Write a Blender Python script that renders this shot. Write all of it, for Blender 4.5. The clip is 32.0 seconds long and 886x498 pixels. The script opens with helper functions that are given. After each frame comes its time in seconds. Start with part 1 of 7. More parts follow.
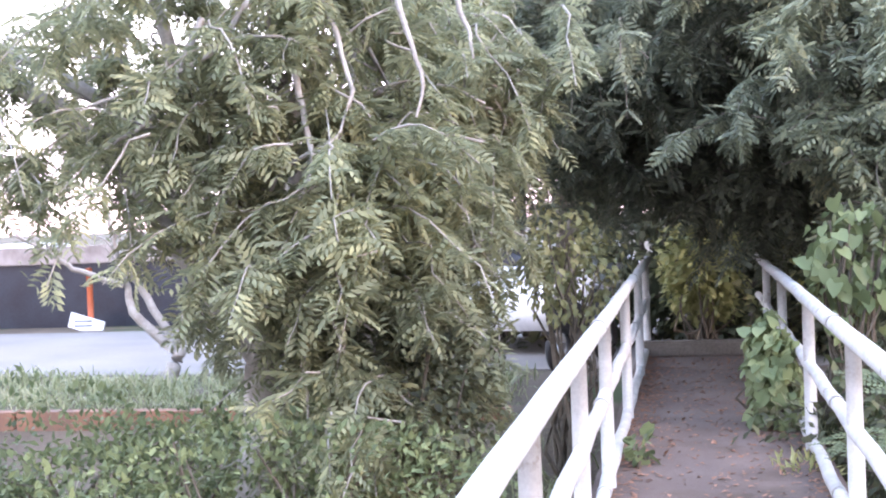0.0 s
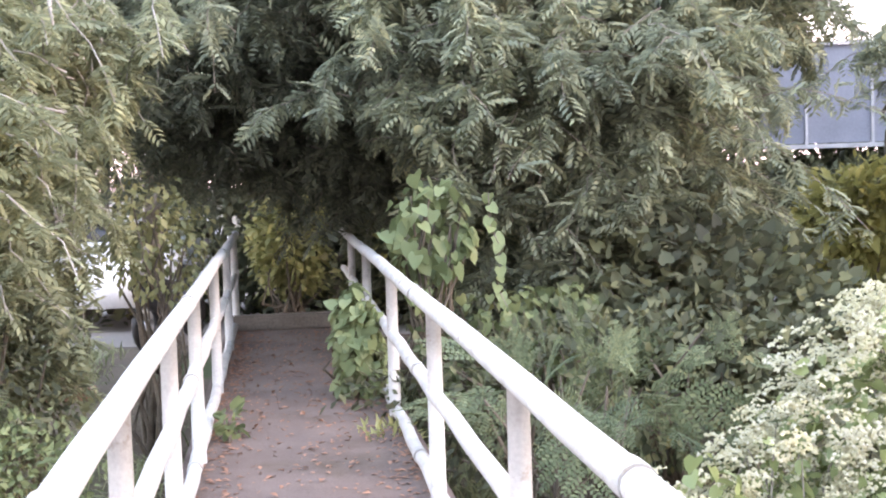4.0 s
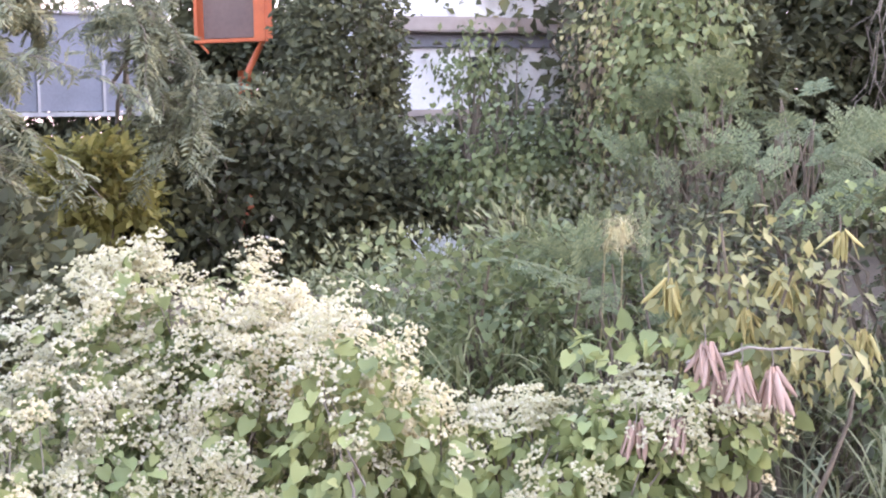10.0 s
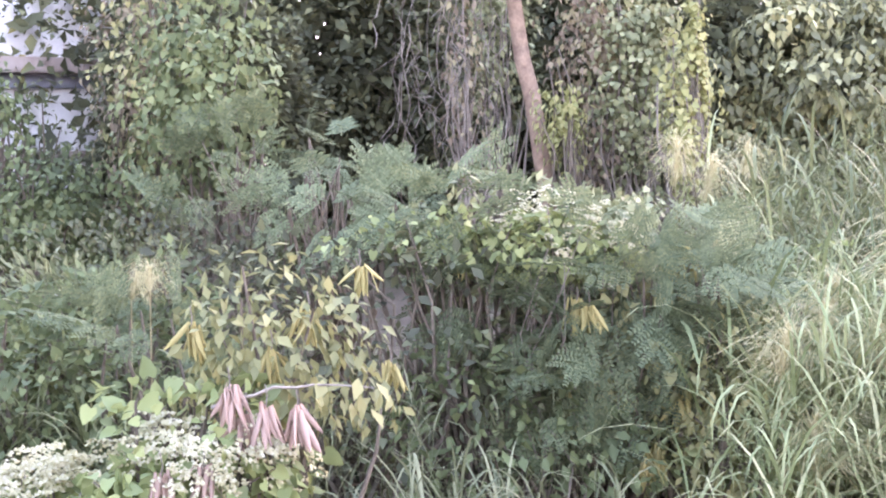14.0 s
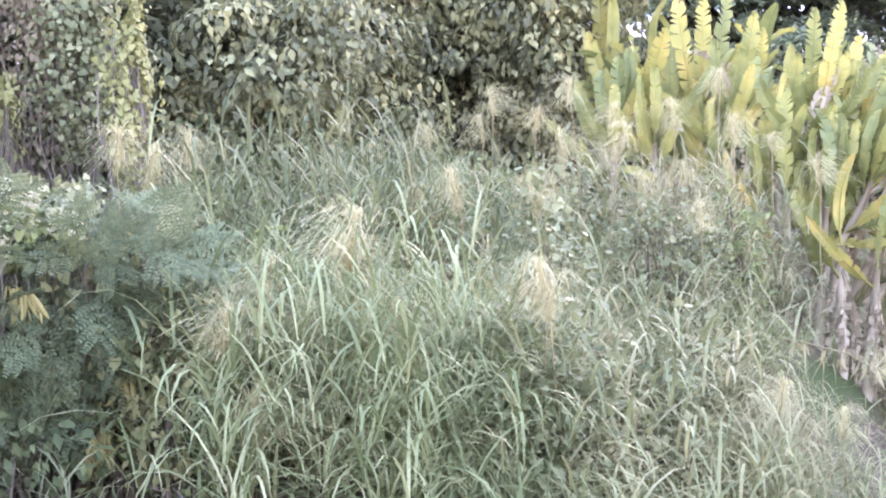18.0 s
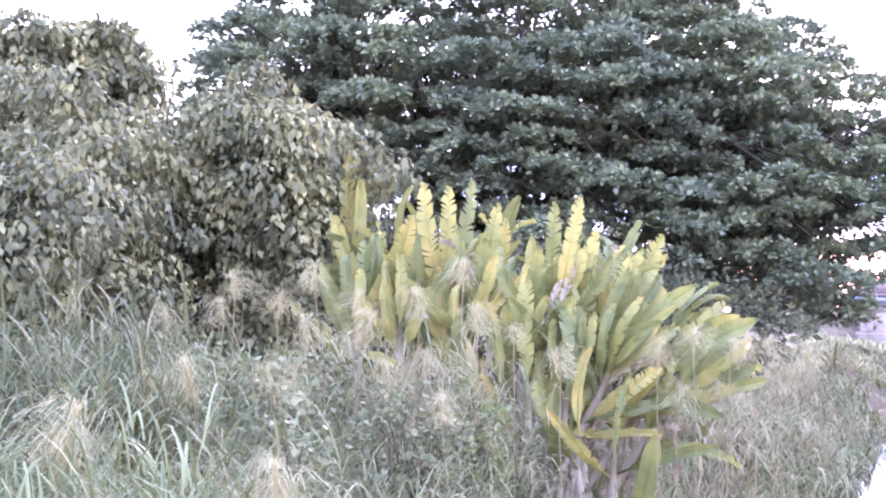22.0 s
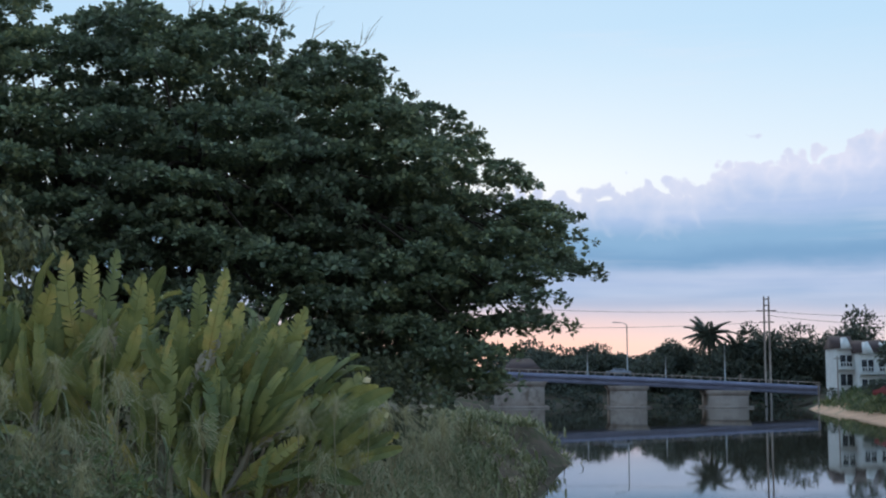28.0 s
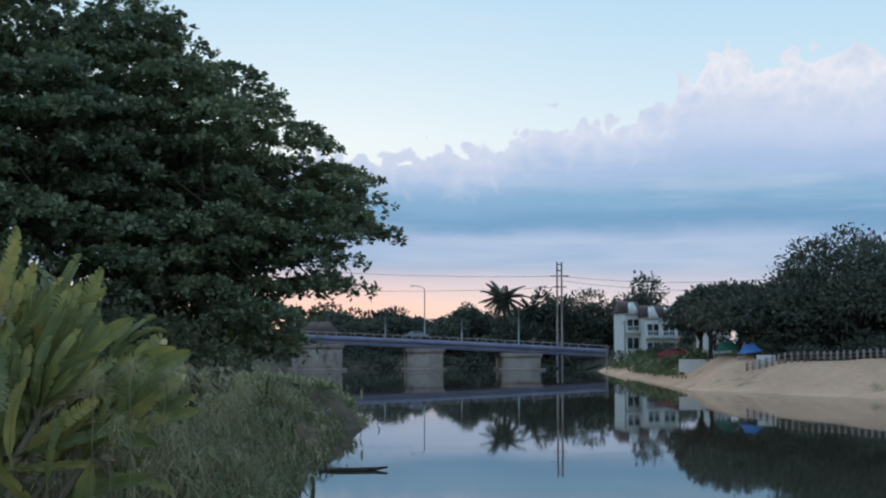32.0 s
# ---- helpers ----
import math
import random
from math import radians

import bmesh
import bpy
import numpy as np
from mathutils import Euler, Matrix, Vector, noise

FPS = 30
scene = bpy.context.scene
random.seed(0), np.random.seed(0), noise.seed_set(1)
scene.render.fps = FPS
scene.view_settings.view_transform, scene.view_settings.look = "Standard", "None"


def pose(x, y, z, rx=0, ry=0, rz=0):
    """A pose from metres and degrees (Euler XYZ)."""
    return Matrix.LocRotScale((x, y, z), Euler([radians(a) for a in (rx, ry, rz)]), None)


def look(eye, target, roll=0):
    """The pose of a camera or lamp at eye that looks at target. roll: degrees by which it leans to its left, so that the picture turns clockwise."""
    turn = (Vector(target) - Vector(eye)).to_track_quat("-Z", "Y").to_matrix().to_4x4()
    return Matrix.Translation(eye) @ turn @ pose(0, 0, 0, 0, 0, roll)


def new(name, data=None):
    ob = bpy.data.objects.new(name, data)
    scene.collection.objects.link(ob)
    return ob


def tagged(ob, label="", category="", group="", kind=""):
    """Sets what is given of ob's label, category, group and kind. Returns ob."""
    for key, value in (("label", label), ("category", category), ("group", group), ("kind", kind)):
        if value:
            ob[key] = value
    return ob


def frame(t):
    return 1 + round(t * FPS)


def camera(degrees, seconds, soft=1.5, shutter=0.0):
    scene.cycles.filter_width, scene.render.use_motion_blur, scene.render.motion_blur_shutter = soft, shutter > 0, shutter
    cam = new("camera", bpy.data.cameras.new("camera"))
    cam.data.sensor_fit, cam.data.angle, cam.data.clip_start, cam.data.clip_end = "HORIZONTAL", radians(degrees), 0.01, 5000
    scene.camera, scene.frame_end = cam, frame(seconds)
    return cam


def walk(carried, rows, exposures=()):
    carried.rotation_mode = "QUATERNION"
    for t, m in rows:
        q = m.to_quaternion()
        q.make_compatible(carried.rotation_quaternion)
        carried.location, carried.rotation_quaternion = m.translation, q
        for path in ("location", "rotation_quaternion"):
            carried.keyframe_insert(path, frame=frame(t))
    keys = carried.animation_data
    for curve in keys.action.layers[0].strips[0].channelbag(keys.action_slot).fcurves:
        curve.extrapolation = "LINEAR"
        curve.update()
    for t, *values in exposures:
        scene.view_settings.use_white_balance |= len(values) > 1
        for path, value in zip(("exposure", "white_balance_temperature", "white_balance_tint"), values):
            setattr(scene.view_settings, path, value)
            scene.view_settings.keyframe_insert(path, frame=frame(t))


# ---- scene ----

cam = camera(37.72, 32.0, soft=2.1)


def head(h, p, r, x=0.0, y=0.0, z=0.0):
    """Camera pose: heading clockwise from +y, pitch up, roll, and shift of the eye from its place on the footbridge."""
    return pose(x, y, 1.6 + z, 90 + p, 0, -h) @ pose(0, 0, 0, 0, 0, r)


PATH = [
    (0.0, -10.87, -1.29, -2.16, -0.000, 0.000, 0.000),
    (0.5, -7.74, -2.25, -2.29, 0.003, -0.041, -0.005),
    (1.0, -5.47, -2.76, -2.26, -0.013, -0.041, 0.001),
    (1.5, -3.57, -2.81, -2.18, -0.017, 0.006, -0.004),
    (2.0, -1.64, -2.83, -2.12, -0.016, 0.024, -0.008),
    (2.5, 0.03, -2.86, -2.05, -0.012, 0.028, -0.006),
    (4.5, 9.84, -3.14, -1.77, -0.012, -0.022, 0.000),
    (5.0, 12.37, -3.31, -1.74, -0.007, -0.013, 0.002),
    (5.5, 14.89, -3.52, -1.73, -0.004, -0.004, 0.004),
    (6.0, 17.44, -3.70, -1.72, 0.002, 0.010, -0.004),
    (6.5, 20.04, -3.94, -1.72, 0.007, 0.012, -0.004),
    (7.0, 22.68, -4.15, -1.65, 0.013, 0.010, -0.010),
    (7.5, 25.40, -4.37, -1.59, 0.007, -0.005, -0.009),
    (8.0, 28.20, -4.58, -1.48, 0.006, -0.009, -0.009),
    (8.5, 31.09, -4.78, -1.33, 0.007, -0.005, -0.009),
    (9.0, 34.05, -4.99, -1.17, 0.004, -0.006, -0.007),
    (9.5, 36.99, -5.11, -1.11, 0.002, -0.023, -0.012),
    (10.0, 39.94, -5.21, -1.01, 0.000, -0.056, -0.010),
    (10.5, 42.77, -5.28, -1.01, -0.010, -0.112, -0.004),
    (11.0, 45.74, -5.28, -1.10, 0.008, -0.117, -0.007),
    (11.5, 48.54, -5.32, -1.34, 0.059, -0.119, -0.006),
    (12.0, 51.28, -5.24, -1.57, 0.098, -0.115, -0.007),
    (12.5, 53.72, -5.04, -1.76, 0.117, -0.117, -0.001),
    (13.0, 55.85, -4.65, -1.89, 0.147, -0.106, -0.004),
    (13.5, 57.62, -4.20, -2.02, 0.182, -0.103, -0.007),
    (15.5, 66.09, -4.28, -2.55, 0.274, -0.197, -0.065),
    (16.0, 69.28, -4.46, -2.64, 0.266, -0.228, -0.075),
    (16.5, 73.03, -4.65, -2.48, 0.201, -0.225, -0.072),
    (17.0, 76.88, -4.87, -2.16, 0.140, -0.200, -0.061),
    (17.5, 80.48, -4.93, -1.88, 0.085, -0.215, -0.066),
    (18.0, 83.39, -4.96, -1.60, 0.045, -0.219, -0.072),
    (18.5, 85.40, -4.97, -1.46, 0.042, -0.198, -0.081),
    (19.0, 86.35, -4.97, -1.44, 0.115, -0.179, -0.084),
    (19.5, 87.12, -4.94, -1.37, 0.205, -0.178, -0.086),
    (20.0, 88.23, -4.63, -1.22, 0.286, -0.193, -0.079),
    (20.5, 89.67, -3.70, -0.87, 0.351, -0.235, -0.029),
    (21.0, 91.23, -1.99, -0.45, 0.365, -0.271, 0.015),
    (21.5, 92.95, 0.18, -0.12, 0.380, -0.265, 0.071),
    (22.0, 94.55, 2.52, 0.07, 0.385, -0.276, 0.078),
    (22.5, 96.07, 4.83, 0.16, 0.378, -0.291, 0.089),
    (23.0, 97.56, 6.86, 0.28, 0.343, -0.289, 0.069),
    (23.5, 98.96, 7.90, 0.26, 0.310, -0.295, 0.047),
    (24.0, 100.32, 7.95, 0.30, 0.275, -0.287, 0.032),
    (24.5, 101.58, 7.65, 0.24, 0.232, -0.280, 0.021),
    (25.0, 102.80, 7.32, 0.12, 0.196, -0.268, 0.018),
    (25.5, 104.00, 6.98, 0.00, 0.152, -0.262, 0.014),
    (27.5, 108.72, 6.01, -0.19, 0.053, -0.219, 0.010),
    (28.0, 110.11, 5.82, -0.10, 0.025, -0.211, 0.014),
    (28.5, 111.53, 5.62, -0.06, 0.004, -0.202, 0.018),
    (29.0, 112.94, 5.42, 0.01, -0.034, -0.187, 0.017),
    (29.5, 114.34, 5.23, 0.04, -0.070, -0.173, 0.015),
    (30.0, 115.70, 5.02, 0.02, -0.112, -0.160, 0.008),
    (30.5, 116.87, 4.82, 0.01, -0.141, -0.143, 0.005),
    (31.0, 117.80, 4.60, 0.02, -0.155, -0.141, 0.005),
    (31.5, 118.48, 4.37, 0.05, -0.169, -0.134, 0.013),
    (32.0, 118.97, 4.18, 0.01, -0.179, -0.122, 0.005),
]
EXPOSURES = [(0, 3.15, 6900, 31), (2, 3.25, 6950, 31), (5, 3.2, 7950, 27), (9, 3.1, 7700, 36), (11, 3.35, 7350, 38), (13, 3.45, 7200, 39), (16, 3.5, 6950, 37), (17.5, 3.45, 6800, 37), (19, 3.2, 6600, 41), (20.5, 3.2, 6350, 48), (21.5, 3.25, 6300, 52), (22.0, 3.2, 6250, 52), (22.5, 2.95, 6300, 48), (23.0, 2.3, 6650, 44),
             (23.5, 1.48, 7000, 34), (24.0, 0.92, 7000, 28), (24.5, 0.5, 6700, 23), (25, 0.36, 6500, 19), (28, 0.19, 6250, 6), (32, 0.11, 6200, 2)]
walk(cam, [(t, head(*row)) for t, *row in PATH], EXPOSURES)

# ---------- small tools ----------
RNG = np.random.RandomState(7)
EYE = 1.6           # eye above the footbridge deck
WATER = -2.9        # river level


def at(az, el, d):
    """A place seen from the footbridge: heading clockwise from +y, elevation (degrees), horizontal distance."""
    a = radians(az)
    return Vector((d * math.sin(a), d * math.cos(a), EYE + d * math.tan(radians(el))))


def np_mesh(name, verts, faces):
    """A mesh from arrays; faces is one array, or a list of arrays of different face sizes."""
    faces = [f for f in (faces if isinstance(faces, list) else [faces]) if len(f)]
    me = bpy.data.meshes.new(name)
    verts = np.asarray(verts, np.float32)
    loops = np.concatenate([np.asarray(f).ravel() for f in faces]).astype(np.int32)
    sizes = np.concatenate([np.full(len(f), np.asarray(f).shape[1]) for f in faces])
    starts = np.concatenate([[0], np.cumsum(sizes)[:-1]]).astype(np.int32)
    me.vertices.add(len(verts))
    me.vertices.foreach_set("co", verts.ravel())
    me.loops.add(len(loops))
    me.loops.foreach_set("vertex_index", loops)
    me.polygons.add(len(sizes))
    me.polygons.foreach_set("loop_start", starts)
    me.update(calc_edges=True)
    return me


def join(pieces):
    """Joins (verts, [faces...]) pairs into one pair."""
    vs, fs, n = [], [], 0
    for v, f in pieces:
        vs.append(np.asarray(v, float))
        for a in (f if isinstance(f, list) else [f]):
            if len(a):
                fs.append(np.asarray(a) + n)
        n += len(v)
    return np.concatenate(vs), fs


def part(name, vf, material, parent=None, label="", smooth=False):
    """One mesh object from (verts, faces), a bmesh or a mesh, under a thing or a part."""
    if isinstance(vf, bmesh.types.BMesh):
        me = bpy.data.meshes.new(name)
        vf.to_mesh(me)
        vf.free()
    elif isinstance(vf, bpy.types.Mesh):
        me = vf
    else:
        me = np_mesh(name, *vf)
    if material and not me.materials:
        me.materials.append(material)
    if smooth:
        me.polygons.foreach_set("use_smooth", np.ones(len(me.polygons), bool))
    ob = new(name, me)
    ob.parent = parent
    if label:
        ob["label"] = label
    return ob


def thing(name, label, category, place=(0, 0, 0), group="", kind=""):
    ob = new(name)
    ob.location = place
    ob.empty_display_size = 0.2
    return tagged(ob, label, category, group, kind)


def grid_faces(nu, nv, closed_u=False):
    i, j = np.meshgrid(np.arange(nu if closed_u else nu - 1), np.arange(nv - 1), indexing="ij")
    i, j = i.ravel(), j.ravel()
    k = (i + 1) % nu
    return np.stack([i * nv + j, k * nv + j, k * nv + j + 1, i * nv + j + 1], 1)


def tube(points, radii, sides=6, caps=True):
    """A tapered tube along points."""
    p = np.asarray(points, float)
    r = np.broadcast_to(np.asarray(radii, float), (len(p),))
    t = np.gradient(p, axis=0)
    t /= np.linalg.norm(t, axis=1, keepdims=True) + 1e-9
    ref = np.where(np.abs(t[:, 2:3]) > 0.9, np.array([[1.0, 0, 0]]), np.array([[0, 0, 1.0]]))
    a = np.cross(t, ref)
    a /= np.linalg.norm(a, axis=1, keepdims=True) + 1e-9
    b = np.cross(t, a)
    ang = np.arange(sides) * 2 * np.pi / sides
    ring = p[None] + r[None, :, None] * (np.cos(ang)[:, None, None] * a[None] + np.sin(ang)[:, None, None] * b[None])
    f = [grid_faces(sides, len(p), True)]
    if caps:
        f.append(np.array([[i * len(p) for i in range(sides)]]))
        f.append(np.array([[i * len(p) + len(p) - 1 for i in range(sides)][::-1]]))
    return ring.reshape(-1, 3), f


def bend(a, b, n=6, sag=0.0, wob=0.0, rng=RNG):
    """A slightly crooked line from a to b."""
    u = np.linspace(0, 1, n)[:, None]
    a, b = np.asarray(a, float), np.asarray(b, float)
    p = a + (b - a) * u
    p[:, 2] += sag * 4 * (u * (1 - u))[:, 0]
    p[1:-1] += rng.normal(0, wob, (n - 2, 3))
    return p


def block(x0, x1, y0, y1, z0, z1, bevel=0.01):
    bm = bmesh.new()
    bmesh.ops.create_cube(bm, size=1)
    bmesh.ops.scale(bm, vec=(x1 - x0, y1 - y0, z1 - z0), verts=bm.verts)
    bmesh.ops.translate(bm, vec=((x0 + x1) / 2, (y0 + y1) / 2, (z0 + z1) / 2), verts=bm.verts)
    if bevel:
        bmesh.ops.bevel(bm, geom=bm.edges[:], offset=bevel, segments=2, affect="EDGES")
    return bm


def box_vf(c, half, turn=None):
    """A plain box as (verts, faces): centre, half sizes, 3x3 turn."""
    s = np.array([[x, y, z] for x in (-1, 1) for y in (-1, 1) for z in (-1, 1)], float) * np.asarray(half)
    if turn is not None:
        s = s @ np.asarray(turn).T
    return s + np.asarray(c), np.array([[0, 1, 3, 2], [4, 6, 7, 5], [0, 4, 5, 1], [2, 3, 7, 6], [0, 2, 6, 4], [1, 5, 7, 3]])


def turn_z(deg):
    a = radians(deg)
    return np.array([[math.cos(a), -math.sin(a), 0], [math.sin(a), math.cos(a), 0], [0, 0, 1]])


# ---------- leaves ----------
def frames(direction, up, rng, wobble=0.5):
    """Turns whose y axis points along direction (plus wobble) and whose z axis is near up."""
    d = direction + rng.normal(0, wobble, direction.shape)
    d /= np.linalg.norm(d, axis=1, keepdims=True) + 1e-9
    u = up + rng.normal(0, wobble, d.shape)
    x = np.cross(d, u)
    x /= np.linalg.norm(x, axis=1, keepdims=True) + 1e-9
    return np.stack([x, d, np.cross(x, d)], 2)


def scatter(template, pts, turns, sizes):
    """Copies of one small template at pts, as one (verts, faces)."""
    tv, tf = template
    v = np.einsum("nij,kj->nki", turns, tv) * np.asarray(sizes).reshape(-1, 1, 1) + pts[:, None]
    base = np.arange(len(pts))[:, None, None] * len(tv)
    fs = [(np.asarray(f)[None] + base).reshape(-1, np.asarray(f).shape[1]) for f in (tf if isinstance(tf, list) else [tf])]
    return v.reshape(-1, 3), fs


LEAF = (np.array([[0, 0, 0], [0.27, 0.45, 0.07], [0, 1, -0.08], [-0.27, 0.45, 0.07]]), np.array([[0, 1, 2], [0, 2, 3]]))
BROAD = (np.array([[0, 0, 0], [0.36, 0.35, 0.08], [0.3, 0.8, 0.03], [0, 1, -0.1], [-0.3, 0.8, 0.03], [-0.36, 0.35, 0.08]]), np.array([[0, 1, 2, 3], [0, 3, 4, 5]]))
SLIM = (np.array([[0, 0, 0], [0.13, 0.45, 0.04], [0, 1, -0.12], [-0.13, 0.45, 0.04]]), np.array([[0, 1, 2], [0, 2, 3]]))
HEART = (np.array([[0, 0.08, 0], [0.3, -0.08, 0.05], [0.46, 0.22, 0.07], [0.3, 0.65, 0.03], [0, 1, -0.1],
                   [-0.3, 0.65, 0.03], [-0.46, 0.22, 0.07], [-0.3, -0.08, 0.05]]),
         np.array([[0, 1, 2, 3], [0, 3, 4, 4], [0, 4, 5, 5], [0, 5, 6, 7]]))
HEART = (HEART[0], [np.array([[0, 1, 2, 3], [0, 5, 6, 7]]), np.array([[0, 3, 4], [0, 4, 5]])])


def frond_template(pairs=11, leaflet=0.2, width=0.05, droop=0.25, fold=0.15):
    """A once-feathered leaf of unit length along y."""
    v, f = [], []
    for i in range(pairs):
        u = 0.12 + 0.86 * i / (pairs - 1)
        y, z = u, -droop * u * u
        l = leaflet * (0.7 + 0.5 * math.sin(math.pi * min(1, u * 1.05)))
        for s in (-1, 1):
            n = len(v)
            v += [[0, y, z], [s * l * 0.5, y + l * 0.22 + width, z - fold * l * 0.4], [s * l, y + l * 0.4, z - fold * l],
                  [s * l * 0.55, y + l * 0.2 - width, z - fold * l * 0.4]]
            f.append([n, n + 1, n + 2, n + 3])
    n = len(v)
    for u in (0, 0.5, 1):
        v += [[-0.012, u, -droop * u * u + 0.005], [0.012, u, -droop * u * u + 0.005]]
    f += [[n, n + 1, n + 3, n + 2], [n + 2, n + 3, n + 5, n + 4]]
    return np.array(v), np.array(f)


def strip_template(pairs=5):
    """A twice-feathered leaf seen from afar: a drooping rib with pairs of narrow, blunt, hanging side ribs."""
    v, f = [], []
    for i in range(pairs):
        u = 0.14 + 0.78 * i / (pairs - 1)
        y, z = u, -0.4 * u * u
        l = 0.36 * (0.75 + 0.45 * math.sin(math.pi * min(1, u * 1.1)))
        for s in (-1, 1):
            n = len(v)
            w = 0.07
            v += [[0, y - 0.03, z], [s * l * 0.65, y + l * 0.3 - w, z - 0.15 * l], [s * l, y + l * 0.6, z - 0.45 * l], [s * l * 0.55, y + l * 0.3 + w, z - 0.1 * l]]
            f.append([n, n + 1, n + 2, n + 3])
    return np.array(v), np.array(f)


def feather_template(pinnae=4, pairs=7):
    """A twice-feathered leaf of unit length along y."""
    v0, f0 = frond_template(pairs, 0.17, 0.065, 0.25, 0.1)
    ps = []
    for i in range(pinnae):
        u = 0.2 + 0.75 * i / (pinnae - 1)
        for s in (-1, 1):
            a = s * (0.95 - 0.35 * u)
            r = np.array([[math.cos(a), math.sin(a), 0], [-math.sin(a), math.cos(a), 0], [0, 0, 1]])
            ps.append(((v0 * (0.5 - 0.12 * u)) @ r.T + [0, u * 0.75, -0.12 * u * u], f0))
    ps.append(tube([[0, 0, 0], [0, 0.4, -0.02], [0, 0.75, -0.08]], [0.012, 0.01, 0.005], 3, False))
    return join(ps)


def blade_template(segments=4, lean=0.5, width=0.022):
    """A grass blade of unit length that arches over towards +y."""
    v, f = [], []
    for i in range(segments + 1):
        u = i / segments
        a = lean * (0.25 + 1.9 * u * u)
        if i == 0:
            y, z = 0.0, 0.0
        else:
            y, z = y + math.sin(a) / segments, z + math.cos(a) / segments
        w = width * (1 - u) ** 0.6 * (0.6 + 0.8 * min(1, 3 * u)) + 0.001
        v += [[-w, y, z], [w, y, z]]
        if i:
            n = 2 * i
            f.append([n - 2, n - 1, n + 1, n])
    return np.array(v), np.array(f)


FROND = strip_template()
FEATHER = feather_template()


def lumpy(dirs, seed, amount=0.35):
    """An uneven radius for unit directions."""
    k = np.random.RandomState(seed)
    r = np.ones(len(dirs))
    for j in range(7):
        w = k.normal(0, 1.5 + 0.6 * j, 3)
        r += amount / (2.2 + 0.6 * j) * np.sin(dirs @ w + k.uniform(0, 6.28))
    return r


def blob(centre, radii, n, rng, seed=0, depth=0.35, amount=0.3):
    """Points and outward directions near the skin of an uneven lump."""
    d = rng.normal(0, 1, (n, 3))
    d /= np.linalg.norm(d, axis=1, keepdims=True)
    r = lumpy(d, seed, amount) * (1 - depth * rng.beta(1.0, 1.8, n))
    p = np.asarray(centre) + d * r[:, None] * np.asarray(radii)
    o = d / np.asarray(radii)
    return p, o / np.linalg.norm(o, axis=1, keepdims=True)


DOWN = np.array([[0, 0, -1.0]])
UP = np.array([[0, 0, 1.0]])

# ---------- sky and light ----------
SUN_AZ, SUN_EL = 112.0, 4.0     # the sun is down behind the big tree
world = bpy.data.worlds.new("dusk_sky")
scene.world = world
world.use_nodes = True


def nodes_of(tree):
    n, l = tree.nodes, tree.links
    n.clear()
    return n, l


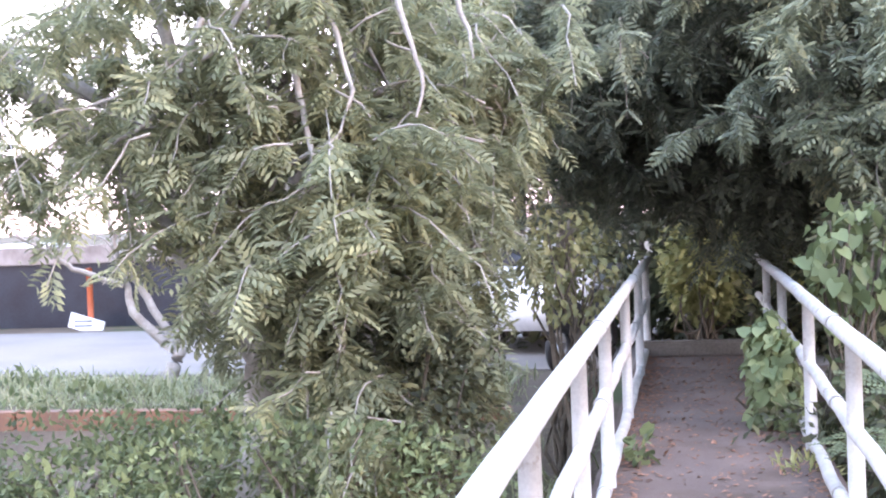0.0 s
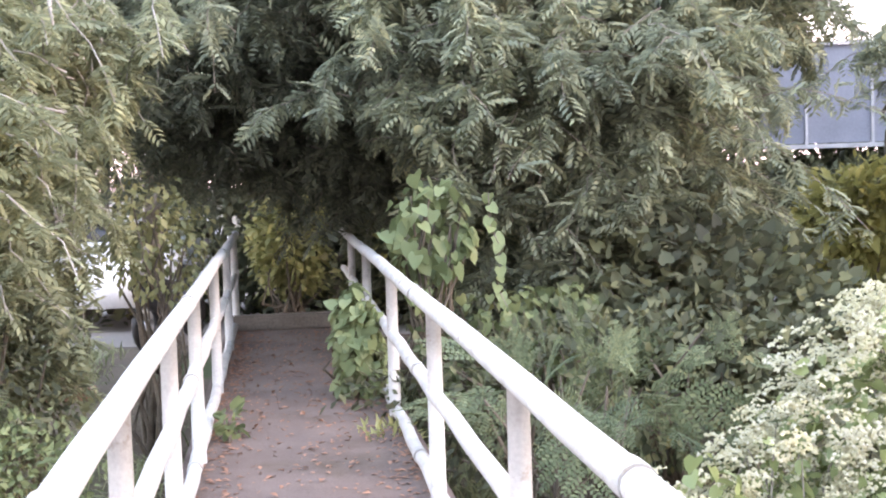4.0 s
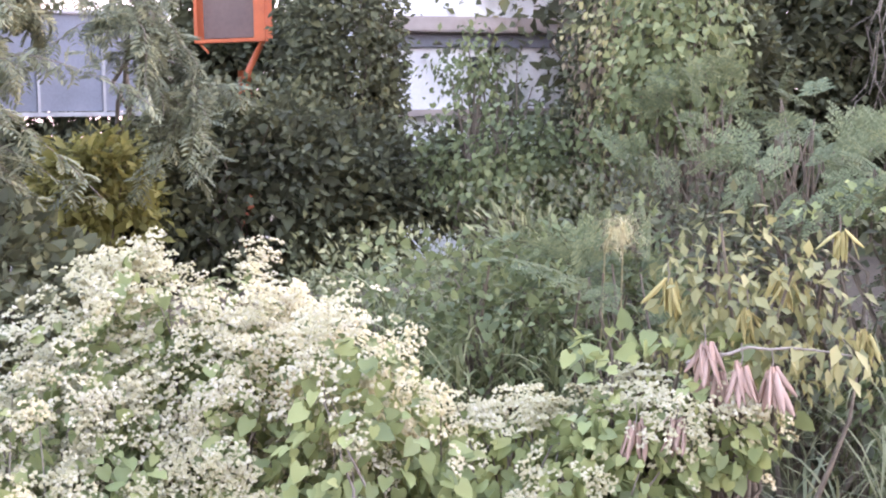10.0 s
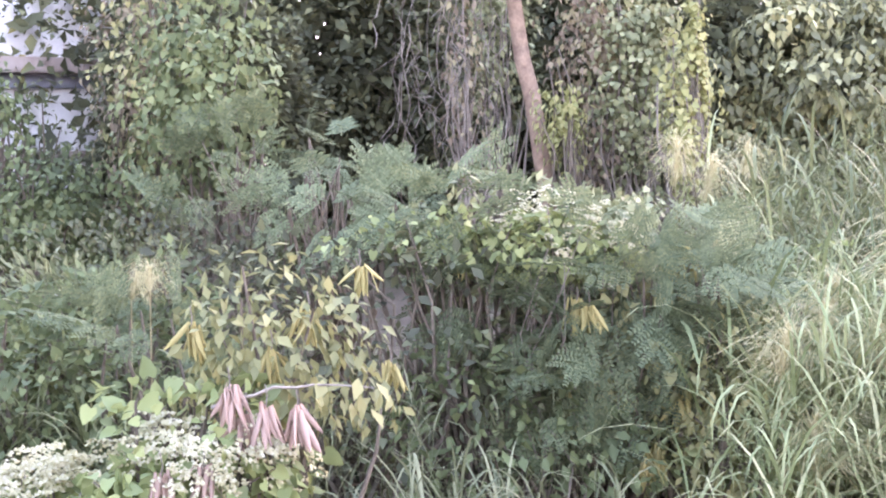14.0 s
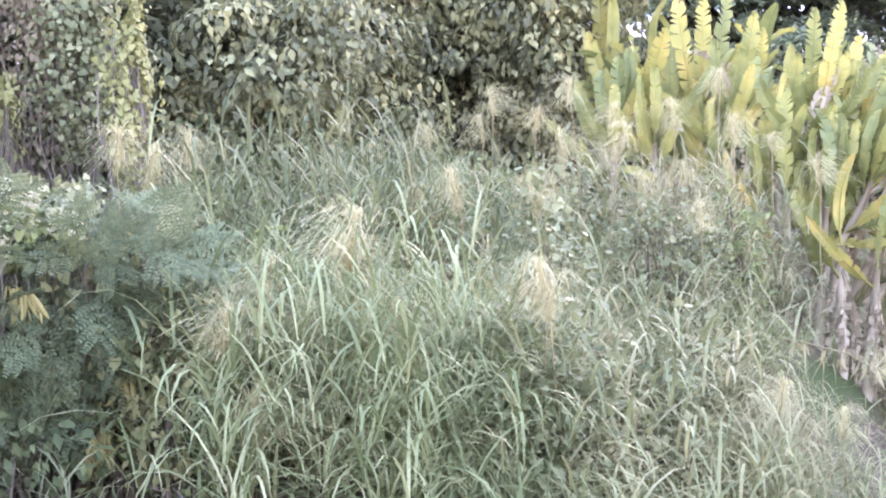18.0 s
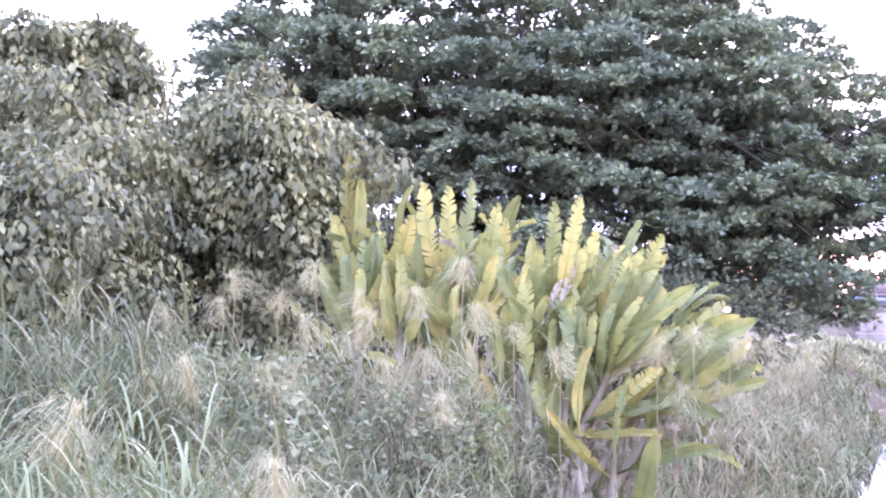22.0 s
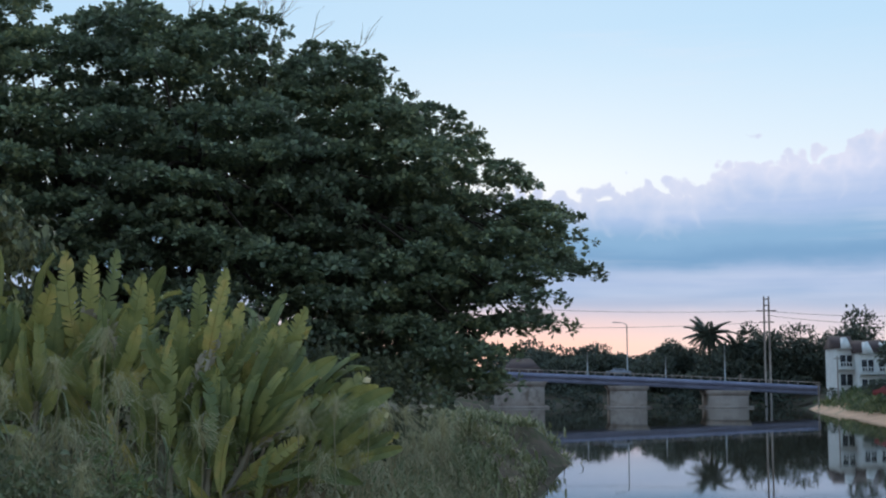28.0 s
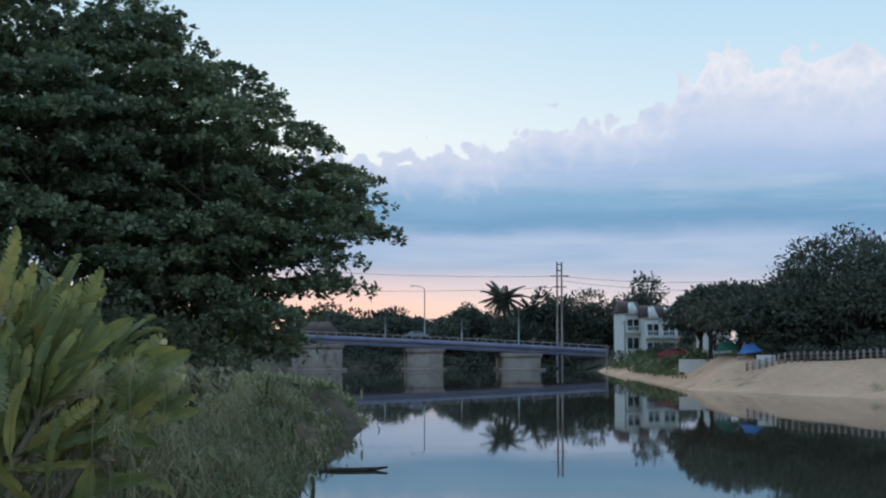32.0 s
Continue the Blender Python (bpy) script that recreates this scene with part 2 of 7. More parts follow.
def build_sky():
    n, l = nodes_of(world.node_tree)
    out = n.new("ShaderNodeOutputWorld")
    bg = n.new("ShaderNodeBackground")
    sky = n.new("ShaderNodeTexSky")
    sky.sky_type, sky.sun_disc = "NISHITA", False
    sky.sun_elevation, sky.sun_rotation = radians(SUN_EL), radians(SUN_AZ)
    sky.air_density, sky.dust_density, sky.ozone_density = 1.0, 1.2, 2.0
    co = n.new("ShaderNodeTexCoord")
    sep = n.new("ShaderNodeSeparateXYZ")
    l.new(co.outputs["Generated"], sep.inputs[0])

    def m(op, a, b=None, clamp=False):
        k = n.new("ShaderNodeMath")
        k.operation, k.use_clamp = op, clamp
        for i, v in enumerate((a, b)):
            if v is None:
                continue
            if isinstance(v, (int, float)):
                k.inputs[i].default_value = v
            else:
                l.new(v, k.inputs[i])
        return k.outputs[0]

    def ramp(fac, stops, smooth=True):
        k = n.new("ShaderNodeValToRGB")
        k.color_ramp.interpolation = "EASE" if smooth else "LINEAR"
        while len(k.color_ramp.elements) < len(stops):
            k.color_ramp.elements.new(0.5)
        for e, (p, c) in zip(k.color_ramp.elements, stops):
            e.position, e.color = p, (*c, 1) if len(c) == 3 else c
        l.new(fac, k.inputs[0])
        return k.outputs[0]

    def mix(fac, a, b, kind="MIX"):
        k = n.new("ShaderNodeMix")
        k.data_type, k.blend_type = "RGBA", kind
        for s, v in (("Factor", fac), ("A", a), ("B", b)):
            i = [q for q in k.inputs if q.name == s and (q.type == "RGBA" or s == "Factor" and q.type == "VALUE")][0]
            if isinstance(v, (int, float)):
                i.default_value = v
            elif isinstance(v, tuple):
                i.default_value = (*v, 1)
            else:
                l.new(v, i)
        return [o for o in k.outputs if o.type == "RGBA"][0]

    def noise_tex(vec, scale, detail=5, rough=0.55, w=0.0):
        k = n.new("ShaderNodeTexNoise")
        k.noise_dimensions = "3D"
        k.inputs["Scale"].default_value, k.inputs["Detail"].default_value, k.inputs["Roughness"].default_value = scale, detail, rough
        l.new(vec, k.inputs["Vector"])
        return k.outputs[0]

    x, y, z = sep.outputs
    az = m("ARCTAN2", x, y)                                   # heading, clockwise from +y
    el = m("ARCSINE", z)
    # clear sky: pale blue overhead, paler to the horizon, rosy round the sunk sun
    clear = ramp(m("MULTIPLY", el, 1 / 1.5708), [(0.0, (0.66, 0.54, 0.60)), (0.03, (0.64, 0.60, 0.71)), (0.10, (0.72, 0.80, 0.90)),
                                                 (0.17, (0.50, 0.69, 0.88)), (0.45, (0.33, 0.50, 0.74)), (1.0, (0.26, 0.40, 0.62))], False)
    haze = mix(0.9, mix(1.0, sky.outputs[0], (0.11, 0.11, 0.11), "MULTIPLY"), clear)
    dx = m("SUBTRACT", az, radians(SUN_AZ + 1.0))
    glow = m("POWER", 2.718, m("MULTIPLY", m("ADD", m("MULTIPLY", m("MULTIPLY", dx, dx), 60.0), m("MULTIPLY", m("MULTIPLY", el, el), 300.0)), -1.0))
    haze = mix(m("MULTIPLY", glow, 0.75), haze, (1.05, 0.52, 0.40))
    # the cloud bank: a cumulus edge that climbs to the right, flat layers below
    stretch = n.new("ShaderNodeCombineXYZ")
    l.new(az, stretch.inputs[0])
    l.new(m("MULTIPLY", el, 2.0), stretch.inputs[1])
    puff = m("ABSOLUTE", m("SUBTRACT", noise_tex(stretch.outputs[0], 16.0, 1, 0.5), 0.5))
    even = n.new("ShaderNodeCombineXYZ")
    l.new(az, even.inputs[0])
    l.new(m("MULTIPLY", el, 0.9), even.inputs[1])
    knob = m("ABSOLUTE", m("SUBTRACT", noise_tex(even.outputs[0], 40.0, 1, 0.5), 0.5))
    fleck = m("ABSOLUTE", m("SUBTRACT", noise_tex(even.outputs[0], 105.0, 1, 0.5), 0.5))
    # height of the bank's top along the heading, 110 to 140 degrees, over 7 to 14 degrees of elevation
    span = m("DIVIDE", m("SUBTRACT", az, radians(110.0)), radians(30.0), True)
    crest = ramp(span, [((a - 110) / 30, ((h - 7) / 7,) * 3) for a, h in ((110, 7.4), (115, 7.8), (121.4, 8.2), (122.2, 9.1), (126.6, 9.3), (128.8, 9.9), (130.0, 11.2), (131.0, 12.3), (131.9, 12.5),
                         (132.6, 11.5), (134.2, 11.8), (140, 11.3))], False)
    top = m("ADD", m("ADD", m("MULTIPLY", crest, radians(7.0)), radians(6.9)), m("ADD", m("MULTIPLY", puff, 0.05), m("ADD", m("MULTIPLY", knob, 0.07), m("MULTIPLY", fleck, 0.02))))
    inside = m("MULTIPLY", m("SUBTRACT", top, el), 300.0, True)
    depth = m("MULTIPLY", m("SUBTRACT", top, el), 9.0, True)
    base = noise_tex(stretch.outputs[0], 5.0, 5, 0.6)
    cv = n.new("ShaderNodeCombineXYZ")
    l.new(m("MULTIPLY", az, 1.2), cv.inputs[0])
    l.new(m("MULTIPLY", el, 14.0), cv.inputs[1])
    bands = noise_tex(cv.outputs[0], 2.6, 4, 0.55)
    level = m("ADD", m("MULTIPLY", el, 57.3 / 12.0), m("MULTIPLY", m("SUBTRACT", base, 0.5), 0.22))
    shade = ramp(level, [(0.0, (0.60, 0.52, 0.60)), (0.20, (0.50, 0.48, 0.61)), (0.285, (0.31, 0.41, 0.60)), (0.36, (0.38, 0.46, 0.65)), (0.45, (0.20, 0.34, 0.53)),
                         (0.525, (0.25, 0.40, 0.59)), (0.64, (0.40, 0.49, 0.70)), (0.80, (0.58, 0.61, 0.78)), (1.0, (0.82, 0.77, 0.83))])
    shade = mix(m("MULTIPLY", m("SUBTRACT", 1.0, m("MULTIPLY", depth, 3.0, True)), 0.45), shade, (0.88, 0.80, 0.84))
    shade = mix(m("MULTIPLY", ramp(bands, [(0.45, (0, 0, 0)), (0.68, (1, 1, 1))]), 0.35), shade, (0.62, 0.64, 0.76))
    billow = m("MULTIPLY", m("ADD", m("MULTIPLY", knob, 3.2), m("MULTIPLY", fleck, 1.8)), m("MULTIPLY", m("SUBTRACT", el, radians(6.5)), 14.0, True), True)
    shade = mix(m("MULTIPLY", billow, 0.5), shade, (0.46, 0.54, 0.74))
    foot = m("MULTIPLY", m("SUBTRACT", el, radians(1.6)), 26.0, True)     # the bank's ragged lower side
    cover = m("MULTIPLY", inside, m("MULTIPLY", foot, m("MULTIPLY", m("SUBTRACT", az, radians(70.0)), 3.0, True)))
    final = mix(cover, haze, shade)
    wisp = noise_tex(cv.outputs[0], 1.3, 6, 0.65)
    l.new(mix(m("MULTIPLY", ramp(wisp, [(0.58, (0, 0, 0)), (0.75, (1, 1, 1))]), 0.35), final, mix(0.5, final, (0.8, 0.72, 0.78))), bg.inputs[0])
    bg.inputs[1].default_value = 1.0
    l.new(bg.outputs[0], out.inputs[0])


build_sky()
sun = new("sun", bpy.data.lights.new("sun", "SUN"))
sun.data.energy, sun.data.angle, sun.data.color = 0.5, radians(25), (1.0, 0.86, 0.74)
sun.matrix_world = look((0, 0, 60), Vector((0, 0, 60)) - Vector((math.sin(radians(SUN_AZ)), math.cos(radians(SUN_AZ)), 0.55)))

# ---------- materials ----------
def surface(name, color, color2=None, rough=0.8, scale=3.0, bump=0.2, fine=40.0, metal=0.0, spec=0.3, contrast=0.5, island=False, stain=None):
    """Two tones mixed by two sizes of noise, with fine relief."""
    mat = bpy.data.materials.new(name)
    mat.use_nodes = True
    n, l = nodes_of(mat.node_tree)
    out, p = n.new("ShaderNodeOutputMaterial"), n.new("ShaderNodeBsdfPrincipled")
    l.new(p.outputs[0], out.inputs[0])
    co = n.new("ShaderNodeTexCoord")
    a, b = n.new("ShaderNodeTexNoise"), n.new("ShaderNodeTexNoise")
    for k, s, d in ((a, scale, 5), (b, fine, 3)):
        k.inputs["Scale"].default_value, k.inputs["Detail"].default_value = s, d
        l.new(co.outputs["Object"], k.inputs["Vector"])
    add = n.new("ShaderNodeMath")
    add.operation = "MULTIPLY_ADD"
    l.new(b.outputs[0], add.inputs[0])
    add.inputs[1].default_value = 0.5
    l.new(a.outputs[0], add.inputs[2])
    r = n.new("ShaderNodeValToRGB")
    c2 = color2 or tuple(0.6 * c for c in color)
    r.color_ramp.elements[0].position, r.color_ramp.elements[0].color = 0.75 - contrast / 2, (*c2, 1)
    r.color_ramp.elements[1].position, r.color_ramp.elements[1].color = 0.75 + contrast / 2, (*color, 1)
    l.new(add.outputs[0], r.inputs[0])
    col = r.outputs[0]
    if stain:
        st, sc, amt = stain
        k = n.new("ShaderNodeTexNoise")
        k.inputs["Scale"].default_value, k.inputs["Detail"].default_value, k.inputs["Roughness"].default_value = sc, 6, 0.65
        l.new(co.outputs["Object"], k.inputs["Vector"])
        rr = n.new("ShaderNodeValToRGB")
        rr.color_ramp.elements[0].position, rr.color_ramp.elements[1].position = 1 - amt, min(1.0, 1.12 - amt)
        l.new(k.outputs[0], rr.inputs[0])
        mx = n.new("ShaderNodeMix")
        mx.data_type = "RGBA"
        l.new(rr.outputs[0], mx.inputs[0])
        l.new(col, mx.inputs[6])
        mx.inputs[7].default_value = (*st, 1)
        col = mx.outputs[2]
    l.new(col, p.inputs["Base Color"])
    p.inputs["Roughness"].default_value, p.inputs["Metallic"].default_value = rough, metal
    p.inputs["Specular IOR Level"].default_value = spec
    if bump:
        bu = n.new("ShaderNodeBump")
        bu.inputs["Strength"].default_value, bu.inputs["Distance"].default_value = bump, 0.02
        l.new(add.outputs[0], bu.inputs["Height"])
        l.new(bu.outputs[0], p.inputs["Normal"])
    return mat


def foliage(name, stops, rough=0.55, through_light=0.3, spec=0.25, patch=0.9, by_object=False, ribs=False):
    """Leaves: each island takes its own tone, drifting in patches; some light passes through."""
    mat = bpy.data.materials.new(name)
    mat.use_nodes = True
    n, l = nodes_of(mat.node_tree)
    out, p, tr, mx = (n.new("ShaderNode" + k) for k in ("OutputMaterial", "BsdfPrincipled", "BsdfTranslucent", "MixShader"))
    co, geo, no = n.new("ShaderNodeTexCoord"), n.new("ShaderNodeNewGeometry"), n.new("ShaderNodeTexNoise")
    no.inputs["Scale"].default_value, no.inputs["Detail"].default_value = patch, 3
    l.new(co.outputs["Object"], no.inputs["Vector"])
    ma = n.new("ShaderNodeMath")
    ma.operation = "MULTIPLY_ADD"
    if by_object:
        oi = n.new("ShaderNodeObjectInfo")
        l.new(oi.outputs["Random"], ma.inputs[0])
    else:
        l.new(geo.outputs["Random Per Island"], ma.inputs[0])
    ma.inputs[1].default_value = 0.6
    mb = n.new("ShaderNodeMath")
    mb.operation = "MULTIPLY_ADD"
    l.new(no.outputs[0], mb.inputs[0])
    mb.inputs[1].default_value, mb.inputs[2].default_value = 1.2, -0.4
    l.new(mb.outputs[0], ma.inputs[2])
    r = n.new("ShaderNodeValToRGB")
    while len(r.color_ramp.elements) < len(stops):
        r.color_ramp.elements.new(0.5)
    for e, (q, c) in zip(r.color_ramp.elements, stops):
        e.position, e.color = q, (c[0] * 1.03, c[1] * 0.94, c[2] * 1.03, 1)
    l.new(ma.outputs[0], r.inputs[0])
    col = r.outputs[0]
    if ribs:                                   # fine side veins across the blade
        wv, mm = n.new("ShaderNodeTexWave"), n.new("ShaderNodeMix")
        wv.bands_direction = "Y"
        wv.inputs["Scale"].default_value, wv.inputs["Distortion"].default_value, wv.inputs["Detail"].default_value = 26.0, 1.5, 2
        l.new(co.outputs["Object"], wv.inputs["Vector"])
        mr = n.new("ShaderNodeMapRange")
        mr.inputs["To Min"].default_value, mr.inputs["To Max"].default_value = 0.87, 1.06
        l.new(wv.outputs["Fac"], mr.inputs["Value"])
        mm.data_type, mm.blend_type = "RGBA", "MULTIPLY"
        mm.inputs[0].default_value = 1.0
        l.new(col, mm.inputs[6])
        l.new(mr.outputs[0], mm.inputs[7])
        col = mm.outputs[2]
    l.new(col, p.inputs["Base Color"])
    l.new(col, tr.inputs[0])
    p.inputs["Roughness"].default_value, p.inputs["Specular IOR Level"].default_value = rough, spec
    mx.inputs[0].default_value = through_light
    l.new(p.outputs[0], mx.inputs[1])
    l.new(tr.outputs[0], mx.inputs[2])
    l.new(mx.outputs[0], out.inputs[0])
    return mat


M_PAINT = surface("white_paint", (0.52, 0.505, 0.47), (0.32, 0.305, 0.28), 0.6, 6, 0.25, 70, contrast=0.7, stain=((0.20, 0.14, 0.10), 8.0, 0.40))
M_DECK = surface("concrete_deck", (0.175, 0.13, 0.11), (0.09, 0.062, 0.05), 0.9, 1.6, 0.4, 70, stain=((0.10, 0.07, 0.05), 1.1, 0.45))
M_EARTH = surface("earth", (0.16, 0.12, 0.085), (0.07, 0.055, 0.04), 0.95, 0.7, 0.6, 18, stain=((0.05, 0.07, 0.025), 0.5, 0.5))
M_ROAD = surface("pale_road", (0.23, 0.205, 0.18), (0.16, 0.145, 0.13), 0.9, 0.5, 0.3, 30)
M_KERB = surface("red_kerb", (0.30, 0.14, 0.08), (0.17, 0.10, 0.07), 0.8, 3, 0.2, 40)
M_LITTER = surface("dry_leaves", (0.38, 0.20, 0.13), (0.17, 0.085, 0.055), 0.9, 8, 0.2, 40)
M_BARK = surface("grey_bark", (0.30, 0.26, 0.22), (0.12, 0.10, 0.08), 0.95, 5, 0.8, 30)
M_TRUNK = surface("brown_bark", (0.34, 0.24, 0.17), (0.15, 0.10, 0.075), 0.95, 7, 0.9, 30)
M_PALEBARK = surface("pale_twig", (0.42, 0.39, 0.35), (0.24, 0.21, 0.18), 0.9, 6, 0.4, 40)
M_TWIG = surface("brown_twig", (0.17, 0.14, 0.105), (0.08, 0.065, 0.05), 0.95, 6, 0.4, 40)
M_DARKBARK = surface("dark_bark", (0.09, 0.07, 0.055), (0.04, 0.03, 0.025), 0.95, 3, 0.6, 20)
M_CONC = surface("weathered_concrete", (0.40, 0.34, 0.30), (0.26, 0.21, 0.19), 0.9, 0.6, 0.3, 6, stain=((0.16, 0.12, 0.10), 0.35, 0.45))
M_GIRDER = surface("blue_grey_girder", (0.30, 0.31, 0.44), (0.20, 0.21, 0.31), 0.7, 0.4, 0.1, 5)
M_SAND = surface("river_sand", (0.86, 0.54, 0.35), (0.60, 0.36, 0.24), 0.95, 0.25, 1.0, 2.2, stain=((0.20, 0.17, 0.09), 0.16, 0.40))
M_STEEL = surface("grey_sheet", (0.24, 0.25, 0.29), (0.17, 0.18, 0.21), 0.6, 1.5, 0.05, 30, spec=0.4)
M_GALV = surface("galvanised_tube", (0.45, 0.46, 0.47), (0.30, 0.31, 0.32), 0.45, 4, 0.05, 30, metal=0.6)
M_ORANGE = surface("orange_paint", (0.55, 0.13, 0.05), (0.38, 0.09, 0.04), 0.5, 3, 0.1, 30)
M_PANEL = surface("brown_panel", (0.16, 0.11, 0.095), (0.11, 0.075, 0.068), 0.6, 1.0, 0.05, 20)
M_WALL = surface("white_wall", (0.80, 0.80, 0.79), (0.64, 0.64, 0.63), 0.8, 0.8, 0.1, 20)
M_ROOF = surface("brown_roof", (0.12, 0.08, 0.075), (0.07, 0.05, 0.05), 0.8, 0.8, 0.2, 12)
M_DARK = surface("dark_opening", (0.03, 0.035, 0.045), (0.015, 0.015, 0.02), 0.3, 2, 0, 20)
M_BLACK = surface("black_rubber", (0.03, 0.03, 0.03), (0.015, 0.015, 0.015), 0.6, 6, 0.1, 30)
M_WOOD = surface("old_timber", (0.19, 0.16, 0.135), (0.09, 0.075, 0.06), 0.9, 2.5, 0.5, 40)
M_BLUE = surface("blue_tarp", (0.12, 0.28, 0.60), (0.08, 0.18, 0.42), 0.6, 1, 0.1, 10)
M_GREEN = surface("green_net", (0.06, 0.26, 0.16), (0.04, 0.16, 0.11), 0.7, 1, 0.1, 10)
M_RED = surface("dull_red", (0.35, 0.07, 0.06), (0.22, 0.05, 0.05), 0.6, 2, 0.1, 10)

F_FROND = foliage("feathery_leaves", [(0.0, (0.115, 0.145, 0.095)), (0.4, (0.20, 0.245, 0.15)), (0.75, (0.31, 0.355, 0.20)), (1.0, (0.47, 0.49, 0.25))], 0.6, 0.4)
# greyish feathery tones, also lightened for the sunlit haze on the left tree
F_FRONDPALE = foliage("lit_grey_feathery_leaves", [(0.0, (0.14, 0.17, 0.095)), (0.4, (0.24, 0.28, 0.155)), (0.75, (0.35, 0.39, 0.20)), (1.0, (0.50, 0.52, 0.25))], 0.6, 0.45)
# the feathery leaf tones again, darkened to carry the shade over the path's end
F_FRONDDARK = foliage("shade_toned_feathery_leaves", [(0.0, (0.075, 0.095, 0.064)), (0.5, (0.13, 0.16, 0.10)), (1.0, (0.23, 0.27, 0.15))], 0.6, 0.35)
# dark tones that stand in for shade in hedges, undergrowth and crown insides
F_DARK = foliage("shade_dark_leaves", [(0.0, (0.05, 0.06, 0.04)), (0.5, (0.10, 0.12, 0.065)), (0.85, (0.17, 0.19, 0.09)), (1.0, (0.25, 0.23, 0.08))], 0.7, 0.3, 0.12)
F_BLUEGREEN = foliage("blue_green_feathers", [(0.0, (0.078, 0.115, 0.062)), (0.5, (0.14, 0.19, 0.097)), (1.0, (0.24, 0.29, 0.14))], 0.7, 0.3, 0.12)
F_YELLOW = foliage("yellowing_leaves", [(0.0, (0.12, 0.14, 0.05)), (0.4, (0.26, 0.27, 0.08)), (0.8, (0.34, 0.35, 0.11)), (1.0, (0.41, 0.385, 0.14))], 0.6, 0.4)
F_DRAPE = foliage("draped_vine_leaves", [(0.0, (0.065, 0.078, 0.042)), (0.4, (0.155, 0.175, 0.085)), (0.75, (0.325, 0.345, 0.155)), (1.0, (0.52, 0.50, 0.22))], 0.5, 0.3)
F_LIME = foliage("lime_creeper_leaves", [(0.0, (0.15, 0.18, 0.07)), (0.5, (0.29, 0.32, 0.12)), (1.0, (0.43, 0.44, 0.19))], 0.6, 0.35)
F_VINE = foliage("vine_leaves", [(0.0, (0.10, 0.125, 0.06)), (0.5, (0.21, 0.25, 0.12)), (0.9, (0.37, 0.40, 0.20)), (1.0, (0.46, 0.42, 0.22))], 0.5, 0.3)
F_VINEDEEP = foliage("deep_green_leaves", [(0.0, (0.07, 0.10, 0.05)), (0.5, (0.14, 0.19, 0.08)), (1.0, (0.26, 0.31, 0.13))], 0.5, 0.35, 0.15)
F_CREEPER = foliage("creeper_hearts", [(0.0, (0.11, 0.16, 0.07)), (0.5, (0.19, 0.26, 0.115)), (1.0, (0.30, 0.37, 0.17))], 0.45, 0.35, 0.2)
F_HEART = foliage("heart_leaves", [(0.0, (0.11, 0.155, 0.065)), (0.5, (0.23, 0.30, 0.115)), (0.85, (0.37, 0.43, 0.165)), (1.0, (0.46, 0.46, 0.17))], 0.45, 0.35)
F_FLOWER = foliage("cream_flowers", [(0.0, (0.38, 0.38, 0.18)), (0.5, (0.50, 0.51, 0.30)), (1.0, (0.59, 0.60, 0.43))], 0.8, 0.35, patch=1.5)
F_GRASS = foliage("grass_blades", [(0.0, (0.10, 0.132, 0.06)), (0.35, (0.20, 0.245, 0.11)), (0.7, (0.32, 0.355, 0.175)), (1.0, (0.49, 0.47, 0.275))], 0.5, 0.35, patch=0.5)
F_GRASSGREEN = foliage("green_grass", [(0.0, (0.09, 0.13, 0.055)), (0.35, (0.18, 0.24, 0.10)), (0.7, (0.31, 0.37, 0.175)), (1.0, (0.50, 0.51, 0.28))], 0.5, 0.35, patch=0.5)
# grass tones darkened to hold the shade among vines and undergrowth
F_GRASSDARK = foliage("shade_toned_grass", [(0.0, (0.085, 0.11, 0.055)), (0.5, (0.165, 0.20, 0.10)), (1.0, (0.30, 0.32, 0.17))], 0.5, 0.35, patch=0.5)
F_YGREEN = foliage("yellow_green_leaves", [(0.0, (0.12, 0.15, 0.07)), (0.5, (0.24, 0.26, 0.11)), (1.0, (0.38, 0.37, 0.16))], 0.6, 0.35)
F_DRYVINE = foliage("dry_vine_leaves", [(0.0, (0.12, 0.10, 0.07)), (0.5, (0.22, 0.19, 0.12)), (0.8, (0.26, 0.26, 0.13)), (1.0, (0.36, 0.30, 0.20))], 0.8, 0.3)
F_REED = foliage("reed_blades", [(0.0, (0.065, 0.09, 0.042)), (0.5, (0.13, 0.165, 0.072)), (1.0, (0.27, 0.29, 0.14))], 0.5, 0.35, patch=0.6)
F_STRAW = foliage("dry_grass", [(0.0, (0.23, 0.21, 0.105)), (0.5, (0.37, 0.345, 0.185)), (1.0, (0.51, 0.485, 0.29))], 0.8, 0.35)
F_PLUME = foliage("grass_plumes", [(0.0, (0.40, 0.40, 0.20)), (0.5, (0.53, 0.53, 0.29)), (1.0, (0.65, 0.64, 0.40))], 0.9, 0.5)
F_POD = foliage("dry_pods", [(0.0, (0.22, 0.155, 0.11)), (0.5, (0.34, 0.25, 0.18)), (1.0, (0.46, 0.37, 0.28))], 0.7, 0.15)
F_PODY = foliage("ripening_pods", [(0.0, (0.21, 0.22, 0.08)), (0.5, (0.34, 0.33, 0.12)), (1.0, (0.46, 0.41, 0.18))], 0.7, 0.2)
F_TREE = foliage("rain_tree_leaves", [(0.0, (0.125, 0.155, 0.105)), (0.5, (0.205, 0.27, 0.155)), (0.8, (0.31, 0.375, 0.19)), (1.0, (0.45, 0.475, 0.21))], 0.5, 0.32, patch=0.3)
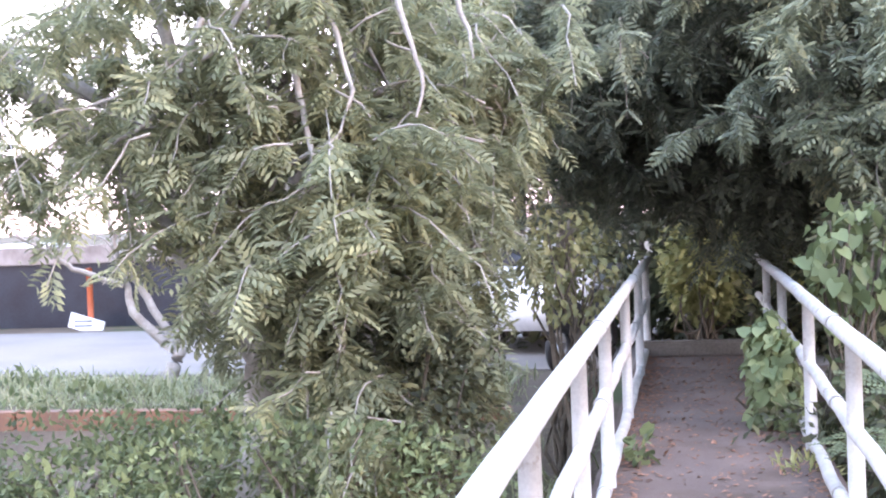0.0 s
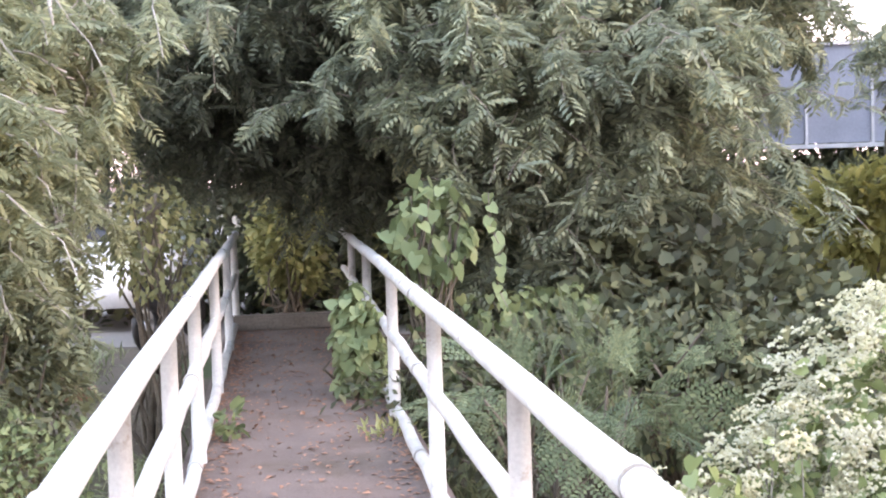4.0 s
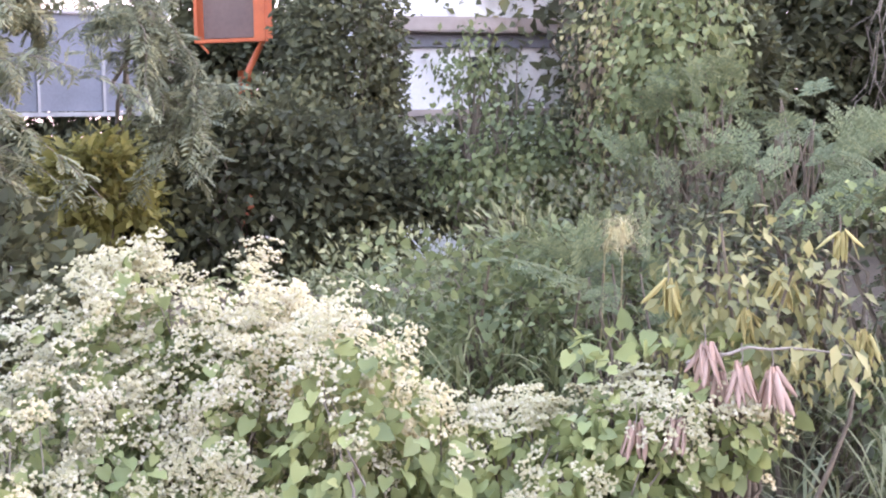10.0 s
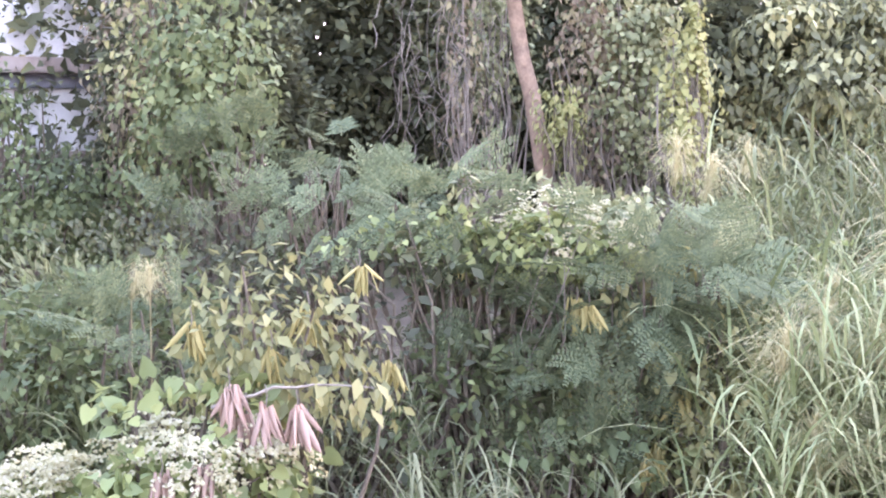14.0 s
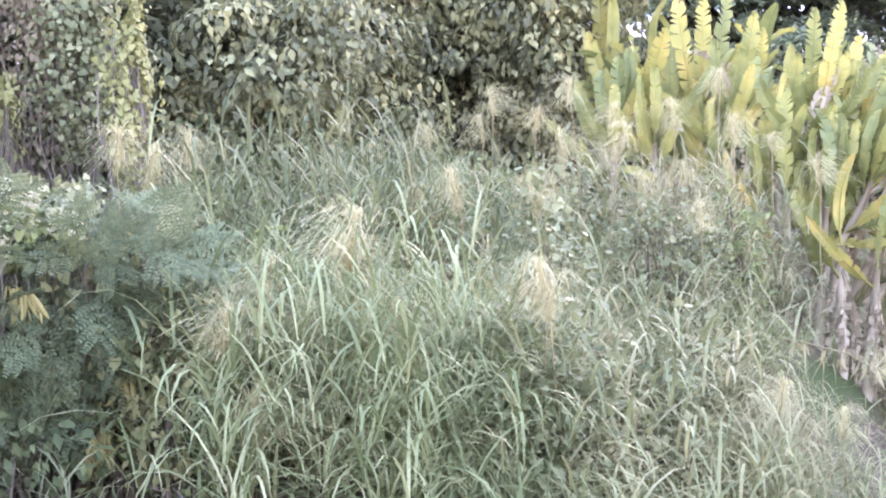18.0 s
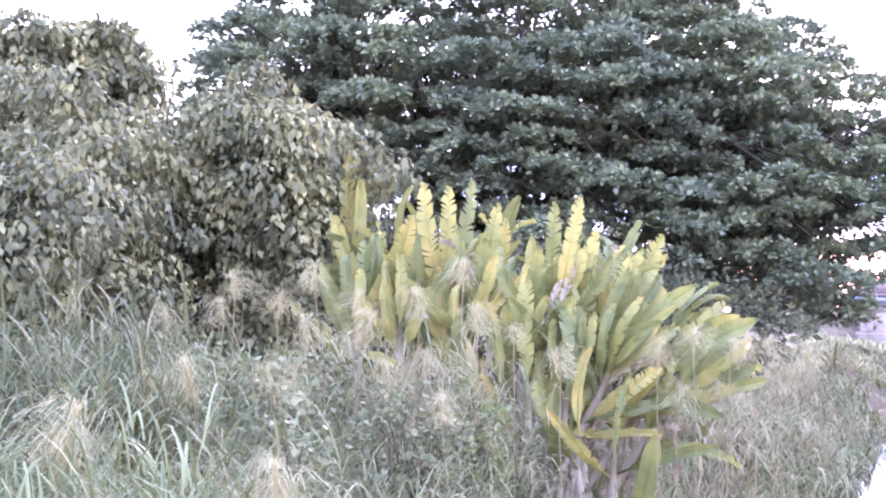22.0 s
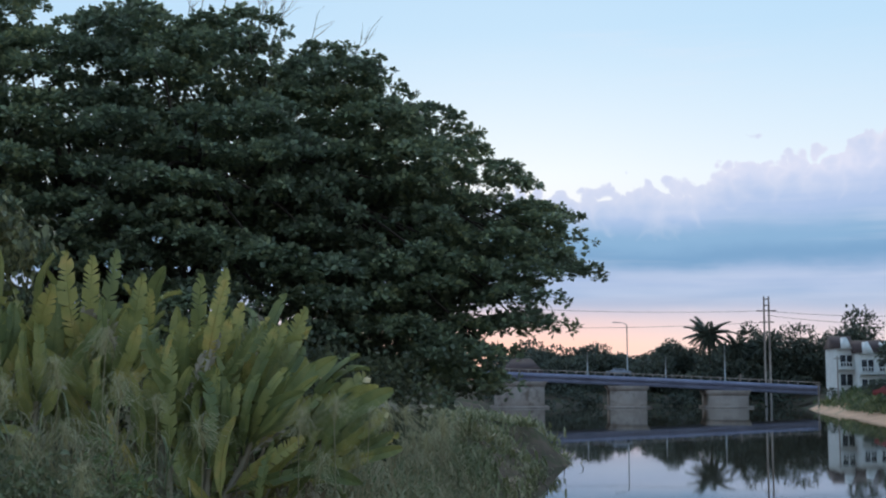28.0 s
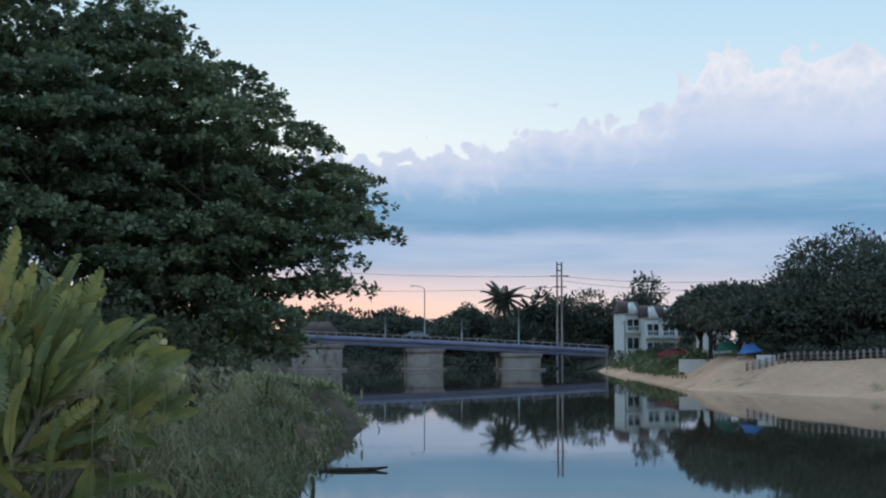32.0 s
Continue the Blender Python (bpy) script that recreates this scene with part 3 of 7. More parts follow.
F_FAR = foliage("far_tree_leaves", [(0.0, (0.06, 0.078, 0.062)), (0.6, (0.11, 0.135, 0.094)), (1.0, (0.19, 0.205, 0.125))], 0.6, 0.2, patch=0.08)
F_BANANA = foliage("banana_leaf", [(0.0, (0.105, 0.145, 0.055)), (0.4, (0.235, 0.275, 0.09)), (0.75, (0.41, 0.41, 0.12)), (1.0, (0.62, 0.50, 0.15))], 0.4, 0.32, by_object=True, patch=4.0, ribs=True)
F_DEADBAN = foliage("dead_banana_leaf", [(0.0, (0.24, 0.21, 0.13)), (0.5, (0.42, 0.39, 0.26)), (1.0, (0.64, 0.61, 0.47))], 0.9, 0.2)


def water_material():
    mat = bpy.data.materials.new("river_water")
    mat.use_nodes = True
    n, l = nodes_of(mat.node_tree)
    out, p = n.new("ShaderNodeOutputMaterial"), n.new("ShaderNodeBsdfPrincipled")
    l.new(p.outputs[0], out.inputs[0])
    p.inputs["Base Color"].default_value = (0.055, 0.05, 0.035, 1)
    p.inputs["Roughness"].default_value, p.inputs["IOR"].default_value = 0.03, 1.33
    p.inputs["Specular IOR Level"].default_value = 0.6
    co, no, bu, mp = (n.new("ShaderNode" + k) for k in ("TexCoord", "TexNoise", "Bump", "Mapping"))
    mp.inputs["Rotation"].default_value[2] = radians(-25)
    mp.inputs["Scale"].default_value = (0.25, 1.0, 1.0)
    l.new(co.outputs["Object"], mp.inputs[0])
    l.new(mp.outputs[0], no.inputs["Vector"])
    no.inputs["Scale"].default_value, no.inputs["Detail"].default_value = 0.5, 3
    bu.inputs["Strength"].default_value, bu.inputs["Distance"].default_value = 0.02, 0.1
    l.new(no.outputs[0], bu.inputs["Height"])
    l.new(bu.outputs[0], p.inputs["Normal"])
    return mat


M_WATER = water_material()

# ---------- ground, river, road ----------
def smooth01(u):
    u = np.clip(u, 0, 1)
    return u * u * (3 - 2 * u)


def shore_near(x, y):
    """Distance inland from the near shore."""
    a = (y - 3.86 + 0.51 * x) / 1.1225
    b = (y + 31.0 + 0.30 * (x - 64.0)) / 1.044
    return np.where(x > 64, np.maximum(b, np.minimum(a, b)), a)


def shore_far(x, y):
    """Distance inland from the far shore."""
    edge = np.where(x < 100, -83.0, -83.0 - 0.58 * (x - 100))
    return (edge - y) / 1.1


def ground_z(x, y):
    x, y = np.asarray(x, float), np.asarray(y, float)
    s, f = shore_near(x, y), shore_far(x, y)
    wob = 0.12 * np.sin(x * 0.9) * np.cos(y * 0.7) + 0.1 * np.sin(x * 0.31 + y * 0.47)
    up = -3.7 + 0.75 * smooth01((s + 3) / 3.2) + 2.05 * smooth01((s + 0.1) / 2.1) + 0.8 * smooth01((s - 2) / 7)
    far_land = np.clip((x - 70) / 60, 0, 1)
    up = up - 0.9 * far_land * smooth01(s / 2)
    z = up + wob * smooth01(s / 3) * smooth01((18 - y) / 8)
    road = smooth01((y - 11.4) / 1.0) * smooth01((x + 60) / 5) * smooth01((20 - x) / 8)
    z = z * (1 - road) - 0.27 * road
    zf = -3.7 + 0.8 * smooth01((f + 3) / 3.2) + (2.75 + 0.25 * np.sin(x * 0.25) + 0.3 * np.sin(x * 0.07 + 1)) * smooth01((f + 0.2) / 7.5)
    zf = zf + 0.22 * np.sin(x * 0.7 + 0.6 * np.sin(y)) * smooth01(f / 3) * smooth01((9 - f) / 4)
    zf = zf + 1.35 * smooth01((f - 10) / 16)
    out = np.where(f > -3.2, np.maximum(zf, np.where(s > -3, z, -9)), z)
    # the river bends away behind the road bridge: land closes the view
    b = ((x - 213) * 0.919 + (y + 62) * -0.394) - 16
    zb = -3.7 + 0.8 * smooth01((b + 3) / 3.2) + 2.6 * smooth01(b / 14) + 1.2 * smooth01((b - 14) / 20)
    return np.where((b > -3.2) & (x > 150), np.maximum(out, zb), out)


def build_ground():
    xs = np.unique(np.concatenate([np.linspace(-3000, -60, 10), np.linspace(-60, -12, 13), np.arange(-12, 40, 0.6), np.arange(40, 290, 2.5), np.linspace(290, 3500, 12)]))
    ys = np.unique(np.concatenate([np.linspace(-3500, -300, 10), np.arange(-300, -110, 6.0), np.arange(-110, -34, 1.6), np.arange(-34, 26, 0.6), np.linspace(26, 80, 12), np.linspace(80, 3000, 9)]))
    gx, gy = np.meshgrid(xs, ys, indexing="ij")
    v = np.stack([gx, gy, ground_z(gx, gy)], -1).reshape(-1, 3)
    ob = part("ground", (v, grid_faces(len(xs), len(ys))), M_EARTH, smooth=True)
    me = ob.data
    me.materials.append(M_SAND)
    c = v[np.array([p.vertices[0] for p in me.polygons])]
    f = shore_far(c[:, 0], c[:, 1])
    idx = ((f > -4) & (f < 11) & (c[:, 0] < 175)).astype(np.int32)
    me.polygons.foreach_set("material_index", idx)
    tagged(ob, "brown earth bank with a pale sandy far shore", "ground", kind="structure")


build_ground()
water = part("water", (np.array([[-3000, -3500, WATER], [3500, -3500, WATER], [3500, 20, WATER], [-3000, 20, WATER]], float), np.array([[0, 1, 2, 3]])), M_WATER)
tagged(water, "still olive river water with mirror reflections", "water", kind="structure")
road = part("road", block(-60, 14, 15.6, 22.5, -0.37, -0.25, 0.01), M_ROAD)
tagged(road, "pale sun-bleached concrete road beyond the kerb", "road", kind="structure")

# ---------- footbridge ----------
SLOPE = 0.0084
X_L, X_R = -0.50, 0.70


def build_footbridge():
    fb = thing("footbridge", "narrow concrete footbridge with white-painted tube railings", "bridge")
    def zl(y):
        return SLOPE * y
    bm = block(X_L - 0.10, X_R + 0.10, -9, 13.7, -0.22, 0.0, 0.015)
    for v in bm.verts:
        v.co.z += zl(v.co.y)
    part("deck", bm, M_DECK, fb, "worn grey-brown concrete deck with leaf litter")
    for y in (-8.5, -3.0, 3.2):
        for x in (X_L + 0.1, X_R - 0.1):
            part("pile", tube([(x, y, -4.2), (x, y, -0.2 + zl(y))], 0.13, 10), M_CONC, fb)
    for x, ys in ((X_L, POSTS_L), (X_R, POSTS_R)):
        ends = [-9.0, 14.8]
        for z, r, y1 in ((0.94, 0.042, 14.8), (0.53, 0.037, 14.6), (0.06, 0.037, 14.4)):
            cuts = [-9.0, -5, -1.2, 2.6] + [y for y in (6.9, 11.2)] + [y1]
            pts = [(x + 0.006 * math.sin(5 * c), c, z + zl(c) + 0.004 * math.sin(9 * c)) for c in np.linspace(-9, y1, 40)]
            part("top_rail" if z > 0.9 else "lower_rail", tube(pts, r, 14), M_PAINT, fb, smooth=True)
            for c in cuts[1:-1]:
                part("rail_joint", tube([(x, c - 0.05, z + zl(c)), (x, c + 0.05, z + zl(c))], r + 0.004, 14), M_PAINT, fb, smooth=True)
        for y in ys:
            part("post", tube([(x, y, -0.05 + zl(y)), (x, y, 0.5), (x, y, 0.92 + zl(y))], [0.04, 0.038, 0.036], 12), M_PAINT, fb, smooth=True)


POSTS_R = [-7.2, -5.0, -2.8, -0.6, 1.7, 3.9, 6.1, 8.4, 10.8, 13.0]
POSTS_L = [-7.2, -5.0, -2.8, -0.6, 1.7, 3.85, 5.6, 7.3, 9.6, 12.0, 14.0]
build_footbridge()
beam = part("timber_beam", block(-0.55, 0.66, 13.42, 13.6, 0.11, 0.27, 0.02), M_WOOD)
tagged(beam, "grey weathered timber beam across the path's end", "beam")

# ---------- the river bridge and the far shore ----------
BR_A, BR_B = Vector((213, -62, 0)), Vector((183, -132, 0))      # its line across the river
BR_DIR = (BR_B - BR_A).normalized()
BR_N = Vector((-BR_DIR.y, BR_DIR.x, 0))
if BR_N.x > 0:
    BR_N = -BR_N


def on_bridge(az, off=0.0):
    """The place on the bridge's near side at a heading."""
    a = radians(az)
    d = Vector((math.sin(a), math.cos(a), 0))
    t = (BR_A.x * -BR_DIR.y + BR_A.y * BR_DIR.x) / (d.x * -BR_DIR.y + d.y * BR_DIR.x)
    return d * t - BR_N * off


def deck_z(p):
    u = (p - BR_A).dot(BR_DIR)
    return 3.75 - 0.03 * max(0, u - 5) - 0.00018 * max(0, u - 5) ** 2


def sweep(stations, profile):
    """Profile (across, up) swept along stations on the bridge."""
    v = []
    for p in stations:
        for a, z in profile:
            q = p - BR_N * a
            v.append((q.x, q.y, deck_z(p) + z))
    n = len(profile)
    f = grid_faces(len(stations), n)
    last = (len(stations) - 1) * n
    side = [[i * n + n - 1, (i + 1) * n + n - 1, (i + 1) * n, i * n] for i in range(len(stations) - 1)]
    return np.array(v), [np.concatenate([f, np.array(side)]), np.array([list(range(n)), [last + i for i in range(n)][::-1]])]


def build_river_bridge():
    rb = thing("road_bridge", "low concrete road bridge with blue-grey girders and broad tan piers", "bridge", group="")
    st = [BR_A + BR_DIR * u for u in np.linspace(-60, 78, 60)]
    part("deck", sweep(st, [(0, -0.35), (9, -0.35), (9, 0.0), (0, 0.0)]), M_CONC, rb, "pale concrete road deck")
    for a in (0.25, 3.0, 6.0, 8.4):
        part("girder", sweep(st, [(a, -1.4), (a + 0.4, -1.4), (a + 0.4, -0.36), (a, -0.36)]), M_GIRDER, rb)
    part("fascia", sweep(st, [(-0.12, -0.62), (-0.01, -0.62), (-0.01, 0.12), (-0.12, 0.12)]), M_GIRDER, rb, "pale blue edge beam")
    part("parapet", sweep(st, [(-0.04, 0.55), (0.1, 0.55), (0.1, 0.72), (-0.04, 0.72)]), M_CONC, rb)
    for i in range(0, 60):
        p = BR_A + BR_DIR * (-20 + 1.6 * i)
        part("parapet_post", box_vf((p.x, p.y, deck_z(p) + 0.32), (0.07, 0.07, 0.28)), M_CONC, rb)
    # wall piers, slightly flared under the cap
    for az0, az1 in ((112.3, 114.7), (117.4, 119.1), (121.6, 123.4)):
        a, b = on_bridge(az0), on_bridge(az1)
        mid = (a + b) / 2
        along = (b - a).length / 2
        z1 = deck_z(mid) - 1.4
        pieces = []
        for wz0, wz1, e0, e1 in ((-4.5, z1 - 0.9, 0.0, 0.0), (z1 - 0.9, z1, 0.0, 0.5)):
            v = []
            for z, e in ((wz0, e0), (wz1, e1)):
                for sa, sn in ((-1, 0.1), (1, 0.1), (1, 8.6), (-1, 8.6)):
                    q = mid + BR_DIR * sa * (along * 0.92 + e) - BR_N * sn
                    v.append((q.x, q.y, z))
            pieces.append((np.array(v), np.array([[0, 1, 5, 4], [1, 2, 6, 5], [2, 3, 7, 6], [3, 0, 4, 7], [4, 5, 6, 7], [3, 2, 1, 0]])))
        part("pier", join(pieces), M_CONC, rb)
        q = mid + BR_N * 0.4
        part("pile_cap", box_vf((q.x + 3.5, q.y - 1.5, WATER + 0.1), (5.0, along * 1.08, 0.22), turn_z(-23)), M_CONC, rb)
    for az, hgt in ((115.0, 0), (118.4, 9.2), (116.6, 4.2), (120.1, 4.0), (122.7, 6.5)):
        if not hgt:
            continue
        p = on_bridge(az, 8.5)
        lp = thing("street_lamp", "thin grey street lamp on the road bridge" if hgt > 8 else "short pale pole beside the bridge road", "street lamp", (p.x, p.y, deck_z(p)), "bridge poles")
        part("pole", tube([(0, 0, 0), (0, 0, hgt * 0.5), (0, 0, hgt)], [0.14, 0.11, 0.08], 8), M_GALV, lp)
        if hgt > 8:
            part("arm", tube([(0, 0, hgt), (0.2, 0.8, hgt + 0.35), (0.5, 1.9, hgt + 0.45)], 0.06, 6), M_GALV, lp)
            part("lamp_head", box_vf((0.55, 2.1, hgt + 0.42), (0.16, 0.35, 0.08)), M_GALV, lp)
    for az, w, c in ((117.9, 2.2, M_STEEL),):
        p = on_bridge(az, 3.0)
        car(p.x, p.y, deck_z(p), 67, c, "small car crossing the road bridge", 1.0)


def car(x, y, z, turn, paint, label, s=1.0):
    c = thing("car", label, "car", (x, y, z))
    c.rotation_euler[2] = radians(turn)
    prof = [(-2.1, 0.35), (-2.15, 0.75), (-1.9, 0.98), (-1.35, 1.02), (-0.75, 1.45), (0.75, 1.48), (1.5, 1.05), (2.1, 0.95), (2.15, 0.4)]
    v = [(a * s, b * 0.85 * s * (0.8 if h > 1.2 else 1), h * s) for b in (-1, 1) for a, h in prof]
    n = len(prof)
    f = [np.array([[i, (i + 1) % n, n + (i + 1) % n, n + i] for i in range(n)]), np.array([list(range(n))[::-1], list(range(n, 2 * n))])]
    part("body", (np.array(v), f), paint, c)
    for b in (-0.84, 0.84):
        part("side_window", box_vf((0.0, b * 0.86 * s, 1.22 * s), (0.75 * s, 0.06, 0.15 * s)), M_DARK, c)
        for a in (-1.3, 1.3):
            part("wheel", tube([(a * s, (b - 0.1) * s, 0.32 * s), (a * s, (b + 0.1) * s, 0.32 * s)], 0.32 * s, 14), M_BLACK, c)
    part("windscreen", box_vf((-1.08 * s, 0, 1.22 * s), (0.05, 0.62 * s, 0.2 * s), None), M_DARK, c)
    return c


build_river_bridge()


def far_tree(x, y, z, h, w, seed, label, n=1500, leaf=0.9, name="tree", cat="tree", trunk=0.3, low=0.25):
    """A broad tree far off: trunk, limbs and a crown of many clumps."""
    r = np.random.RandomState(seed)
    t = thing(name, label, cat, (x, y, z), "far shore trees")
    k = max(5, int(w * 1.3))
    cs = []
    for i in range(k):
        a, q = r.uniform(0, 6.28), math.sqrt(r.uniform(0, 1))
        zz = h * (low + (0.92 - low) * r.uniform(0.1, 1) * (1 - 0.55 * q * q))
        cs.append((w / 2 * q * math.cos(a) * 0.85, w / 2 * q * math.sin(a) * 0.85, zz))
    pieces = [tube(bend((0, 0, -0.3), (r.normal(0, .2), r.normal(0, .2), h * 0.6), 5, 0, 0.06 * w / 5, r), np.linspace(trunk, trunk * 0.5, 5), 7)]
    for c in cs[:9]:
        pieces.append(tube(bend((0, 0, h * 0.3), c, 4, 0.3, 0.1, r), np.linspace(trunk * 0.45, 0.05, 4), 5, False))
    part("trunk", join(pieces), M_DARKBARK, t)
    pts, outs = [], []
    for i, c in enumerate(cs):
        p, o = blob(c, (w / 5.2 + 0.4, w / 5.2 + 0.4, h * 0.15 + 0.2), n // k, r, seed + i, 0.5, 0.35)
        pts.append(p), outs.append(o)
    p, o = np.concatenate(pts), np.concatenate(outs)
    part("crown", scatter(LEAF, p, frames(o + 0.2 * UP, UP + o * 0.5, r, 0.6), leaf * r.uniform(0.6, 1.3, len(p))), F_FAR, t)
    return t


def palm(x, y, z, h, seed, label, length=3.6):
    r = np.random.RandomState(seed)
    t = thing("palm_tree", label, "palm", (x, y, z), "far shore trees")
    part("trunk", tube(bend((0, 0, -0.3), (0.5, 0.3, h), 7, 0, 0.06, r), np.linspace(0.26, 0.16, 7), 8), M_DARKBARK, t)
    tpl = frond_template(16, 0.22, 0.04, 0.6, 0.9)
    n = 36
    a = np.linspace(0, 6.28 * 5, n) + r.uniform(-.2, .2, n)
    e = np.linspace(1.35, -0.75, n)
    d = np.stack([np.cos(a) * np.cos(e), np.sin(a) * np.cos(e), np.sin(e)], 1)
    tu = frames(d, np.repeat(UP, n, 0) + 0 * d, r, 0.05)
    for i in range(n):
        part("frond", scatter(tpl, np.array([[0.5, 0.3, h]]), tu[i:i + 1], [length * r.uniform(0.85, 1.1)]), F_FAR, t)


def far_ground(az, d):
    p = at(az, 0, d)
    return p.x, p.y, float(ground_z(p.x, p.y))


def build_far_shore():
    # heading, distance, elevation of the top, width
    rows = [(113.9, 270, 1.1, 13), (115.4, 262, 1.55, 12), (116.5, 270, 1.0, 10), (117.2, 262, 1.3, 9), (118.1, 275, 0.9, 12), (119.3, 280, 0.8, 12), (120.3, 258, 1.95, 8), (121.2, 270, 1.0, 10), (122.5, 262, 1.35, 8),
            (123.3, 256, 1.9, 6.5), (124.95, 252, 2.65, 12), (126.1, 262, 1.9, 10), (127.7, 252, 2.5, 11), (124.0, 250, 1.2, 8), (129.2, 250, 1.3, 12), (122.0, 285, 0.9, 14), (114.7, 300, 0.8, 14), (116.9, 300, 0.8, 14), (118.8, 300, 0.7, 14)]
    for i, (az, d, top, w) in enumerate(rows):
        x, y, z = far_ground(az, d)
        h = EYE + d * math.tan(radians(top)) - z
        far_tree(x, y, z, h + 1.4, w + 1.5, 100 + i, "dark rounded tree behind the road bridge" if i % 2 else "dusky broad tree beyond the river road", 4200, 0.75, low=0.2)
    for az, d, crown, k, lab, size in ((121.8, 246, 2.0, 5, "coconut palm above the bridge road", 3.6), (124.3, 246, 1.5, 6, "smaller coconut palm among the far trees", 2.6), (123.0, 248, 1.5, 8, "coconut palm beside the power pole", 2.4)):
        x, y, z = far_ground(az, d)
        palm(x, y, z, EYE + d * math.tan(radians(crown)) - z, k, lab, size)
    # the large dark trees on the right shore
    big = [(130.7, 156, 10.0, 9), (131.9, 150, 10.5, 11), (133.0, 142, 11.5, 13), (134.3, 150, 12.8, 12), (135.5, 138, 13.0, 13), (136.9, 142, 14.2, 14), (138.4, 136, 14.5, 15),
           (140.2, 134, 14, 15), (130.2, 172, 9, 8), (132.2, 165, 10, 12), (135.0, 165, 13, 14), (137.6, 160, 14, 16)]
    for i, (az, d, h, w) in enumerate(big):
        x, y, z = far_ground(az, d)
        far_tree(x, y, z, h * (0.8 if az < 133.2 else 0.92), w, 160 + i, "tall dark spreading tree behind the shore fence", 7500, 0.55, low=0.62 if az < 132.5 else 0.06, trunk=0.3)
    for i in range(16):
        x, y, z = far_ground(112.5 + i * 0.8, 243 + 7 * math.sin(i * 2.3))
        far_tree(x, y, z, 1.6 + 0.8 * math.sin(i * 1.7) ** 2, 8, 230 + i, "low dark scrub on the bank behind the bridge", 500, 0.6, "shrub", "shrub", 0.1, 0.05)
    for i in range(15):
        az, d = 113.2 + i * 0.95 + 0.3 * math.sin(i * 3.1), 262 + 14 * math.sin(i * 1.9)
        x, y, z = far_ground(az, d)
        far_tree(x, y, z, EYE + d * math.tan(radians(1.25 + 0.45 * math.sin(i * 2.1))) - z, 13, 270 + i, "dusky tree in the row behind the bridge", 3600, 0.8, low=0.12)
    for i in range(9):
        x, y, z = far_ground(133.6 + i * 0.85, 137 - 1.2 * i + 3 * math.sin(i * 2.7))
        far_tree(x, y, z, 2.4 + 0.9 * math.sin(i * 1.7), 6.5, 250 + i, "dark scrub behind the shore fence", 900, 0.45, "shrub", "shrub", 0.1, 0.05)
    for i, (az, d, h, w) in enumerate([(127.2, 208, 2.2, 5), (128.8, 192, 2.2, 5), (129.7, 180, 2.0, 5)]):
        x, y, z = far_ground(az, d)
        h = max(h, EYE + d * math.tan(radians(-0.25)) - z)
        far_tree(x, y, z, h, w, 190 + i, "low green scrub on the sandy bank", 700, 0.4, "shrub", "shrub", 0.1, 0.05)


def gable_house(az, d, w, dep, h, label, gables=2, turn=None):
    x, y, z = far_ground(az, d)
    t = thing("house", label, "house", (x, y, z), "far shore houses")
    t.rotation_euler[2] = radians(-az + 12 if turn is None else turn)
    # local: x across the front, -y towards the river
    part("wall", block(-w / 2, w / 2, 0, dep, -0.5, h, 0.03), M_WALL, t)
    rv = np.array([[-w / 2 - .3, -.5, h], [w / 2 + .3, -.5, h], [w / 2 + .3, dep + .3, h], [-w / 2 - .3, dep + .3, h],
                   [-w / 2 - .3, dep / 2, h + 2.0], [w / 2 + .3, dep / 2, h + 2.0]], float)
    part("roof", (rv, [np.array([[0, 1, 5, 4], [2, 3, 4, 5], [3, 2, 1, 0]]), np.array([[0, 4, 3], [1, 2, 5]])]), M_ROOF, t, "dark brown pitched roof")
    for i in range(gables):
        gx = -w / 2 + w * (i + 0.5) / gables
        gw = w / gables * 0.36
        gv = np.array([[gx - gw, -.62, h - .2], [gx + gw, -.62, h - .2], [gx, -.62, h + 1.7], [gx - gw, dep * .4, h - .2], [gx + gw, dep * .4, h - .2], [gx, dep * .4, h + 1.7]])
        part("gable", (gv, [np.array([[0, 1, 2], [3, 5, 4]]), np.array([[1, 4, 5, 2], [0, 2, 5, 3], [0, 3, 4, 1]])]), M_WALL, t, "white pointed gable")
        for k, zz in ((0, h - 2.1), (1, h - 5.0)):
            win = part("window", box_vf((gx, -0.03, zz + 0.2), (w / gables * 0.34, 0.05, 0.85)), M_DARK, t)
            part("window_frame", box_vf((gx, -0.08, zz + 0.2), (0.07, 0.05, 0.85)), M_WALL, win)
            part("sill", box_vf((gx, -0.12, zz - 0.72), (w / gables * 0.38, 0.12, 0.07)), M_WALL, win)
        part("balcony", box_vf((gx, -0.7, h - 3.1), (w / gables * 0.46, 0.6, 0.12)), M_WALL, t)
        for q in np.linspace(-0.42, 0.42, 6):
            part("baluster", box_vf((gx + q * w / gables, -1.25, h - 2.6), (0.05, 0.05, 0.42)), M_WALL, t)
        part("balcony_rail", box_vf((gx, -1.25, h - 2.15), (w / gables * 0.46, 0.06, 0.06)), M_WALL, t)
    return t


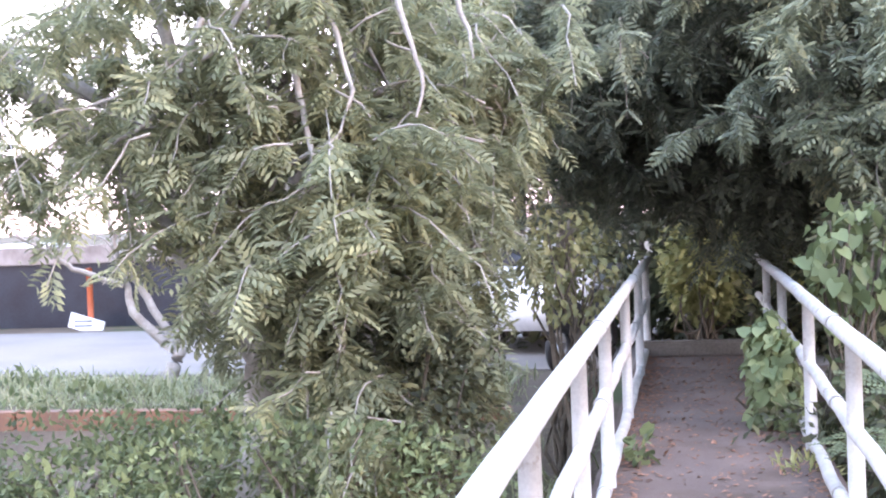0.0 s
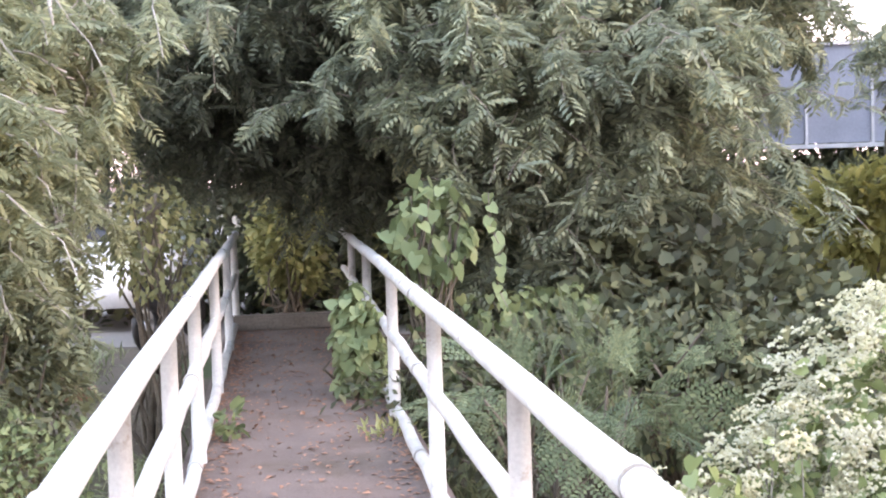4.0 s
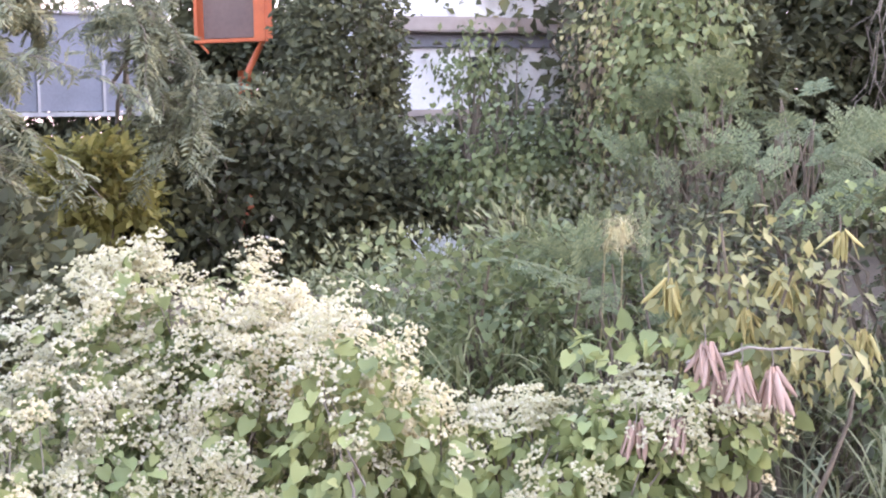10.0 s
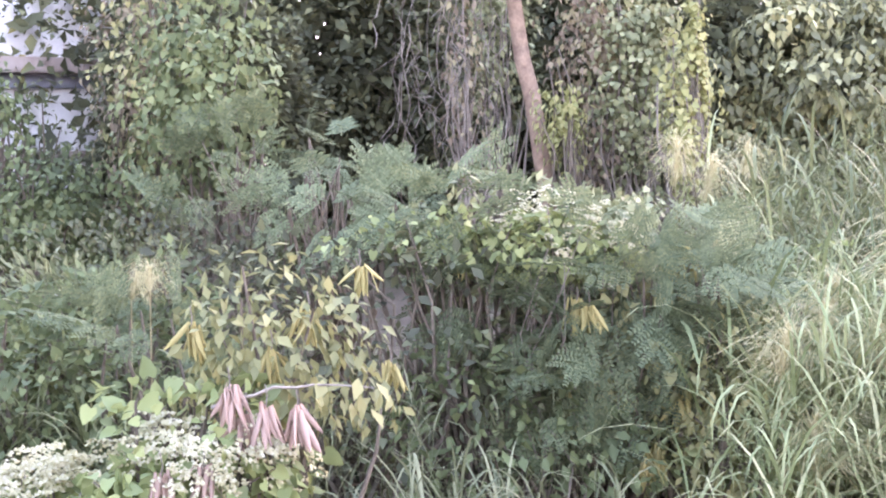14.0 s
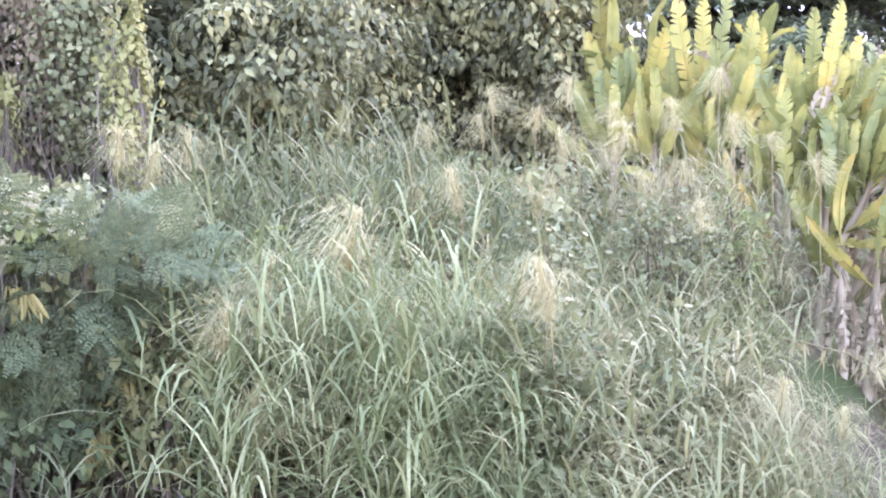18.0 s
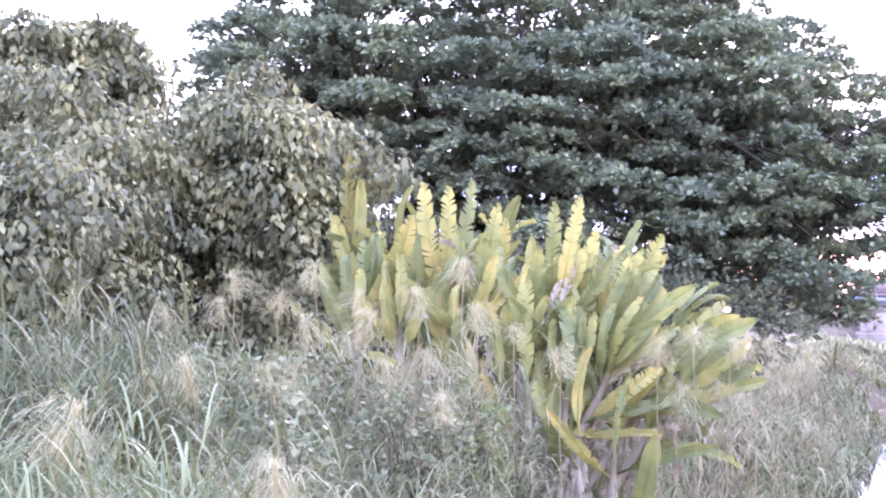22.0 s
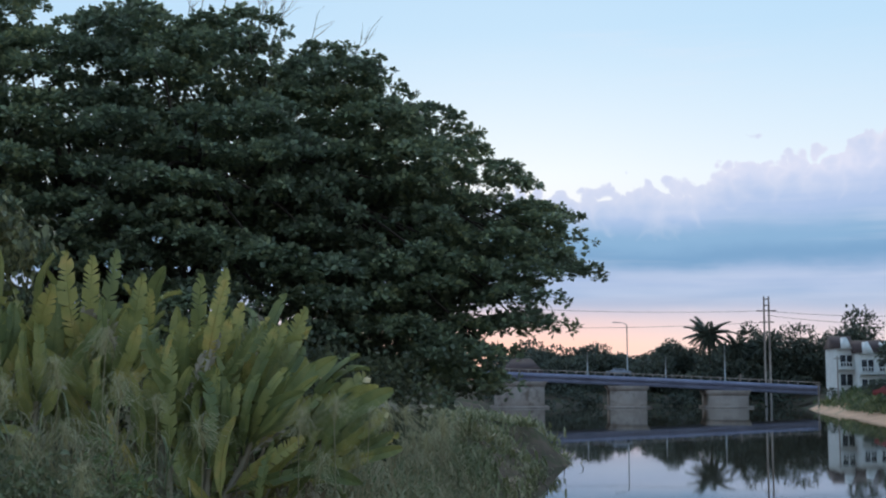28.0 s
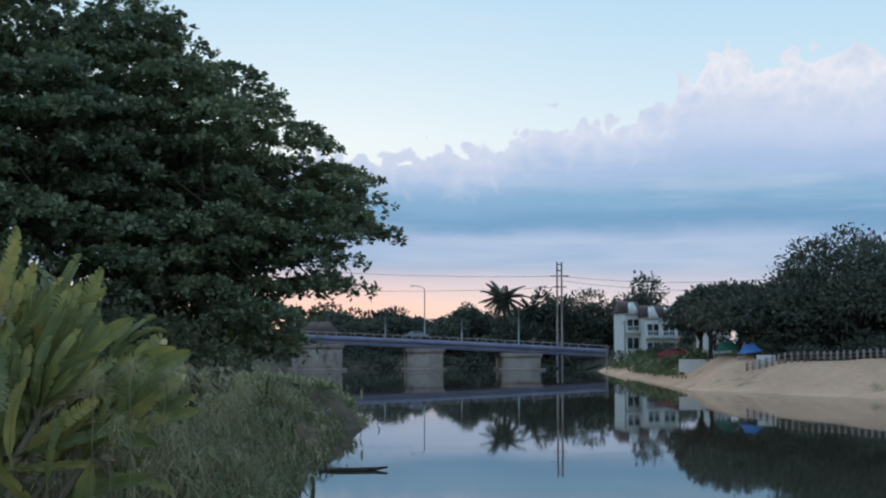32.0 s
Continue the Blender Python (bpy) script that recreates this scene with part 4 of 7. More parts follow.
def build_far_town():
    def rise(az, d, el):
        return EYE + d * math.tan(radians(el)) - far_ground(az, d)[2]
    gable_house(128.55, 205, 5.0, 9, rise(128.55, 205, 1.15), "white two-storey house with twin gables and balconies", 2)
    gable_house(131.0, 200, 3.6, 8, rise(131, 200, 1.35), "white gabled house half hidden by trees", 2)
    gable_house(132.6, 205, 3.4, 8, rise(132.6, 205, 1.35), "white gabled house seen between tree trunks", 1)
    gable_house(127.35, 208, 2.6, 9, rise(127.35, 208, 1.35), "plain white end house with a blank side wall", 1)
    for az, d, w, h, lab in ((115.6, 300, 16, 4.6, "low house with a broad dark hipped roof"), (119.6, 262, 12, 3.9, "dark-roofed bungalow behind the bridge road"), (113.6, 250, 9, 4.2, "brown-roofed house beside the big tree")):
        x, y, z = far_ground(az, d)
        t = thing("house", lab, "house", (x, y, z), "far shore houses")
        t.rotation_euler[2] = radians(-az)
        part("wall", block(-w / 2 + 1, w / 2 - 1, -3, 3, -0.4, h - 0.9, 0.03), M_WALL, t)
        rv = np.array([[-w / 2, -5, h - 1], [w / 2, -5, h - 1], [w / 2, 5, h - 1], [-w / 2, 5, h - 1], [-w / 5, 0, h + 2], [w / 5, 0, h + 2]], float)
        part("roof", (rv, [np.array([[0, 1, 5, 4], [2, 3, 4, 5], [3, 2, 1, 0]]), np.array([[1, 2, 5], [3, 0, 4]])]), M_ROOF, t)
        for q in (-0.25, 0.05, 0.3):
            part("window", box_vf((q * w, -3.03, 1.6), (0.6, 0.05, 0.6)), M_DARK, t)
    # twin-leg power pole with its cables
    x, y, z = far_ground(124.15, 238)
    pp = thing("power_pole", "tall twin-leg concrete power pole with crossarms", "utility pole", (x, y, z))
    pp.rotation_euler[2] = radians(-124)
    H = EYE + 238 * math.tan(radians(3.6)) - z
    for sx in (-0.42, 0.42):
        part("leg", tube([(sx, 0, -0.5), (sx, 0, H * .5), (sx, 0, H)], [0.22, 0.18, 0.14], 8), M_CONC, pp)
    for zz, w in ((H - 0.5, 0.55), (H - 2.6, 1.7), (H - 4.6, 1.3), (H - 1.6, 0.5)):
        part("crossarm", box_vf((0, -0.15, zz), (w, 0.09, 0.1)), M_CONC, pp)
    top = Vector((x, y, z + H))
    for dz, side in ((-2.6, at(104, 4.0, 235)), (-4.6, at(104, 2.9, 235)), (-2.6, at(138, 3.2, 190)), (-3.4, at(138, 2.6, 190))):
        a = top + Vector((0, 0, dz))
        b = side
        c = part("cable", tube(bend(a, b, 14, -1.6, 0), 0.03, 4), M_BLACK)
        tagged(c, "sagging black overhead power cable", "cable", "overhead cables")
    for az, d, h in ((123.0, 225, 6.5), (126.2, 210, 4.2), (127.0, 196, 7.5), (131.0, 185, 6.5), (112.9, 225, 8.5)):
        x, y, z = far_ground(az, d)
        p = thing("utility_pole", "thin grey roadside pole", "utility pole", (x, y, z), "roadside poles")
        part("pole", tube([(0, 0, -0.3), (0, 0, h * .5), (0, 0, h)], [0.13, 0.11, 0.08], 7), M_CONC, p)
        part("crossarm", box_vf((0, 0, h - 0.4), (0.5, 0.06, 0.06), turn_z(50)), M_CONC, p)
    # fence of white posts along the bank, with shed, tarp and net
    x0, y0, z0 = far_ground(131.4, 128)
    fence = thing("shore_fence", "row of white concrete fence posts along the sandy bank", "fence")
    pts = [far_ground(a, d) for a, d in zip(np.linspace(132.2, 141, 34), np.linspace(131, 122, 34))]
    for x, y, z in pts:
        part("post", box_vf((x, y, z + 0.4), (0.08, 0.08, 0.55)), M_CONC, fence)
    for dz in (0.35, 0.7):
        part("rail", tube([(x, y, z + dz) for x, y, z in pts], 0.03, 5), M_CONC, fence)
    x, y, z = far_ground(130.1, 147)
    s = part("wall_block", block(-2.0, 2.0, -0.2, 0.2, -0.4, 1.0, 0.03), M_WALL)
    s.location, s.rotation_euler[2] = (x, y, z), radians(50)
    tagged(s, "short white masonry wall on the bank", "wall")
    x, y, z = far_ground(133.0, 131)
    s = part("wall_block", block(-0.9, 0.9, -0.2, 0.2, -0.4, 1.0, 0.03), M_WALL)
    s.location, s.rotation_euler[2] = (x, y, z), radians(50)
    tagged(s, "pale masonry block beside the blue tarp", "wall")
    for az, d, m, lab, w, h in ((132.35, 135, M_BLUE, "blue tarpaulin over a small stall", 1.2, 1.5), (131.4, 143, M_GREEN, "green shade net tent on the bank", 1.4, 1.8)):
        x, y, z = far_ground(az, d)
        t = thing("stall", lab, "stall", (x, y, z))
        t.rotation_euler[2] = radians(48)
        v = np.array([[-w, -1, .45 * h], [w, -1, .3 * h], [w, 1, .3 * h], [-w, 1, .45 * h], [-.3 * w, 0, h], [.5 * w, 0, .9 * h]], float)
        part("cover", (v, [np.array([[0, 1, 5, 4], [2, 3, 4, 5]]), np.array([[1, 2, 5], [3, 0, 4]])]), m, t)
        for a, b in ((-w, -1), (w, -1), (w, 1), (-w, 1)):
            part("pole", tube([(a, b, -.3), (a, b, .4 * h)], 0.05, 5), M_GALV, t)
    x, y, z = far_ground(129.2, 172)
    car(x, y, z, 40, M_RED, "red pickup parked between the trees", 1.1)


build_far_shore()
build_far_town()

# ---------- the big rain tree ----------
def build_rain_tree():
    r = np.random.RandomState(3)
    base = at(97.5, 0, 56)
    gz = float(ground_z(base.x, base.y))
    t = thing("rain_tree", "huge dark spreading rain tree with layered leaf plates", "tree", (base.x, base.y, gz))
    e = np.array([math.cos(radians(97.5)), -math.sin(radians(97.5)), 0])      # across the view, to the right
    g = np.array([math.sin(radians(97.5)), math.cos(radians(97.5)), 0])       # away from the footbridge
    def outline(u):
        """Top height over the ground at u metres to the right of the trunk."""
        return np.interp(u, [-14, -12.5, -10, -6, -2, 3, 5.5, 8, 10, 13, 15.5, 18.2], [9.4, 12.1, 15.2, 17.0, 17.1, 17.5, 16.6, 15.4, 14.7, 13.0, 11.1, 8.3])
    def underside(u):
        return np.interp(u, [-14, -10, -6, 0, 13.6, 14.4, 15.6, 18.8], [7, 4.0, 1.2, 0.9, 0.9, 3.4, 5.0, 7.0])
    # leaf plates: spread over the crown's shell in loose tiers, never too close to one another
    cs, ws = [], []
    near = np.zeros((0, 3))
    tries = 0
    while len(cs) < 900 and tries < 60000:
        tries += 1
        inner = tries % 9 == 0
        u, a = r.uniform(-13.4, 18.0), r.uniform(-0.12, 2.3)
        q = r.uniform(0.45, 0.8) if inner else r.uniform(0.92, 1.02)
        lim = np.interp(u, [-14, -10, 0, 10, 15.5, 18], [3, 9, 10, 9, 5, 2]) * (1 + 0.1 * math.sin(u * 1.3 + a * 3))
        top, low = outline(u) - 0.7 + 0.75 * math.sin(u * 2.3 + 2.0 * a) * math.sin(u * 0.9 + 1), underside(u)
        zz = low + max(0.0, (top - low) * math.sin(a) * q)
        if a < 0.05:
            zz = low + r.uniform(0, 3.0)
        k = np.array([u / 2.15, lim * math.cos(a) * q / 2.3, zz / 1.1])
        if len(near) and ((near - k) ** 2).sum(1).min() < 1:
            continue
        near = np.concatenate([near, k[None]])
        c = e * u - g * lim * math.cos(a) * q
        cs.append((c[0], c[1], max(0.9, zz)))
        ws.append(r.uniform(1.0, 1.9) * (0.8 if u < -11 else 1))
    cs = np.array(cs)
    core = np.array([1.0, 0, 7.0])
    P, O = [], []
    for c, w in zip(cs, ws):
        out = (c - core) * [1, 1, 0.2]
        out /= np.linalg.norm(out) + 1e-6
        n = int(27 * w * w)
        a, q = r.uniform(0, 6.28, n), np.sqrt(r.uniform(0, 1, n))
        lobes = 1 + 0.28 * np.sin(a * 3 + r.uniform(0, 6)) + 0.2 * np.sin(a * 5 + r.uniform(0, 6))
        d = np.stack([np.cos(a), np.sin(a), 0 * a], 1)
        rad = (w * q * lobes)[:, None]
        m = c + d * rad + [0, 0, 1.0] * (0.27 * w * (1 - q ** 2) - 0.2 * q * w * r.uniform(0, 1.4, n))[:, None]
        m += out * 0.5 * np.abs(r.normal(0, 0.3, n))[:, None]
        # each clump is a rosette of leaves
        k = 13
        dd = r.normal(0, 1, (n, k, 3)) * [1, 1, 0.55] + d[:, None] * 0.4 + [0, 0, 0.35]
        dd /= np.linalg.norm(dd, axis=2, keepdims=True)
        P.append((m[:, None] + dd * r.uniform(0.02, 0.16, (n, k, 1))).reshape(-1, 3))
        O.append(dd.reshape(-1, 3))
    p, o = np.concatenate(P), np.concatenate(O)
    part("crown", scatter(BROAD, p, frames(o, UP + 0.3 * o, r, 0.3), r.uniform(0.14, 0.28, len(p))), F_TREE, t)
    # shaded inner twigs and leaves
    q = np.stack([np.concatenate([r.uniform(-10, 13.8, 9000), r.uniform(5, 13.6, 5000)]), r.uniform(-4, 4, 14000), r.uniform(0.05, 0.9, 14000)], 1)
    low = underside(q[:, 0])
    hh = low + (outline(q[:, 0]) - 2.2 - low) * q[:, 2] * np.sqrt(np.clip(1 - (q[:, 1] / 9) ** 2, 0, 1))
    keep = (r.rand(14000) < np.interp(q[:, 0], [-10, 0, 6], [0.2, 0.5, 1.0])) | (hh < 4.5)
    q, hh = q[keep], hh[keep]
    w = e * q[:, :1] + g * q[:, 1:2] + np.array([[0, 0, 1.0]]) * hh[:, None]
    tagged(part("inner_leaves", scatter(LEAF, w, frames(r.normal(0, 1, w.shape), UP + 0 * w, r, 0.6), r.uniform(0.35, 0.7, len(w))), F_TREE, t), kind="stuff")
    fork = np.array([0.2, 0.1, 3.6])
    limbs = [tube(bend((0, 0, -0.4), fork, 6, 0, 0.1, r), np.linspace(0.95, 0.75, 6), 12)]
    mains = []
    for a in np.arange(0, 6.28, 0.62):
        q = e * math.cos(a) * r.uniform(6, 10) + g * math.sin(a) * r.uniform(4, 8) + np.array([0, 0, r.uniform(8, 13)])
        pth = bend(fork, q, 8, 1.0, 0.25, r)
        mains.append(pth)
        limbs.append(tube(pth, np.linspace(0.45, 0.12, 8), 8, False))
    for c in cs[::3]:
        m = mains[int(np.argmin([np.linalg.norm(x - c, axis=1).min() for x in mains]))]
        k = int(np.argmin(np.linalg.norm(m - c, axis=1)))
        limbs.append(tube(bend(m[max(0, k - 1)], c, 5, 0.3, 0.12, r), np.linspace(0.11, 0.03, 5), 5, False))
    part("trunk", join(limbs), M_DARKBARK, t)
    # dead pale twigs above the crown
    for i in range(17):
        tw = []
        u = r.uniform(1.5, 8.0)
        b = e * u + np.array([0, 0, outline(u) - 0.9])
        q = b + e * r.normal(0.5 + 0.5 * (u - 4), 0.6) + g * r.normal(0, .5) + np.array([0, 0, r.uniform(2.2, 3.7)])
        pth = bend(b, q, 6, 0.1, 0.09, r)
        tw.append(tube(pth, np.linspace(0.026, 0.008, 6), 4, False))
        for k in range(3):
            j = r.randint(2, 5)
            tw.append(tube(bend(pth[j], pth[j] + e * r.normal(0.1, .45) + np.array([0, 0, r.uniform(.3, .9)]), 4, 0, 0.03, r), np.linspace(0.016, 0.006, 4), 3, False))
        part("dead_twig", join(tw), M_PALEBARK, t, "bare pale dead twig")


build_rain_tree()


# ---------- bananas ----------
def banana_leaf_mesh(seed, torn, tear=0.02, rag=0.0):
    """An upright, arching banana blade of unit length along y: a midrib and two half blades with a few tears."""
    r = np.random.RandomState(seed)
    n = 27
    v, f = [], []
    us = np.linspace(0, 1, n)
    ang = 0.05 + us ** 2.0 * r.uniform(0.2, 1.7)
    y = np.concatenate([[0], np.cumsum(np.cos(ang[1:]) / (n - 1))])
    z = -np.concatenate([[0], np.cumsum(np.sin(ang[1:]) / (n - 1))])
    wid = 0.086 * np.clip((us - 0.10) * 5, 0, 1) ** 0.8 * np.clip((1.004 - us) * 6.0, 0, 1) ** 0.6 * (1.05 - 0.25 * us)
    wave = r.uniform(0, 6.28)
    for s in (-1, 1):
        i = 2
        while i < n - 1:
            k = min(n - 1, i + (r.randint(*((1, 4) if seed % 2 else (3, 8))) if torn else n))
            tilt = r.uniform(-0.42 - rag, 0.12 + rag) if torn else 0.0
            short = r.uniform(0.9 - 0.4 * rag, 1.0) if torn else 1.0
            m = len(v)
            for j in range(i, k + 1):
                w = wid[j] * short
                for q in (0.0, 0.55, 1.0):
                    gap = 0.0 if not torn else (tear if j == i else (-tear if j == k else 0.0))
                    v.append([s * w * q * 0.93, y[j] + 0.035 * q + gap * max(0.0, q - 0.3), z[j] + w * q * (0.42 + tilt) - 0.28 * w * q * q + 0.006 * q * math.sin(21 * us[j] + wave)])
            c = k + 1 - i
            for j in range(c - 1):
                for q in range(2):
                    a = m + j * 3 + q
                    f.append([a, a + 1, a + 4, a + 3])
            i = k
    v, f = np.array(v), np.array(f)
    rib = tube(np.stack([0 * us, y, z - 0.004], 1), np.linspace(0.014, 0.003, n), 5, False)
    vv, ff = join([(v, f), rib])
    return np_mesh("banana_leaf", vv, ff)


BANANA = [banana_leaf_mesh(i, i > 1) for i in range(9)]
for me in BANANA:
    me.materials.append(F_BANANA)
DEADBAN = [banana_leaf_mesh(41 + 2 * i, True, 0.03, 1.2) for i in range(3)]
for me in DEADBAN:
    me.materials.append(F_DEADBAN)


def banana(az, d, h, n, seed, label, lean=0.0, spread=0.75, leaf=1.9, dead=4):
    r = np.random.RandomState(seed)
    p = at(az, 0, d)
    z = float(ground_z(p.x, p.y))
    t = thing("banana_plant", label, "banana plant", (p.x, p.y, z), "banana clump")
    ax = Vector((math.cos(radians(az)), -math.sin(radians(az)), 0))
    face = Vector((math.sin(radians(az)), math.cos(radians(az)), 0))
    top = ax * lean * min(h, 1.3) + Vector((0, 0, h))
    part("stem", tube(bend((0, 0, -0.15), tuple(top), 6, 0, 0.02, r), np.linspace(0.085, 0.04, 6), 10), F_DEADBAN, t, "ragged pale stem with dry sheaths", True)
    for i in range(n):
        a = i * 2.4 + r.uniform(-0.4, 0.4)
        tilt = spread * (0.3 + 0.8 * i / max(1, n - 1)) * r.uniform(0.5, 1.4)
        d0 = Vector((math.sin(tilt) * math.cos(a), math.sin(tilt) * math.sin(a), math.cos(tilt))) + ax * lean * 0.9
        d0.normalize()
        up = Vector((0.6 * math.cos(a), 0.6 * math.sin(a), 0.3)) - face * r.uniform(0.2, 1.0)
        x = d0.cross(up).normalized()
        m = Matrix((x, d0, x.cross(d0))).transposed().to_4x4()
        if i > 4 and r.rand() < 0.07:
            ob = part("leaf", DEADBAN[r.randint(0, 3)], None, t, "browned torn leaf")
        else:
            ob = part("leaf", BANANA[r.randint(0, 9)], None, t)
        s = leaf * r.uniform(0.8, 1.15)
        ob.matrix_basis = Matrix.Translation(top * (r.uniform(0.82, 1.0) if i < n * 0.5 else r.uniform(0.35, 0.95))) @ m @ Matrix.Diagonal((s * r.uniform(.65, 1.1), s, s, 1))
    for i in range(dead):
        a = r.uniform(0, 6.28)
        d0 = Vector((0.35 * math.cos(a), 0.35 * math.sin(a), -1)).normalized()
        x = d0.cross(Vector((math.cos(a), math.sin(a), 0))).normalized()
        m = Matrix((x, d0, x.cross(d0))).transposed().to_4x4()
        ob = part("dead_leaf", DEADBAN[r.randint(0, 3)], None, t, "hanging brown dead leaf")
        s = leaf * r.uniform(0.5, 0.8)
        ob.matrix_basis = Matrix.Translation(top * r.uniform(0.45, 0.95)) @ m @ Matrix.Diagonal((s * r.uniform(.5, 1.1), s, s, 1))


def build_bananas():
    # heading, distance, elevation of the tips, leaves, lean, spread, leaf length
    rows = [(91.2, 20.6, 5.8, 10, 0.0, 0.5, 1.9), (92.4, 19.8, 4.6, 13, 0.0, 0.6, 1.8), (93.9, 20.4, 4.9, 13, 0.0, 0.6, 1.8), (95.3, 20.0, 4.9, 14, 0.03, 0.5, 1.9), (96.4, 19.4, 4.3, 12, 0.05, 0.75, 1.7),
            (97.4, 20.6, 4.4, 11, 0.05, 0.6, 1.8), (98.4, 18.9, 3.7, 12, 0.10, 0.9, 1.6), (99.6, 20.2, 4.4, 12, 0.12, 0.7, 1.9), (100.6, 18.6, 3.4, 13, 0.2, 1.0, 1.7), (101.6, 20.0, 3.8, 13, 0.22, 0.85, 1.8),
            (102.6, 18.9, 2.8, 13, 0.4, 0.95, 1.7), (103.4, 20.0, 3.0, 10, 0.4, 0.75, 1.8), (101.2, 17.9, 0.4, 5, 0.1, 0.4, 1.6), (103.2, 18.6, 1.6, 12, 0.8, 0.9, 1.8), (102.0, 18.1, 1.2, 9, 0.6, 1.0, 1.6), (94.6, 18.8, 2.6, 9, 0.0, 0.9, 1.5),
            (97.2, 19.0, 2.4, 10, 0.05, 1.0, 1.5), (92.8, 19.0, 2.6, 9, 0.0, 0.9, 1.5), (99.6, 18.4, 1.8, 10, 0.1, 1.1, 1.4), (103.6, 18.3, 0.2, 9, 0.9, 0.8, 1.6)]
    for i, (az, d, tip, n, lean, spread, leaf) in enumerate(rows):
        if i >= 8:
            az, lean, tip, n, spread = az - (2.3 if lean > 0.35 else 1.2), lean * 1.1, tip + 0.1, n + 12, spread + 0.25
            leaf *= 0.88
        p = at(az, tip, d)
        h = max(0.4, p.z - 0.86 * leaf - float(ground_z(p.x, p.y)))
        banana(az, d, h, n, 30 + i, "upright green banana plant with broad leaves" if i < 6 else "wind-torn yellow-green banana plant with dry lower leaves", lean, spread, leaf, dead=3 if i < 6 else 9)
    for i, (az, d, h, lean) in enumerate(((99.0, 17.4, 1.5, 0.0), (100.2, 17.2, 1.7, 0.1), (101.2, 17.1, 1.6, 0.0), (102.2, 17.3, 1.6, 0.1), (103.0, 17.5, 1.3, 0.2), (97.8, 17.6, 1.5, 0.0))):
        banana(az, d, h, 2, 80 + i, "dying banana plant skirted with bleached shredded leaves", lean, 0.9, 1.5, dead=24)


build_bananas()

# ---------- plants of the near bank ----------
def stems(anchors, tips, r0, rng, wob=0.08, sides=5, n=5):
    return join([tube(bend(a, b, n, 0.05, wob, rng), np.linspace(r0, r0 * 0.25, n), sides, False) for a, b in zip(anchors, tips)])


def shrub(az, el, d, radii, n, seed, template, size, mat, label, name="shrub", hang=0.3, amount=0.32, depth=0.5, cat="shrub", wob=0.6, woody=None, group="", core=0.0, hole=None):
    """A plant seen at a heading and elevation: lump of foliage on stems that stand on the bank."""
    r = np.random.RandomState(seed)
    c = at(az, el, d)
    gz = float(ground_z(c.x, c.y))
    t = thing(name, label, cat, (c.x, c.y, gz), group)
    cz = c.z - gz
    turn = turn_z(-az)
    p, o = blob((0, 0, 0), radii, n, r, seed, depth, amount)
    p, o = p @ turn.T + [0, 0, cz], o @ turn.T
    keep = p[:, 2] > 0.02
    if hole:
        w = p + [c.x, c.y, gz]
        ha, he, hr = hole
        da = np.degrees(np.arctan2(w[:, 0], w[:, 1])) - ha
        de = np.degrees(np.arctan2(w[:, 2] - EYE, np.hypot(w[:, 0], w[:, 1]))) - he
        front = o[:, 0] * c.x + o[:, 1] * c.y < 0.25
        keep &= ~(front & ((da / hr) ** 2 + (de / (hr * 1.3)) ** 2 < 1 + 0.25 * np.sin(9 * np.arctan2(de, da))))
    p, o = p[keep], o[keep]
    tu = frames(o * 0.35 + hang * DOWN, o + 0.9 * UP, r, wob * 0.75) if hang > 0.5 else frames(o + hang * DOWN, o * 0.3 + UP, r, wob)
    vf = scatter(template, p, tu, size * r.uniform(0.6, 1.3, len(p)))
    if core:
        q, w = blob((0, 0, 0), np.asarray(radii) * 0.8, int(n * core), r, seed, 0.7, amount)
        q, w = q @ turn.T + [0, 0, cz], w @ turn.T
        k = q[:, 2] > 0.02
        vf = join([vf, scatter(LEAF, q[k], frames(w[k] + 0.3 * DOWN, w[k], r, 0.8), size * 2.0 * r.uniform(0.6, 1.2, k.sum()))])
    tagged(part("foliage", vf, mat, t), kind="stuff")
    k = 7
    idx = r.randint(0, len(p), k * 3)
    tagged(part("woody_base", stems(r.normal(0, 0.12 * radii[0], (k * 3, 3)) * [1, 1, 0] - [0, 0, 0.1], p[idx] * [.9, .9, .97], 0.025 if max(radii) < 2.5 else 0.06, r), woody or M_TWIG, t), kind="stuff")
    return t


